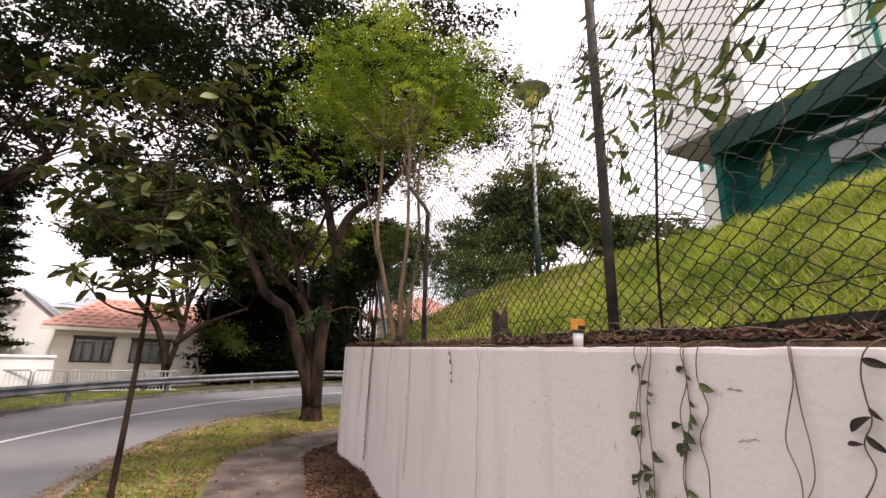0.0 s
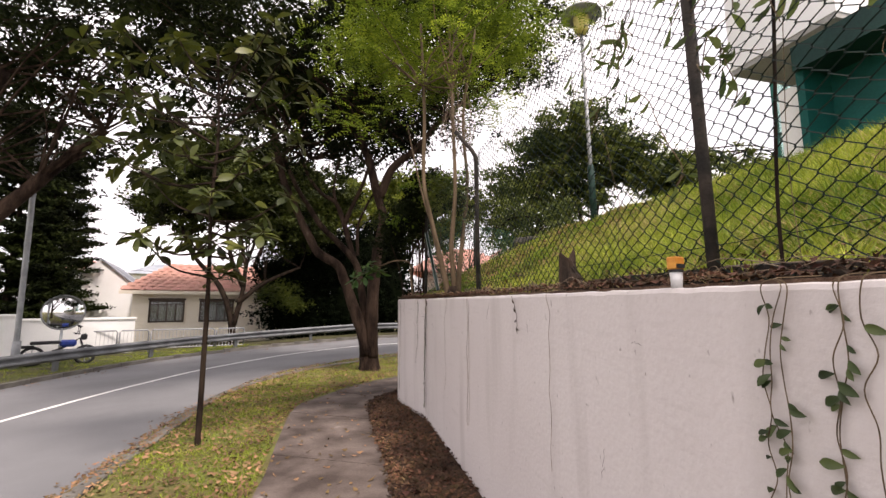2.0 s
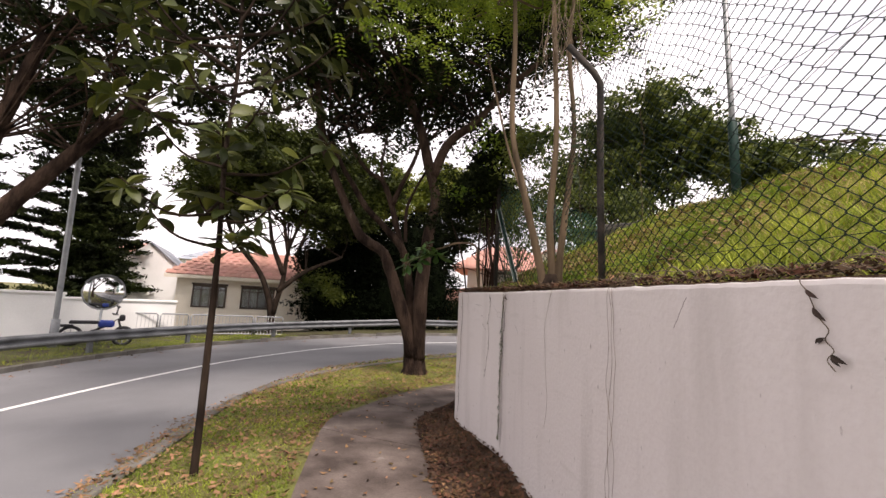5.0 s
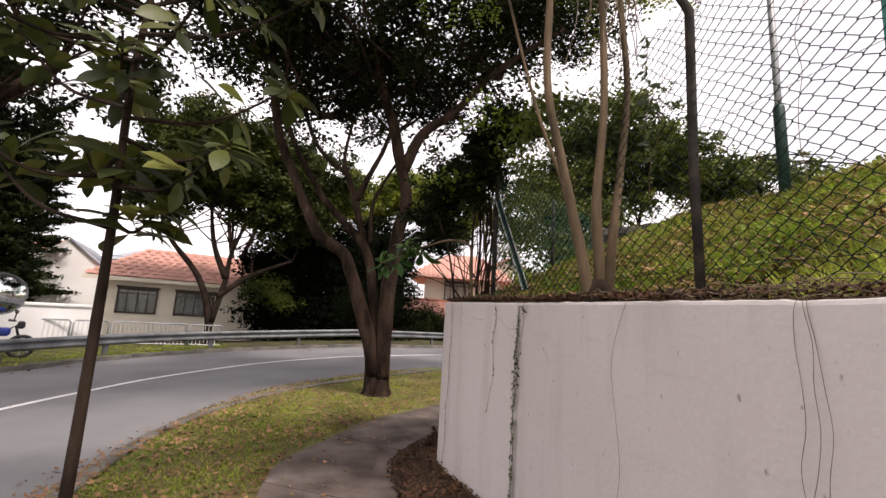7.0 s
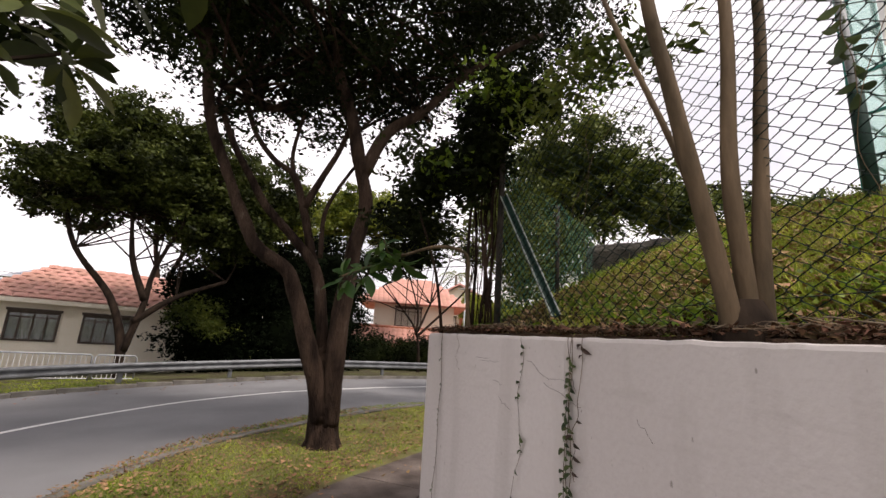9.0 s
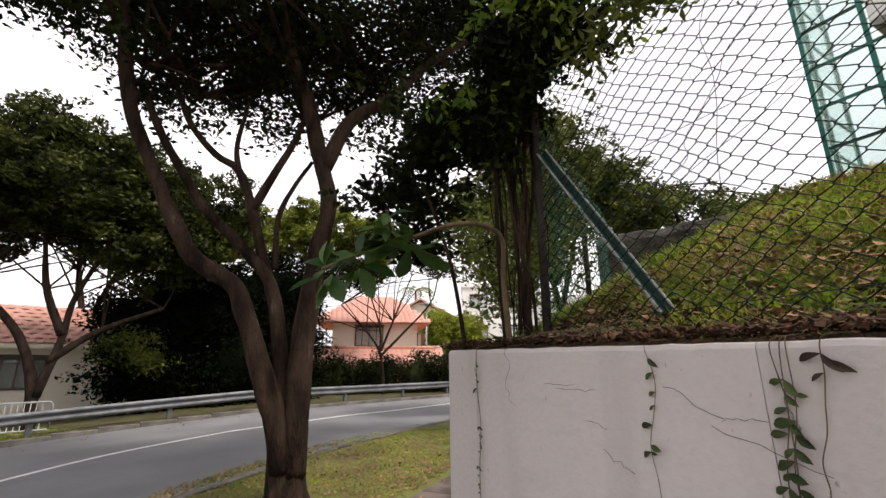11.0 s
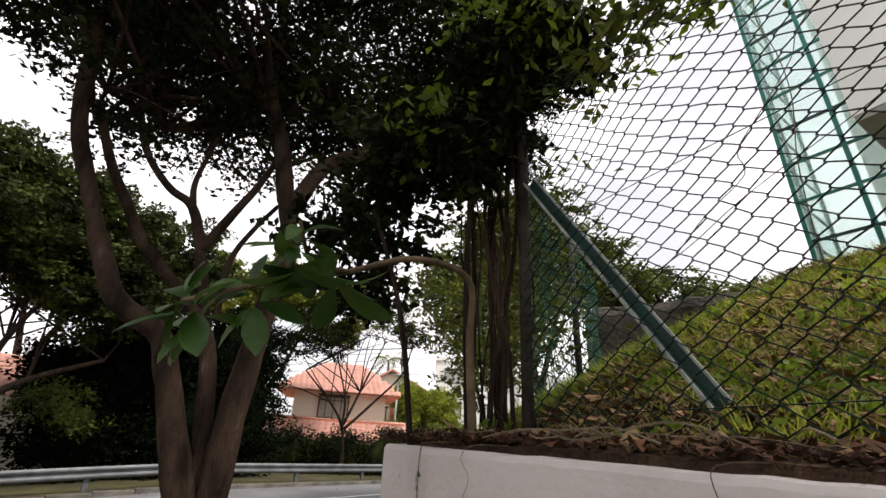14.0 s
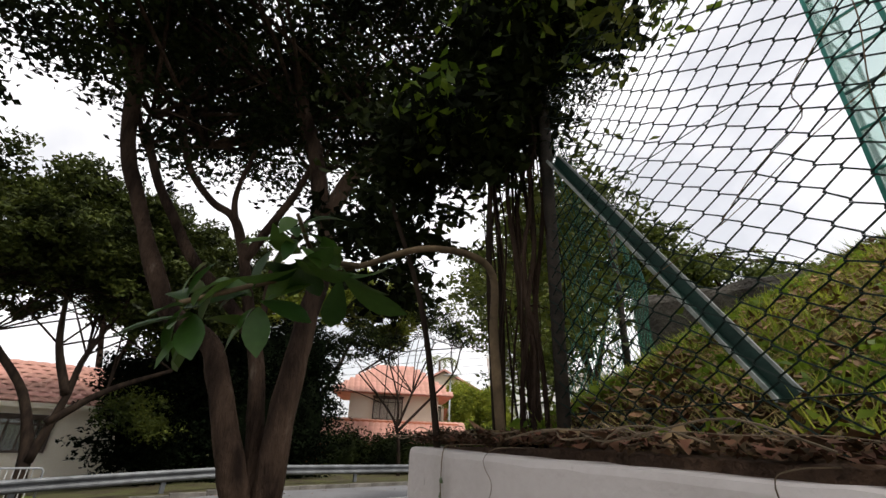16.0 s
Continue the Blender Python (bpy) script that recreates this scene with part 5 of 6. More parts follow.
def palm(base, hgt, seed):
    t = holder("palm", base, "slim palm with arching feathery fronds", "palm")
    b = Vector(base)
    limb("trunk", [b, b + Vector((0.1, 0, hgt * 0.5)), b + Vector((0, 0, hgt))], 0.16, 0.1, t, M_BARKPALE, 8)
    rng = np.random.default_rng(seed)
    for i in range(14):
        a = i * 2.4
        e = rng.uniform(-0.1, 0.9)
        L = rng.uniform(1.6, 2.2)
        pts, sh = [], Shape()
        for k in range(9):
            s = k / 8
            pts.append(b + Vector((math.cos(a) * L * s, math.sin(a) * L * s, hgt + e * L * s - 0.85 * L * s * s)))
        sh.tube(pts, 0.02, 4)
        for k in range(2, 9):
            for sg in (-1, 1):
                side = Vector((-math.sin(a), math.cos(a), 0)) * sg
                p = pts[k]
                q = p + side * 0.42 + Vector((0, 0, -0.25)) + (pts[k] - pts[k - 1]) * 0.9
                u = (pts[k] - pts[k - 1]) * 0.3
                sh.add([p - u, p + u, q], [(0, 1, 2)])
        part("frond", sh, M_LEAFMID, t)


palm((10.9, 50.5, -0.3), 9.6, 4)


def street_lamp_far():
    t = holder("street_lamp", (10.4, 44.6, -0.3), "short street lamp with flat round head", "street lamp")
    part("pole", Shape().tube([(10.4, 44.6, -0.3), (10.4, 44.6, 7.0)], 0.07, 8), M_GALV, t, smooth=True)
    part("lamp_head", Shape().tube([(10.4, 44.6, 6.9), (10.4, 44.6, 7.05), (10.4, 44.6, 7.2)], [0.15, 0.75, 0.2], 14), M_GALV, t, smooth=True)


street_lamp_far()


def power_lines():
    t = holder("power_lines", (0, 60, 6), "thin overhead cables sagging between houses", "cables")
    for i in range(5):
        pts = [(-34, 40 - i * 0.5, 3.4 + i * 0.4), (-14, 48, 3.2 + i * 0.42), (2, 52, 6.0 + i * 0.7), (30, 46, 9.0 + i * 0.85)]
        part("cable", Shape().tube(spline(pts, 6), 0.018, 4), M_BLACK, t)


power_lines()


# ---- garden wall, barrier fence, mirror, motorbike ----
def garden_wall():
    s = Shape()
    a, b, c = Vector((-17.2, 13.4, 0)), Vector((-14.2, 16.9, 0)), Vector((-11.9, 19.6, 0))
    w = thing("garden_wall", Shape(), M_WHITEWALL, "white plastered garden wall with a stepped coping", "wall", kind="structure")
    for p, q, z in ((Vector((-21, 9, 0)), b, 1.08), (b, c, 0.92)):
        d = q - p
        m = frame_at((p.x, p.y, 0), math.degrees(math.atan2(d.y, d.x)))
        part("panel", Shape().box((0, 0, -0.9), (d.length, 0.2, z), m), M_WHITEWALL, w)
        part("coping", Shape().box((-0.03, -0.05, z), (d.length + 0.03, 0.25, z + 0.09), m, 0.01), M_WHITEWALL, w)


garden_wall()


def barrier():
    """Tubular barrier panels with upright bars along the bungalow's front."""
    pts = [(-13.4, 18.2), (-12.1, 19.0), (-11.2, 19.55), (-9.0, 20.6), (-7.9, 21.1)]
    for (x0, y0), (x1, y1) in zip(pts, pts[1:]):
        d = math.dist((x0, y0), (x1, y1)) - 0.08
        m = frame_at((x0, y0, -0.45), math.degrees(math.atan2(y1 - y0, x1 - x0)))
        t = holder("barrier_panel", (x0, y0, -0.45), "grey tubular steel barrier panel with upright bars", "barrier", "barrier panels")
        part("frame", Shape().tube([m @ Vector(p) for p in ((0, 0, 0), (0, 0, 0.85), (0.06, 0, 0.93), (d - 0.06, 0, 0.93), (d, 0, 0.85), (d, 0, 0))], 0.028, 8), M_GREYPOLE, t, smooth=True)
        part("lower_rail", Shape().tube([m @ Vector((0, 0, 0.18)), m @ Vector((d, 0, 0.18))], 0.018, 6), M_GREYPOLE, t)
        me = Shape().tube([(0, 0, 0.18), (0, 0, 0.92)], 0.011, 5).mesh("bar", M_PALEPLASTIC)
        inv = Matrix.Translation((-x0, -y0, 0.45))
        for i in range(1, int(d / 0.13)):
            part_fast("bar", me, t, m @ Matrix.Translation((i * 0.13, 0, 0)), inv)


barrier()


def traffic_mirror():
    x, y = -12.1, 15.9
    t = holder("traffic_mirror", (x, y, -0.45), "round convex traffic mirror with grey rim on a thin pole", "mirror")
    part("pole", Shape().tube([(x, y, -0.5), (x, y, 1.0)], 0.038, 8), M_GALV, t, smooth=True)
    face = Vector((10.5, -14.5, 0)).normalized()
    m = Matrix.Translation((x, y, 1.25)) @ face.to_track_quat("Z", "Y").to_matrix().to_4x4()
    sh, n = Shape(), 28
    for j in range(5):
        a = 0.5 * j / 4
        for i in range(n):
            sh.v.append(m @ Vector((1.15 * math.sin(a) * math.cos(6.2832 * i / n), 1.15 * math.sin(a) * math.sin(6.2832 * i / n), 1.15 * (math.cos(a) - math.cos(0.5)) + 0.02)))
    for j in range(4):
        for i in range(n):
            sh.f.append((j * n + i, (j + 1) * n + i, (j + 1) * n + (i + 1) % n, j * n + (i + 1) % n))
    part("mirror_face", sh, M_MIRROR, t, smooth=True)
    rim = Shape().tube([m @ Vector((0.56 * math.cos(6.2832 * i / 32), 0.56 * math.sin(6.2832 * i / 32), 0.01)) for i in range(33)], 0.028, 8, False)
    part("rim", rim, M_GREYPOLE, t, "faded grey rim", smooth=True)
    part("backing", Shape().tube([m @ Vector((0, 0, -0.06)), m @ Vector((0, 0, 0.0))], [0.3, 0.55], 28), M_GREYPOLE, t, smooth=True)
    cap = [m @ Vector((0.6 * math.cos(a), 0.6 * math.sin(a), 0.02)) for a in np.linspace(0.5, 2.64, 12)] + [m @ Vector((0.6 * math.cos(a), 0.6 * math.sin(a), 0.16)) for a in np.linspace(0.5, 2.64, 12)]
    part("hood", Shape().add(cap, [(i, i + 1, 13 + i, 12 + i) for i in range(11)]), M_GREYPOLE, t)


traffic_mirror()


def lamp_column():
    x, y = -12.4, 14.6
    t = holder("street_lamp", (x, y, -0.45), "tall grey street lamp column with a curved arm", "street lamp")
    part("column", Shape().tube(spline([(x, y, -0.5), (x - 0.05, y, 3), (x - 0.1, y, 6.0), (x + 0.1, y - 0.2, 6.9), (x + 0.9, y - 0.8, 7.4), (x + 1.8, y - 1.5, 7.5)], 6), 0.075, 10), M_GREYPOLE, t, smooth=True)
    part("base", Shape().tube([(x, y, -0.5), (x, y, 0.4)], 0.11, 10), M_GREYPOLE, t, smooth=True)
    part("lamp_head", Shape().box((x + 1.7, y - 1.9, 7.42), (x + 2.2, y - 1.4, 7.56), None, 0.03), M_GREYPOLE, t)


lamp_column()


def motorbike():
    o = (-11.7, 15.35, -0.42)
    m = frame_at(o, 38)
    t = holder("motorbike", o, "dark parked motorbike with a blue tank panel", "motorbike")
    for x in (-0.65, 0.65):
        ring = [m @ Vector((x + 0.27 * math.cos(a), 0, 0.31 + 0.27 * math.sin(a))) for a in np.linspace(0, 6.2832, 25)]
        w = part("wheel", Shape().tube(ring, 0.045, 8, False), M_BLACK, t, smooth=True)
        sp = Shape()
        for a in np.linspace(0, 6.2832, 9)[:-1]:
            sp.tube([m @ Vector((x, 0, 0.31)), m @ Vector((x + 0.25 * math.cos(a), 0, 0.31 + 0.25 * math.sin(a)))], 0.012, 5)
        part("spokes", sp, M_GALV, w)
    part("frame", Shape().tube([m @ Vector(p) for p in ((-0.65, 0.02, 0.31), (-0.2, 0.02, 0.42), (0.2, 0.02, 0.62), (0.48, 0.02, 0.85), (0.65, 0.02, 0.31))], 0.035, 7), M_BLACK, t, smooth=True)
    part("engine", Shape().box((-0.2, -0.13, 0.24), (0.22, 0.13, 0.5), m, 0.04), M_BLACK, t)
    part("tank", Shape().box((-0.02, -0.13, 0.58), (0.4, 0.13, 0.8), m, 0.06), M_BLUE, t, "blue side panel")
    part("seat", Shape().box((-0.72, -0.12, 0.68), (0.0, 0.12, 0.78), m, 0.03), M_BLACK, t)
    part("headlight", Shape().box((0.5, -0.1, 0.78), (0.66, 0.1, 0.98), m, 0.04), M_BLACK, t)
    part("handlebar", Shape().tube([m @ Vector(p) for p in ((0.32, -0.35, 1.0), (0.46, -0.12, 0.98), (0.46, 0.12, 0.98), (0.32, 0.35, 1.0))], 0.016, 6), M_BLACK, t)
    for s in (-1, 1):
        part("mirror", Shape().tube([m @ Vector((0.42, s * 0.28, 1.0)), m @ Vector((0.44, s * 0.33, 1.18)), m @ Vector((0.44, s * 0.36, 1.24))], [0.01, 0.01, 0.05], 7), M_BLACK, t)
    part("exhaust", Shape().tube([m @ Vector(p) for p in ((0.1, -0.16, 0.24), (-0.4, -0.18, 0.27), (-0.85, -0.18, 0.38))], [0.03, 0.045, 0.05], 8), M_GALV, t, smooth=True)
    part("mudguard", Shape().box((-0.98, -0.08, 0.58), (-0.6, 0.08, 0.66), m, 0.02), M_BLACK, t)
    part("stand", Shape().tube([m @ Vector((-0.1, 0.1, 0.3)), m @ Vector((-0.18, 0.25, 0.0))], 0.015, 5), M_BLACK, t)


motorbike()


# ---- buildings above the bank ----
def lamp_on_bank():
    x, y = 2.5, 6.6
    z = bank_z(x, y)
    t = holder("lamp_post", (x, y, z), "slim grey lamp post with a yellow lantern under a disc hood", "lamp post")
    part("pole", Shape().tube([(x, y, z - 0.2), (x - 0.04, y, z + 1.35), (x - 0.09, y, 6.3)], [0.034, 0.034, 0.03], 10), M_GREYPOLE, t, smooth=True)
    part("sleeve", Shape().tube([(x, y, z - 0.2), (x - 0.03, y, z + 0.95), (x - 0.03, y, z + 0.99)], [0.055, 0.055, 0.04], 10), M_STRUT, t, "dark green base sleeve", smooth=True)
    part("lantern", Shape().tube([(x - 0.09, y, 6.28), (x - 0.09, y, 6.34), (x - 0.09, y, 6.6), (x - 0.09, y, 6.64)], [0.07, 0.12, 0.14, 0.1], 12), M_LANTERN, t, "yellowed lantern glass", smooth=True)
    part("hood", Shape().tube([(x - 0.09, y, 6.64), (x - 0.09, y, 6.68), (x - 0.09, y, 6.78)], [0.36, 0.34, 0.06], 20), M_GREYPOLE, t, smooth=True)


lamp_on_bank()


def teal_building():
    o = (5.75, 5.8, 2.6)
    m = frame_at(o, -81)
    h = holder("teal_building", o, "teal panelled building with louvred windows and a dark green roof edge", "building")
    L = 13
    part("wall", Shape().box((0, 0.6, 0), (2.35, 5, 2.75), m), M_TEAL, h)
    part("wall_above", Shape().box((2.35, 0.6, 2.3), (L, 5, 2.75), m), M_TEAL, h)
    part("wall_below", Shape().box((2.35, 0.6, 0), (L, 5, 0.9), m), M_TEAL, h)
    # A solid black block stands for the darkness of the unlit interior.
    part("back", Shape().box((2.35, 1.2, 0.9), (L, 5, 2.3), m), M_BLACK, h, "black block in place of the unlit room behind the louvres")
    part("roof_edge", Shape().box((-0.05, -0.1, 2.72), (L, 5.2, 3.13), m), M_TEALDARK, h)
    part("side_fin", Shape().box((-0.08, 0.0, 0), (0.04, 0.62, 2.74), m), M_TEAL, h)
    part("gutter", Shape().box((1.3, 0.3, 2.45), (L, 0.42, 2.52), m), M_GALV, h)
    part("end_pillar", Shape().box((-0.5, 0.15, -0.6), (-0.09, 1.2, 2.6), m), M_WHITEWALL, h, "white end pillar")
    part("lintel", Shape().box((1.5, 0.4, 2.0), (L, 0.55, 2.3), m), M_SLATE, h)
    me = Shape().box((0, 0.58, 0), (L - 2.4, 0.66, 0.02), Matrix.Identity(4)).mesh("louvre", M_GALV)
    inv = Matrix.Translation((-o[0], -o[1], -o[2]))
    for i in range(9):
        part_fast("louvre", me, h, m @ Matrix.Translation((2.4, -0.1, 0.95 + i * 0.12)), inv)
    for x in (2.36, 4.4, 6.6):
        part("mullion", Shape().box((x, 0.36, 0.85), (x + 0.06, 0.58, 2.3), m), M_GALV, h)


teal_building()


def glass_tower():
    o = (11.2, 11.95, 2.4)
    m = frame_at(o, -78)
    h = holder("glass_tower", o, "green steel and glass stair tower", "building")
    L, D, H = 5.2, 2.4, 16
    for x in (0, 1.3, 2.6, 3.9, L):
        part("mullion", Shape().box((x - 0.05, -0.06, 0), (x + 0.05, 0.06, H), m), M_GREENSTEEL, h)
    for y in (0.55, D):
        part("mullion", Shape().box((-0.06, y - 0.06, 0), (0.06, y + 0.06, H), m), M_GREENSTEEL, h)
    k = 0
    for z in np.arange(1.0, H, 1.18):
        part("transom", Shape().box((0.05, -0.04, z - 0.035), (L - 0.05, 0.04, z + 0.035), m), M_GREENSTEEL if k % 3 else M_TEALDARK, h)
        part("transom", Shape().box((-0.04, 0.06, z - 0.03), (0.04, D, z + 0.03), m), M_GREENSTEEL, h)
        k += 1
    for i in range(4):
        for j, z in enumerate(np.arange(1.04, H - 1.2, 1.18)):
            part("pane", Shape().box((1.3 * i + 0.05, -0.012, z), (min(L, 1.3 * (i + 1)) - 0.05, 0.012, z + 1.1), m), M_GLASSGREEN, h)
    for z in np.arange(1.04, H - 1.2, 1.18):
        part("pane", Shape().box((-0.012, 0.07, z), (0.012, D - 0.07, z + 1.1), m), M_GLASSGREEN, h)
    part("base_panel", Shape().box((0.05, -0.05, 0), (L, 0.03, 2.1), m), M_GREENSTEEL, h)
    part("core", Shape().box((1.2, D, 0), (L, D + 0.3, H), m), M_WHITEWALL, h, "white wall inside the glass")


glass_tower()


def upper_block():
    o = (7.14, 8.88, 7.0)
    m = frame_at(o, -81)
    h = holder("upper_block", (7.14, 8.88, 2.5), "white upper storey with a grey soffit, jutting over the bank", "building")
    part("wall", Shape().box((0, 0, 0.12), (2.3, 5, 6), m), M_LITWALL, h)
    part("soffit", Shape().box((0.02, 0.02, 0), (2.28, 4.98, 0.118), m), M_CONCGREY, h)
    part("lower_wall", Shape().box((1.1, 1.2, -5.0), (2.3, 5, -0.002), m), M_LITWALL, h)
    part("column", Shape().tube([m @ Vector((2.0, 0.5, -5.0)), m @ Vector((2.0, 0.5, 0))], 0.12, 12), M_GREYPOLE, h, smooth=True)


upper_block()


def stone_block():
    a, b = Vector((1.95, 9.9, 0)), Vector((2.58, 8.35, 0))
    d = (b - a)
    m = frame_at((a.x, a.y, 0), math.degrees(math.atan2(d.y, d.x)))
    s = Shape()
    n = 14
    for i in range(n + 1):
        x = d.length * i / n
        z = 3.12 - 0.08 * i / n + wob(i * 0.5, 1, 1, 0.03)
        for y, h in ((0, 1.9), (-0.02, z - 0.12), (0.02, z - 0.03), (0.1, z), (0.38, z), (0.45, z - 0.05), (0.45, 1.9)):
            s.v.append(m @ Vector((x, y + wob(i, h, 1, 0.015), h)))
    for i in range(n):
        for j in range(6):
            s.f.append((i * 7 + j, i * 7 + 7 + j, i * 7 + 8 + j, i * 7 + j + 1))
    s.f += [tuple(range(7)), tuple(range(n * 7 + 6, n * 7 - 1, -1))]
    thing("stone_parapet", s, M_STONE, "low blackened concrete parapet on the bank", "parapet", smooth=False)


stone_block()


# ---- small things on the wall top ----
def stump():
    x, y = 0.39, 2.48
    z = wall_top(y)
    t = holder("stump", (x, y, z), "broken rotten wooden stump on the wall top", "stump")
    sh = Shape()
    n = 10
    for j, (h, r) in enumerate(((-0.1, 0.075), (0.06, 0.062), (0.18, 0.058), (0.24, 0.055))):
        for i in range(n):
            a = 6.2832 * i / n
            top = (0.05 * math.sin(a * 2 + 1) + 0.03 * math.sin(a * 3)) if j == 3 else 0
            sh.v.append((x + r * math.cos(a) * (1 + 0.15 * math.sin(a * 3)), y + r * math.sin(a) * 0.8, z + h + top))
    for j in range(3):
        for i in range(n):
            sh.f.append((j * n + i, j * n + (i + 1) % n, (j + 1) * n + (i + 1) % n, (j + 1) * n + i))
    sh.f.append(tuple(range(3 * n, 4 * n)))
    part("trunk", sh, M_WOODROT, t)
    part("side_splinter", Shape().tube([(x + 0.02, y - 0.09, z - 0.05), (x + 0.0, y - 0.12, z + 0.1), (x - 0.01, y - 0.1, z + 0.17)], [0.05, 0.045, 0.02], 7), M_WOODROT, t)


stump()


def litter_carton():
    x, y = 0.34, 1.26
    z = wall_top(y)
    t = holder("drink_carton", (x, y, z), "small orange drink carton pushed into a clear plastic cup", "litter")
    m = frame_at((x, y, z), 20)
    part("cup", Shape().tube([m @ Vector((0, 0, 0.0)), m @ Vector((0, 0, 0.06))], [0.02, 0.023], 12), M_PALEPLASTIC, t, "crumpled clear plastic cup", smooth=True)
    part("lid_band", Shape().tube([m @ Vector((0, 0, 0.061)), m @ Vector((0, 0, 0.071))], [0.026, 0.026], 12), M_BLACK, t)
    part("carton", Shape().box((-0.027, -0.02, 0.072), (0.027, 0.02, 0.12), m, 0.004), M_ORANGE, t, "printed orange carton")
    part("panel", Shape().box((-0.023, -0.0225, 0.076), (0.023, -0.0205, 0.092), m), M_BLACK, t)


litter_carton()

VLEAF = mat("vine_leaf", (0.035, 0.06, 0.018), (0.09, 0.12, 0.035), rough=0.45, scale=8, fine=40, bump=0.2, per_object=0.6, trans=0.2, spec=0.4)
VLEAFDRY = mat("dry_vine_leaf", (0.035, 0.025, 0.02), (0.08, 0.05, 0.035), rough=0.8, scale=8, fine=40, bump=0.2, per_object=0.4)
VL = [broad_leaf("leaf", 0.055, 0.026, VLEAF, 0.4, 0.3), broad_leaf("leaf", 0.045, 0.022, VLEAF, 0.6, 0.5)]
VD = [broad_leaf("leaf", 0.045, 0.016, VLEAFDRY, 0.9, 0.5)]


def on_wall(y, z, out=0.012):
    return Vector((wall_x(y) - out, y, z))


def wall_vine(ys, z1, label, seed, leaves, dry=False, stems=1, spread=0.02, size=1.0, thick=0.0017):
    """Vine stems that hang down the face of the wall. ys: places along the wall from the top down."""
    rng = random.Random(seed)
    z0 = wall_top(ys[0]) + 0.01
    base = on_wall(ys[0], z0)
    t = holder("wall_vine", base, label, "vine", "vines on the wall")
    inv = Matrix.Translation(-base)
    for s in range(stems):
        pts = [on_wall(ys[0], z0, -0.12) + Vector((0, rng.uniform(-0.05, 0.05), 0.012)), on_wall(ys[0], z0 + 0.006, -0.02)]
        n = 9
        for i in range(n + 1):
            u = i / n
            k = u * (len(ys) - 1)
            j = min(int(k), len(ys) - 2)
            y = ys[j] + (ys[j + 1] - ys[j]) * (k - j) + s * spread + rng.uniform(-0.02, 0.02)
            pts.append(on_wall(y, z0 - 0.02 - (z0 - z1) * u, rng.uniform(0.006, 0.02)))
        line = spline(pts, 5)
        part("stem", Shape().tube(line, thick, 5), M_VINE if leaves else M_DRYSTEM, t)
        for _ in range(leaves // stems):
            p = line[rng.randrange(12, len(line))]
            a = rng.choice((-1, 1)) * rng.uniform(0.5, 1.5)
            d = Vector((-0.25 - rng.random() * 0.3, math.sin(a), -math.cos(a) * 0.7)).normalized()
            x = d.cross(Vector((-1, 0, 0.15))).normalized()
            m = Matrix((x, d, x.cross(d))).transposed().to_4x4()
            part_fast("leaf", rng.choice(VD if dry else VL), t, Matrix.Translation(p) @ m @ Matrix.Scale(size * rng.uniform(0.6, 1.25), 4), inv)


wall_vine([0.86, 0.89, 0.9, 0.93], 0.75, "hanging green vine with heart-shaped leaves on the white wall", 1, 42, stems=3, spread=-0.03, size=0.8)
wall_vine([0.67, 0.7, 0.72, 0.72], 0.72, "hanging vine with long dark leaves on the white wall", 2, 26, stems=2, spread=-0.014, size=0.85)
wall_vine([0.62, 0.63, 0.62, 0.6], 0.8, "bare thin vine stem hanging on the wall", 3, 1)
wall_vine([0.38, 0.385, 0.4, 0.36], 0.9, "bare thin vine stems hanging on the wall", 4, 0, stems=2, spread=-0.035)
wall_vine([0.2, 0.22, 0.26, 0.33], 1.12, "vine runner with shrivelled black leaves", 5, 5, dry=True)
wall_vine([2.27, 2.25, 2.26, 2.27], 0.55, "single hairline vine stem down the wall", 6, 0, thick=0.0016)
wall_vine([2.85, 2.8, 2.76, 2.74], 1.3, "short withered vine tuft on the wall", 7, 6, dry=True, thick=0.0016)
wall_vine([4.0, 3.97, 4.0, 4.0], 0.35, "thin forked dead vine on the wall", 8, 0, stems=3, spread=0.03, thick=0.0012)
wall_vine([4.95, 5.08, 5.0, 5.02], 0.5, "loose thin vine trailing down the wall", 9, 0, thick=0.0012)
wall_vine([6.31, 6.34, 6.35, 6.35], 0.02, "dense leafy vine climbing the wall joint", 10, 110, stems=3, spread=0.014, size=0.95, thick=0.0017)
wall_vine([6.22, 6.25, 6.3, 6.3], 0.9, "vine with shrivelled brown leaves beside the joint", 11, 9, dry=True, size=1.3)
wall_vine([6.72, 6.73, 6.72, 6.8], 0.6, "thin vine with a few green leaves on the end wall", 12, 16, size=0.8, thick=0.0013)
wall_vine([7.63, 7.64, 7.65, 7.65], -0.1, "leafy vine running down the wall corner joint", 13, 46, size=0.62)
wall_vine([7.42, 7.4, 7.44, 7.38], 1.35, "thin curling dead tendril on the end wall", 14, 0, thick=0.001)


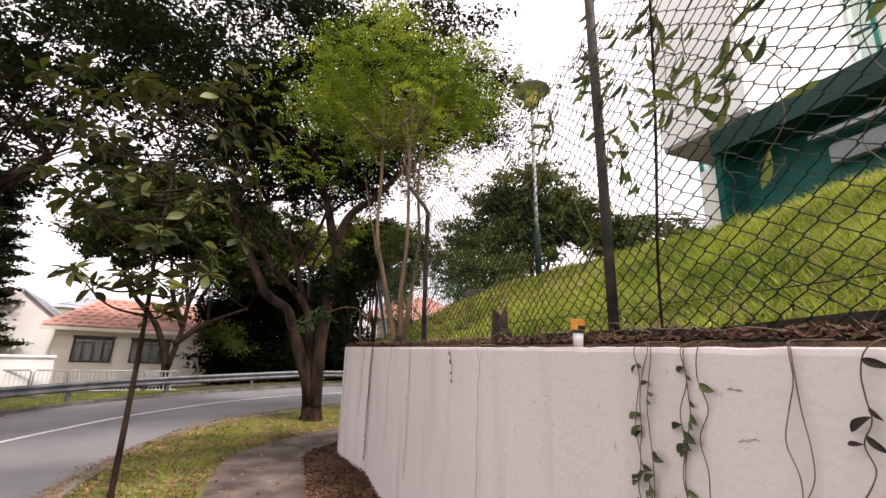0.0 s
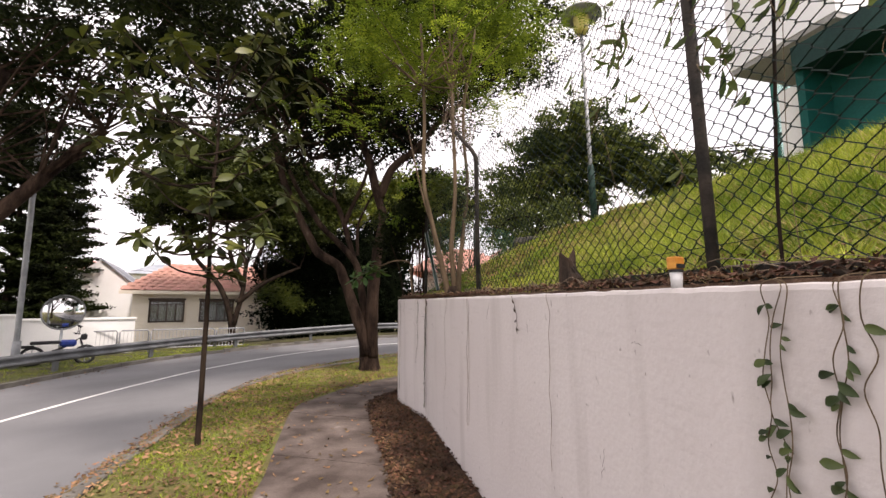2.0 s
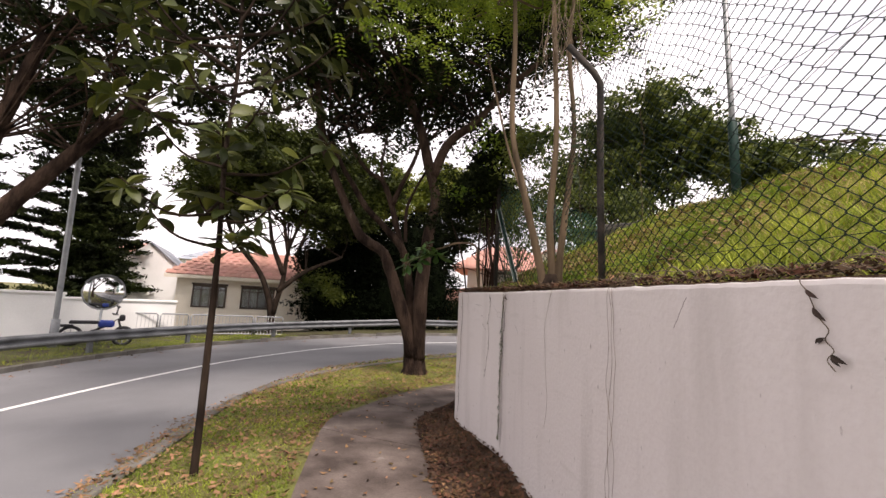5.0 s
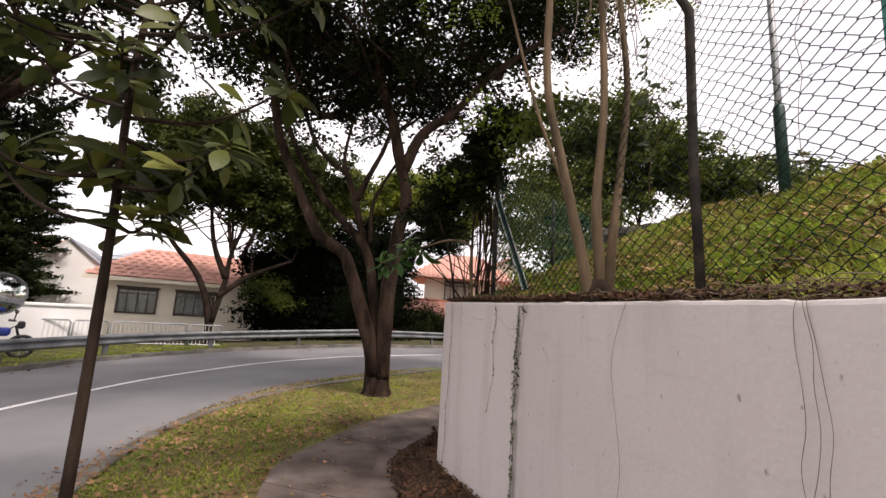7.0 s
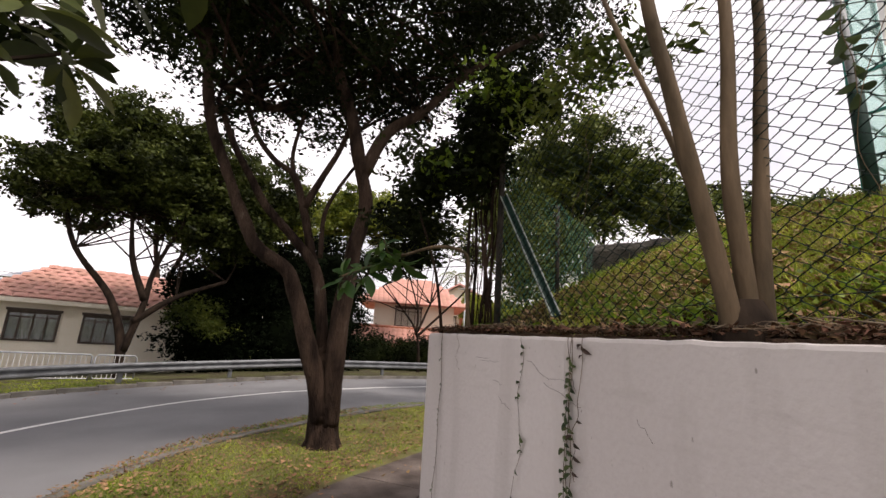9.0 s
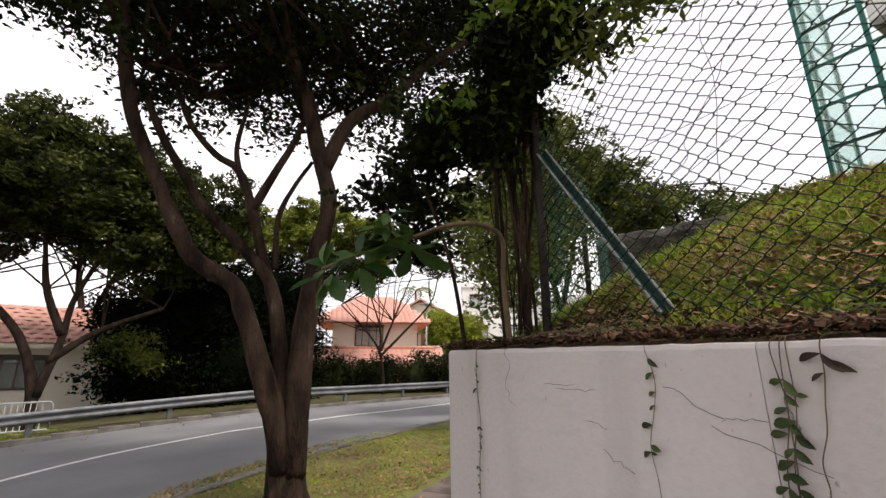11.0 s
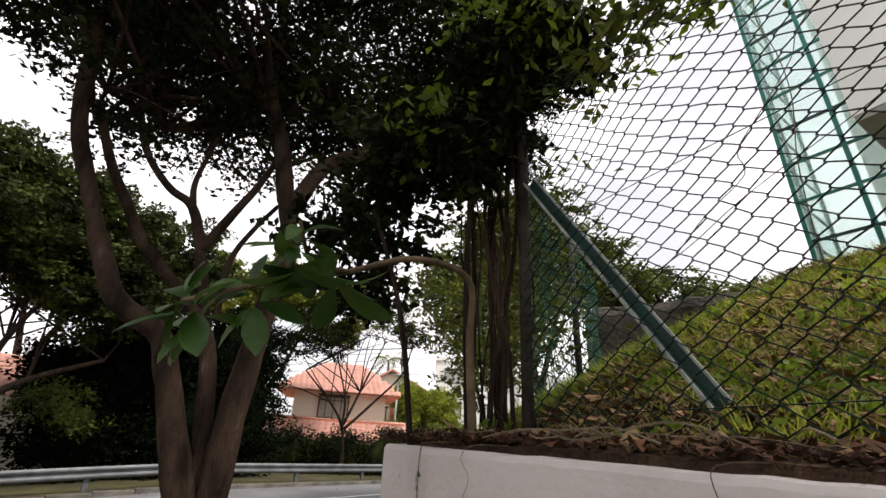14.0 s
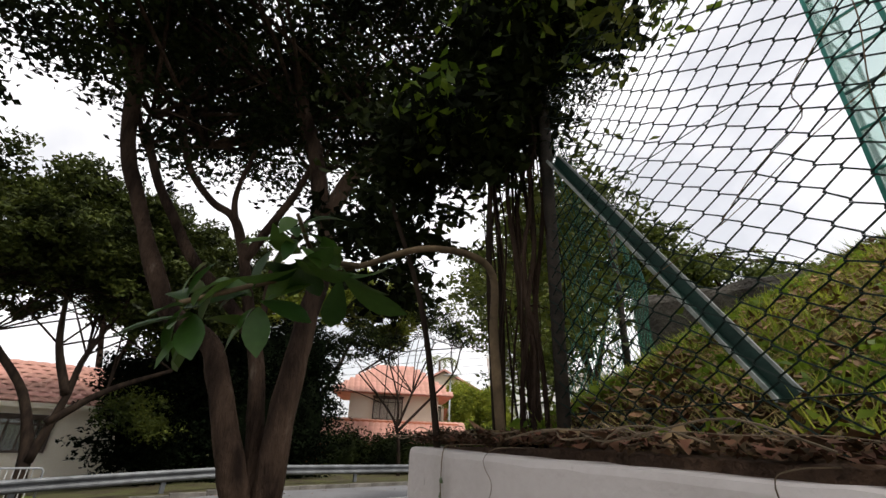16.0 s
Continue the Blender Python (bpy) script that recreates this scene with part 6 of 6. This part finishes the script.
def cracks():
    """Shallow dark cracks in the render, each a thin raised-edge line cut proud of the paint."""
    rng = random.Random(12)
    for y, z, dy, dz in ((6.55, 1.33, -0.28, -0.1), (6.95, 1.2, -0.12, -0.06), (5.9, 1.25, -0.1, -0.09), (0.5, 1.42, 0.05, 0.0), (0.48, 1.3, 0.06, -0.01), (1.75, 0.8, 0.03, -0.12), (2.6, 1.36, 0.0, -0.07), (6.68, 1.45, -0.16, -0.1), (6.52, 1.35, -0.12, 0.01), (7.0, 1.3, -0.09, -0.02), (7.15, 1.42, -0.2, 0.0), (7.2, 1.44, -0.14, 0.0), (6.35, 1.42, -0.05, -0.12), (3.38, 1.5, 0.1, -0.13), (1.5, 1.32, -0.06, -0.005)):
        pts = [on_wall(y + dy * u + rng.uniform(-0.01, 0.01), z + dz * u + rng.uniform(-0.008, 0.008), 0.0015) for u in np.linspace(0, 1, 8)]
        t = thing("crack", Shape().tube(pts, 0.0009, 4), M_BROWNFRAME, "hairline crack in the white render", "crack", "cracks in the wall")


cracks()


def fence_vines():
    """Creepers on the fence: stems and leaves."""
    rng = random.Random(44)
    t = holder("fence_creeper", (fence_at(1.0), 1.0, 1.6), "creeper with pointed leaves hanging in the top of the fence", "vine")
    inv = Matrix.Translation((-fence_at(1.0), -1.0, -1.6))
    for k in range(46):
        y = rng.uniform(-1.2, 2.3)
        z = rng.uniform(2.6, 3.7)
        pts = [(fence_at(y) - 0.01, y, z)]
        for i in range(7):
            y += rng.uniform(-0.12, 0.12)
            z += rng.uniform(-0.16, 0.06)
            pts.append((fence_at(y) + rng.uniform(-0.03, 0.03), y, z))
        part("stem", Shape().tube(spline(pts, 4), 0.0025, 4), M_VINE, t)
        for p in spline(pts, 2):
            if rng.random() < (0.6 if k % 2 else 0.25):
                a = rng.uniform(0, 6.28)
                d = Vector((0.3 * math.cos(a), math.sin(a), rng.uniform(-1, 0.2))).normalized()
                x = d.cross(Vector((1, 0.2, 0.1))).normalized()
                m = Matrix((x, d, x.cross(d))).transposed().to_4x4()
                part_fast("leaf", LV[0] if rng.random() < 0.5 else LV[1], t, Matrix.Translation(p) @ m @ Matrix.Scale(rng.uniform(0.7, 1.3), 4), inv)


M_CREEPLEAF = mat("creeper_leaf", (0.07, 0.1, 0.025), (0.13, 0.18, 0.04), rough=0.5, scale=6, fine=40, bump=0.1, per_object=0.5, trans=0.4)
LV = [broad_leaf("leaf", 0.11, 0.03, M_CREEPLEAF, 0.3, 0.2), broad_leaf("leaf", 0.085, 0.028, M_CREEPLEAF, 0.5, 0.4)]
fence_vines()


def hanging_vine():
    """One leafy strand that hangs free from the top of the fence."""
    rng = random.Random(21)
    base = Vector((fence_at(5.2) - 0.03, 5.2, 3.38))
    t = holder("hanging_vine", base, "single leafy strand hanging from the fence top", "vine")
    pts = [base + Vector((rng.uniform(-0.015, 0.015), rng.uniform(-0.02, 0.02), -0.13 * i)) for i in range(8)]
    line = spline(pts, 6)
    part("stem", Shape().tube(line, 0.0016, 4), M_VINE, t)
    for p in line:
        a = rng.uniform(0, 6.28)
        d = Vector((0.5 * math.cos(a), math.sin(a), rng.uniform(-0.8, 0.1))).normalized()
        x = d.cross(Vector((1, 0.2, 0.1))).normalized()
        m = Matrix((x, d, x.cross(d))).transposed().to_4x4()
        part_fast("leaf", rng.choice(VL), t, Matrix.Translation(p) @ m @ Matrix.Scale(rng.uniform(0.9, 1.5), 4), Matrix.Translation(-base))


hanging_vine()

thin = Shape()
_r = random.Random(5)
for y0, z0, y1, z1 in ((1.02, 1.62, 1.0, 3.5), (0.35, 1.6, 0.2, 2.6), (2.0, 1.7, 2.3, 3.2), (5.3, 1.7, 5.0, 3.2), (4.3, 1.9, 4.2, 3.3), (0.8, 1.65, 0.7, 2.3), (6.9, 2.2, 6.3, 2.95), (3.2, 2.4, 1.2, 3.0), (6.6, 1.8, 6.5, 3.3), (5.9, 1.8, 6.1, 3.2), (7.2, 2.1, 5.2, 3.0)):
    pts = [(fence_at(y0 + (y1 - y0) * u) - 0.015 + _r.uniform(-0.02, 0.02), y0 + (y1 - y0) * u + _r.uniform(-0.05, 0.05), z0 + (z1 - z0) * u) for u in np.linspace(0, 1, 9)]
    thin.tube(spline(pts, 4), 0.0015, 5)
thing("fence_stems", thin, M_VINE, "bare creeper stems woven through the chain link", "vine", kind="stuff")


stake = Shape().tube(spline([(0.655, 1.12, 1.55), (0.645, 1.1, 1.9), (0.66, 1.06, 2.5), (0.655, 1.02, 3.0), (0.65, 0.97, 3.9)], 6), 0.0065, 7)
thing("climbing_stem", stake, M_BARKDARK, "straight woody climber stem standing against the fence", "vine", smooth=True)


def vine_column():
    """The mass of climber that smothers the end post."""
    t = holder("climber", (-0.35, 7.72, 1.62), "heavy dark climber smothering the last fence post", "vine")
    rng = random.Random(6)
    st = Shape()
    for k in range(24):
        x, y = -0.27 - rng.uniform(0, 0.17), 7.74 + rng.uniform(-0.06, 0.2)
        pts = [(x, y, 1.58)]
        z = 1.58
        while z < rng.uniform(2.7, 3.5):
            z += rng.uniform(0.15, 0.3)
            x += rng.uniform(-0.035, 0.035)
            y += rng.uniform(-0.03, 0.03)
            pts.append((x, y, z))
        st.tube(spline(pts, 3), rng.choice((0.002, 0.003, 0.005, 0.011)), 5)
    part("stemwork", st, M_BARK, t, kind="stuff")
    for p in ([(-0.5, 7.75, 1.55), (-0.53, 7.76, 2.4), (-0.48, 7.8, 3.2)], [(-0.42, 7.9, 1.55), (-0.4, 7.95, 2.5), (-0.5, 7.9, 3.3)], [(-0.62, 7.95, 1.2), (-0.75, 7.98, 2.1), (-0.95, 8.0, 2.7)]):
        limb("stem", p, 0.017, 0.01, t, M_BARKDARK, 8)
    blobs = [((-0.42, 7.7, 3.5), (0.34, 0.3, 0.42)), ((-0.15, 7.55, 3.75), (0.36, 0.34, 0.3)), ((-0.55, 7.75, 3.1), (0.24, 0.28, 0.36)), ((-0.85, 7.9, 2.95), (0.22, 0.3, 0.16))]
    crown(t, blobs + [((-0.36, 7.75, 3.15), (0.2, 0.2, 0.3))], 8500, 0.07, 0.042, M_LEAFDARKSHADE, 95, 0.055, 6, 0.1, "foliage")
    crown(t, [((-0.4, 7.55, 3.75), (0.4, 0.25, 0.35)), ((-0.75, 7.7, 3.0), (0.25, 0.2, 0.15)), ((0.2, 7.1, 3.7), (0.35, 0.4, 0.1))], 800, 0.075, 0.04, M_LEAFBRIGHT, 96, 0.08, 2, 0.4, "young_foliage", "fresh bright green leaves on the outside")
    crown(t, [((-0.75, 8.3, 2.6), (0.3, 0.3, 0.7)), ((-0.95, 8.6, 3.0), (0.5, 0.5, 0.6)), ((-0.6, 8.4, 3.4), (0.5, 0.5, 0.5))], 4500, 0.075, 0.04, M_LEAFDARKSHADE, 97, 0.1, 12, 0.1, "hanging_foliage")
    crown(t, [((0.0, 8.2, 2.9), (0.3, 0.3, 0.5)), ((0.15, 8.3, 2.3), (0.25, 0.25, 0.5))], 1600, 0.07, 0.03, M_LEAFMID, 98, 0.12, 3, 0.1, "side_foliage")
    # sprays over the fence top
    sp = []
    for y in np.linspace(7.3, 6.0, 12):
        sp.append(((fence_at(y) - 0.02, y, 3.35 + 0.15 * math.sin(y * 5)), (0.1, 0.12, 0.12)))
    tagged(crown(t, sp, 700, 0.085, 0.036, M_LEAFMID, 99, 0.09, 1, 0.1, "spray"), kind="stuff")



vine_column()


# ---- litter, stems and grass ----
def fallen(name, places, length, width, material, label, seed):
    rng = np.random.default_rng(seed)
    p = np.array(places)
    n = len(p)
    a = rng.uniform(0, 6.283, n)
    d = np.stack([np.cos(a), np.sin(a), rng.normal(0, 0.2, n)], axis=1)
    s = np.stack([-np.sin(a), np.cos(a), rng.normal(0, 0.35, n)], axis=1)
    L = (length * rng.uniform(0.5, 1.3, n))[:, None]
    W = (width * rng.uniform(0.6, 1.3, n))[:, None] * 0.5
    up = np.array([0, 0, 1.0]) * (rng.uniform(0.002, 0.02, n))[:, None]
    v = np.stack([p - d * L * 0.5 + up, p + s * W + up * 0.2, p + d * L * 0.5 + up, p - s * W + up * 0.2], axis=1).reshape(-1, 3)
    tagged(new(name, quads_mesh(name, v, material)), label, "leaf litter", kind="stuff")


_g = random.Random(77)


def kerb_x(y):
    return min((p.x for p in KERB if abs(p.y - y) < 0.9), default=-3.0)


def path_span(y):
    l = [p for p in _L if abs(p.y - y) < 0.35]
    r = [p for p in _R if abs(p.y - y) < 0.35]
    return (min(p.x for p in l), max(p.x for p in r)) if l and r else (-9, -9)


spots = []
while len(spots) < 14000:
    y = _g.uniform(-2, 14.5)
    x = _g.uniform(kerb_x(y) - 0.25, min(wall_x(y) - 0.02, 0.6) if y < 8 else y - 9.5)
    a, b = path_span(y)
    inside = a < x < b
    if inside and _g.random() > 0.05:
        continue
    near_edge = min(abs(x - a), abs(x - kerb_x(y)))
    if not inside and x < a and _g.random() > 0.42 + 0.58 * math.exp(-near_edge * 3):
        continue
    z = (0.032 if inside else 0.02) + verge_z(x, y) * (0.3 if inside else 1)
    if x < kerb_x(y):
        z = road_z(x) + 0.01
    spots.append((x, y, z))
fallen("fallen_leaves", spots, 0.06, 0.03, M_DEADLEAF, "dry brown and yellow leaves scattered on grass and path", 3)
spots = []
while len(spots) < 9500:
    y = _g.uniform(-1, 7.8)
    a, b = path_span(y)
    x = _g.uniform(b - 0.05, wall_x(y))
    spots.append((x, y, 0.02 + verge_z(x, y) + 0.1 * (x - b) / (wall_x(y) - b) + _g.uniform(0, 0.025)))
fallen("leaf_litter", spots, 0.05, 0.024, M_ROTLEAF, "deep brown leaf litter along the foot of the wall", 4)
spots = []
while len(spots) < 10500:
    y = _g.uniform(-1.5, 8.3) if _g.random() < 0.6 else _g.uniform(5, 8.3)
    x = wall_x(y) + _g.uniform(0.06, 0.7)
    spots.append((x, y, max(bank_z(x, y), wall_top(y)) + _g.uniform(0.005, 0.04)))
fallen("wall_top_litter", spots, 0.04, 0.02, M_ROTLEAF, "rotting leaves and soil on the wall top", 5)
spots = []
while len(spots) < 240:
    y = _g.uniform(4.5, 8.2)
    x = wall_x(y) + _g.uniform(0.15, 0.9)
    spots.append((x, y, max(bank_z(x, y), wall_top(y)) + _g.uniform(0.02, 0.05)))
fallen("curled_leaves", spots, 0.12, 0.06, M_DEADLEAF, "large curled dead leaves at the foot of the fence", 9)
spots = []
while len(spots) < 9000:
    y = _g.uniform(4.5, 9.5)
    x = wall_x(y) + _g.uniform(0.5, 3.0)
    spots.append((x, y, bank_z(x, y) + _g.uniform(0.02, 0.06)))
fallen("bank_litter", spots, 0.06, 0.028, M_DEADLEAF, "brown leaves caught in the grass of the bank", 6)
spots = []
while len(spots) < 1000:
    p = _g.choice(KERB[20:80])
    x, y = p.x - 0.07 - abs(_g.gauss(0, 0.16)), p.y + _g.uniform(-0.5, 0.5)
    if x < kerb_x(y) - 0.05:
        spots.append((x, y, road_z(x) + 0.014))
fallen("kerb_leaves", spots, 0.06, 0.03, M_DEADLEAF, "brown leaves gathered in the gutter at the kerb", 8)
spots = []
while len(spots) < 500:
    p = _g.choice(FAR)
    x, y = p.x + _g.uniform(-0.2, 0.9), p.y + _g.uniform(-1.5, 1.5)
    spots.append((x, y, road_z(x) + 0.012))
fallen("gutter_leaves", spots, 0.08, 0.04, M_DEADLEAF, "brown leaves along the far gutter", 7)

sticks = Shape()
for _ in range(150):
    y = _g.uniform(-1.6, 8.0)
    x = wall_x(y) + _g.uniform(0.03, 0.4)
    a = 1.7 + _g.uniform(-0.5, 0.5) + (3.14 if _g.random() < 0.5 else 0)
    L = _g.uniform(0.12, 0.6)
    z = max(wall_top(y), bank_z(x, y)) + 0.012
    pts = []
    for u in np.linspace(0, 1, 5):
        px = x + math.cos(a) * L * u + _g.uniform(-0.02, 0.02)
        py = y + math.sin(a) * L * u
        px = max(px, wall_x(py) - 0.015)
        pts.append((px, py, z + _g.uniform(0, 0.035) + 0.04 * math.sin(3.14 * u) * _g.random()))
    sticks.tube(spline(pts, 3), _g.uniform(0.001, 0.0026), 4)
thing("dry_stems", sticks, M_DRYSTEM, "tangle of dry stems lying along the wall top", "dry stems", kind="stuff")


def blades(name, places, h, w, material, label, seed, lean=0.5, z_up=0.8):
    rng = np.random.default_rng(seed)
    p = np.array(places)
    n = len(p)
    a = rng.uniform(0, 6.283, n)
    s = np.stack([np.cos(a), np.sin(a), np.zeros(n)], axis=1) * (w * rng.uniform(0.6, 1.3, n))[:, None] * 0.5
    b = rng.uniform(0, 6.283, n)
    H = (h * rng.uniform(0.45, 1.3, n))[:, None]
    tip = p + np.stack([np.cos(b) * lean, np.sin(b) * lean, np.full(n, z_up)], axis=1) * H
    v = np.stack([p - s, p + s, tip], axis=1).reshape(-1, 3)
    tagged(new(name, quads_mesh(name, v, material, 3)), label, "grass", kind="stuff")


def bank_places(n, seed, keep):
    r = random.Random(seed)
    out = []
    while len(out) < n:
        y = r.uniform(-3, 10.2)
        s = r.uniform(0.4, 3.6)
        if y > 8.15 + s:
            continue
        x = wall_x(y) + s
        c = noise.noise(Vector((x * 0.9, y * 0.9, 0))) + 0.5 * noise.noise(Vector((x * 3, y * 3, 5)))
        if keep(c, y, s, r):
            out.append((x, y, bank_z(x, y) - 0.005))
    return out


blades("bank_grass", bank_places(125000, 1, lambda c, y, s, r: r.random() < (1.0 if y < 3.5 else 0.75 + c) * min(1, (s - 0.3) * 2)), 0.095, 0.012, M_BLADE, "rough green grass covering the bank", 1, 0.75, 0.7)
def tuft_places(n, seed, per, spread, keep):
    r = random.Random(seed)
    out = []
    for x, y, z in bank_places(n // per, seed, keep):
        for _ in range(per):
            u, v = x + r.gauss(0, spread), y + r.gauss(0, spread)
            out.append((u, v, bank_z(u, v) - 0.005))
    return out


blades("bank_tufts", tuft_places(30000, 12, 14, 0.03, lambda c, y, s, r: y < 5 or r.random() < 0.5), 0.15, 0.013, M_BLADE, "coarse grass tufts standing up on the bank", 12, 0.6, 0.8)
blades("bank_pale_tufts", tuft_places(16000, 13, 12, 0.035, lambda c, y, s, r: r.random() < 0.6 - c), 0.13, 0.012, M_BLADEDRY, "bleached straw tufts on the bank", 13, 0.85, 0.55)
blades("bank_dry_grass", bank_places(42000, 2, lambda c, y, s, r: r.random() < 0.38 - c), 0.09, 0.011, M_BLADEDRY, "straw-yellow dry grass patches on the bank", 2, 0.8, 0.55)


def verge_places(n, seed):
    r = random.Random(seed)
    out = []
    while len(out) < n:
        y = r.uniform(-1.5, 15.5)
        kx = kerb_x(y)
        x = r.uniform(kx + 0.02, 0.2 if y < 8 else y - 8)
        a, b = path_span(y)
        if a - 0.02 < x < b + 0.02 or (y < 8 and x > wall_x(y)):
            continue
        c = noise.noise(Vector((x * 0.8, y * 0.8, 9))) + 0.5 * noise.noise(Vector((x * 2.5, y * 2.5, 2)))
        if x > b and r.random() > 0.25:
            continue
        if r.random() < 0.62 + 0.9 * c:
            out.append((x, y, verge_z(x, y) - 0.004))
    return out


blades("verge_grass", verge_places(95000, 3), 0.05, 0.008, M_BLADE, "short patchy grass of the verge", 3, 0.7, 0.7)
blades("verge_dry_grass", verge_places(10000, 4), 0.045, 0.008, M_BLADEDRY, "dry yellowed grass of the verge", 4, 0.8, 0.5)
_f = []
while len(_f) < 26000:
    i = _g.randrange(12, 44)
    p, q = FAR[i].lerp(FAR[i + 1], _g.random()), None
    t = (FAR[i + 1] - FAR[i]).normalized()
    u = _g.uniform(0.15, 4.0)
    x, y = p.x - t.y * u, p.y + t.x * u
    _f.append((x, y, road_z(x) + 0.09 - 0.2 * (u / 7.5) ** 2))
blades("far_grass", _f, 0.07, 0.02, M_BLADE, "grass behind the guardrail", 5, 0.6, 0.8)
blades("bank_straw", bank_places(56000, 9, lambda c, y, s, r: y > 3.0 and r.random() < 0.75 + c), 0.13, 0.005, M_STRAW, "matted straw and dead stems on the shaded bank", 9, 0.9, 0.25)
_w = np.random.default_rng(17)
_p = []
while len(_p) < 4200:
    y, s = _w.uniform(4.8, 9.0), _w.uniform(0.3, 2.6)
    x = wall_x(y) + s
    if noise.noise(Vector((x * 2.2, y * 2.2, 1))) > 0.05 and y < 8 + s:
        _p.append((x, y, bank_z(x, y) + _w.uniform(0.02, 0.1)))
tagged(new("weeds", quads_mesh("weeds", leaf_cloud(_w, np.array(_p), 0.05, 0.026, -0.1), M_LEAFBRIGHT)), "small bright weeds growing through the litter on the bank", "weeds", kind="stuff")

# ---- the street lies lower than the wall's plan: seen from the walk's middle it is drawn out by a fifth ----
WALK_MIDDLE = Vector((-1.0, 1.5, 1.45))


def draw_out(k):
    return Matrix.Translation(WALK_MIDDLE) @ Matrix.Scale(k, 4) @ Matrix.Translation(-WALK_MIDDLE)


ON_WALL = {"wall_long", "wall_end", "wall_corner", "bank", "soil_strip", "fence", "edging", "clump_tree", "leaning_branch", "lamp_post", "teal_building", "glass_tower",
           "upper_block", "stone_parapet", "stump", "drink_carton", "climbing_stem", "fence_creeper", "hanging_vine", "fence_stems", "climber", "wall_top_litter", "bank_litter", "dry_stems",
           "bank_grass", "bank_dry_grass", "bank_straw", "bank_tufts", "bank_pale_tufts", "curled_leaves", "weeds", "crack"}
for ob in list(scene.objects):
    kind = ob.name.split(".")[0]
    if ob.parent is None and ob.type in {"MESH", "EMPTY"} and kind not in ON_WALL and not kind.startswith("wall_"):
        ob.matrix_basis = draw_out(1.34 if kind == "sapling" else 1.2) @ ob.matrix_basis
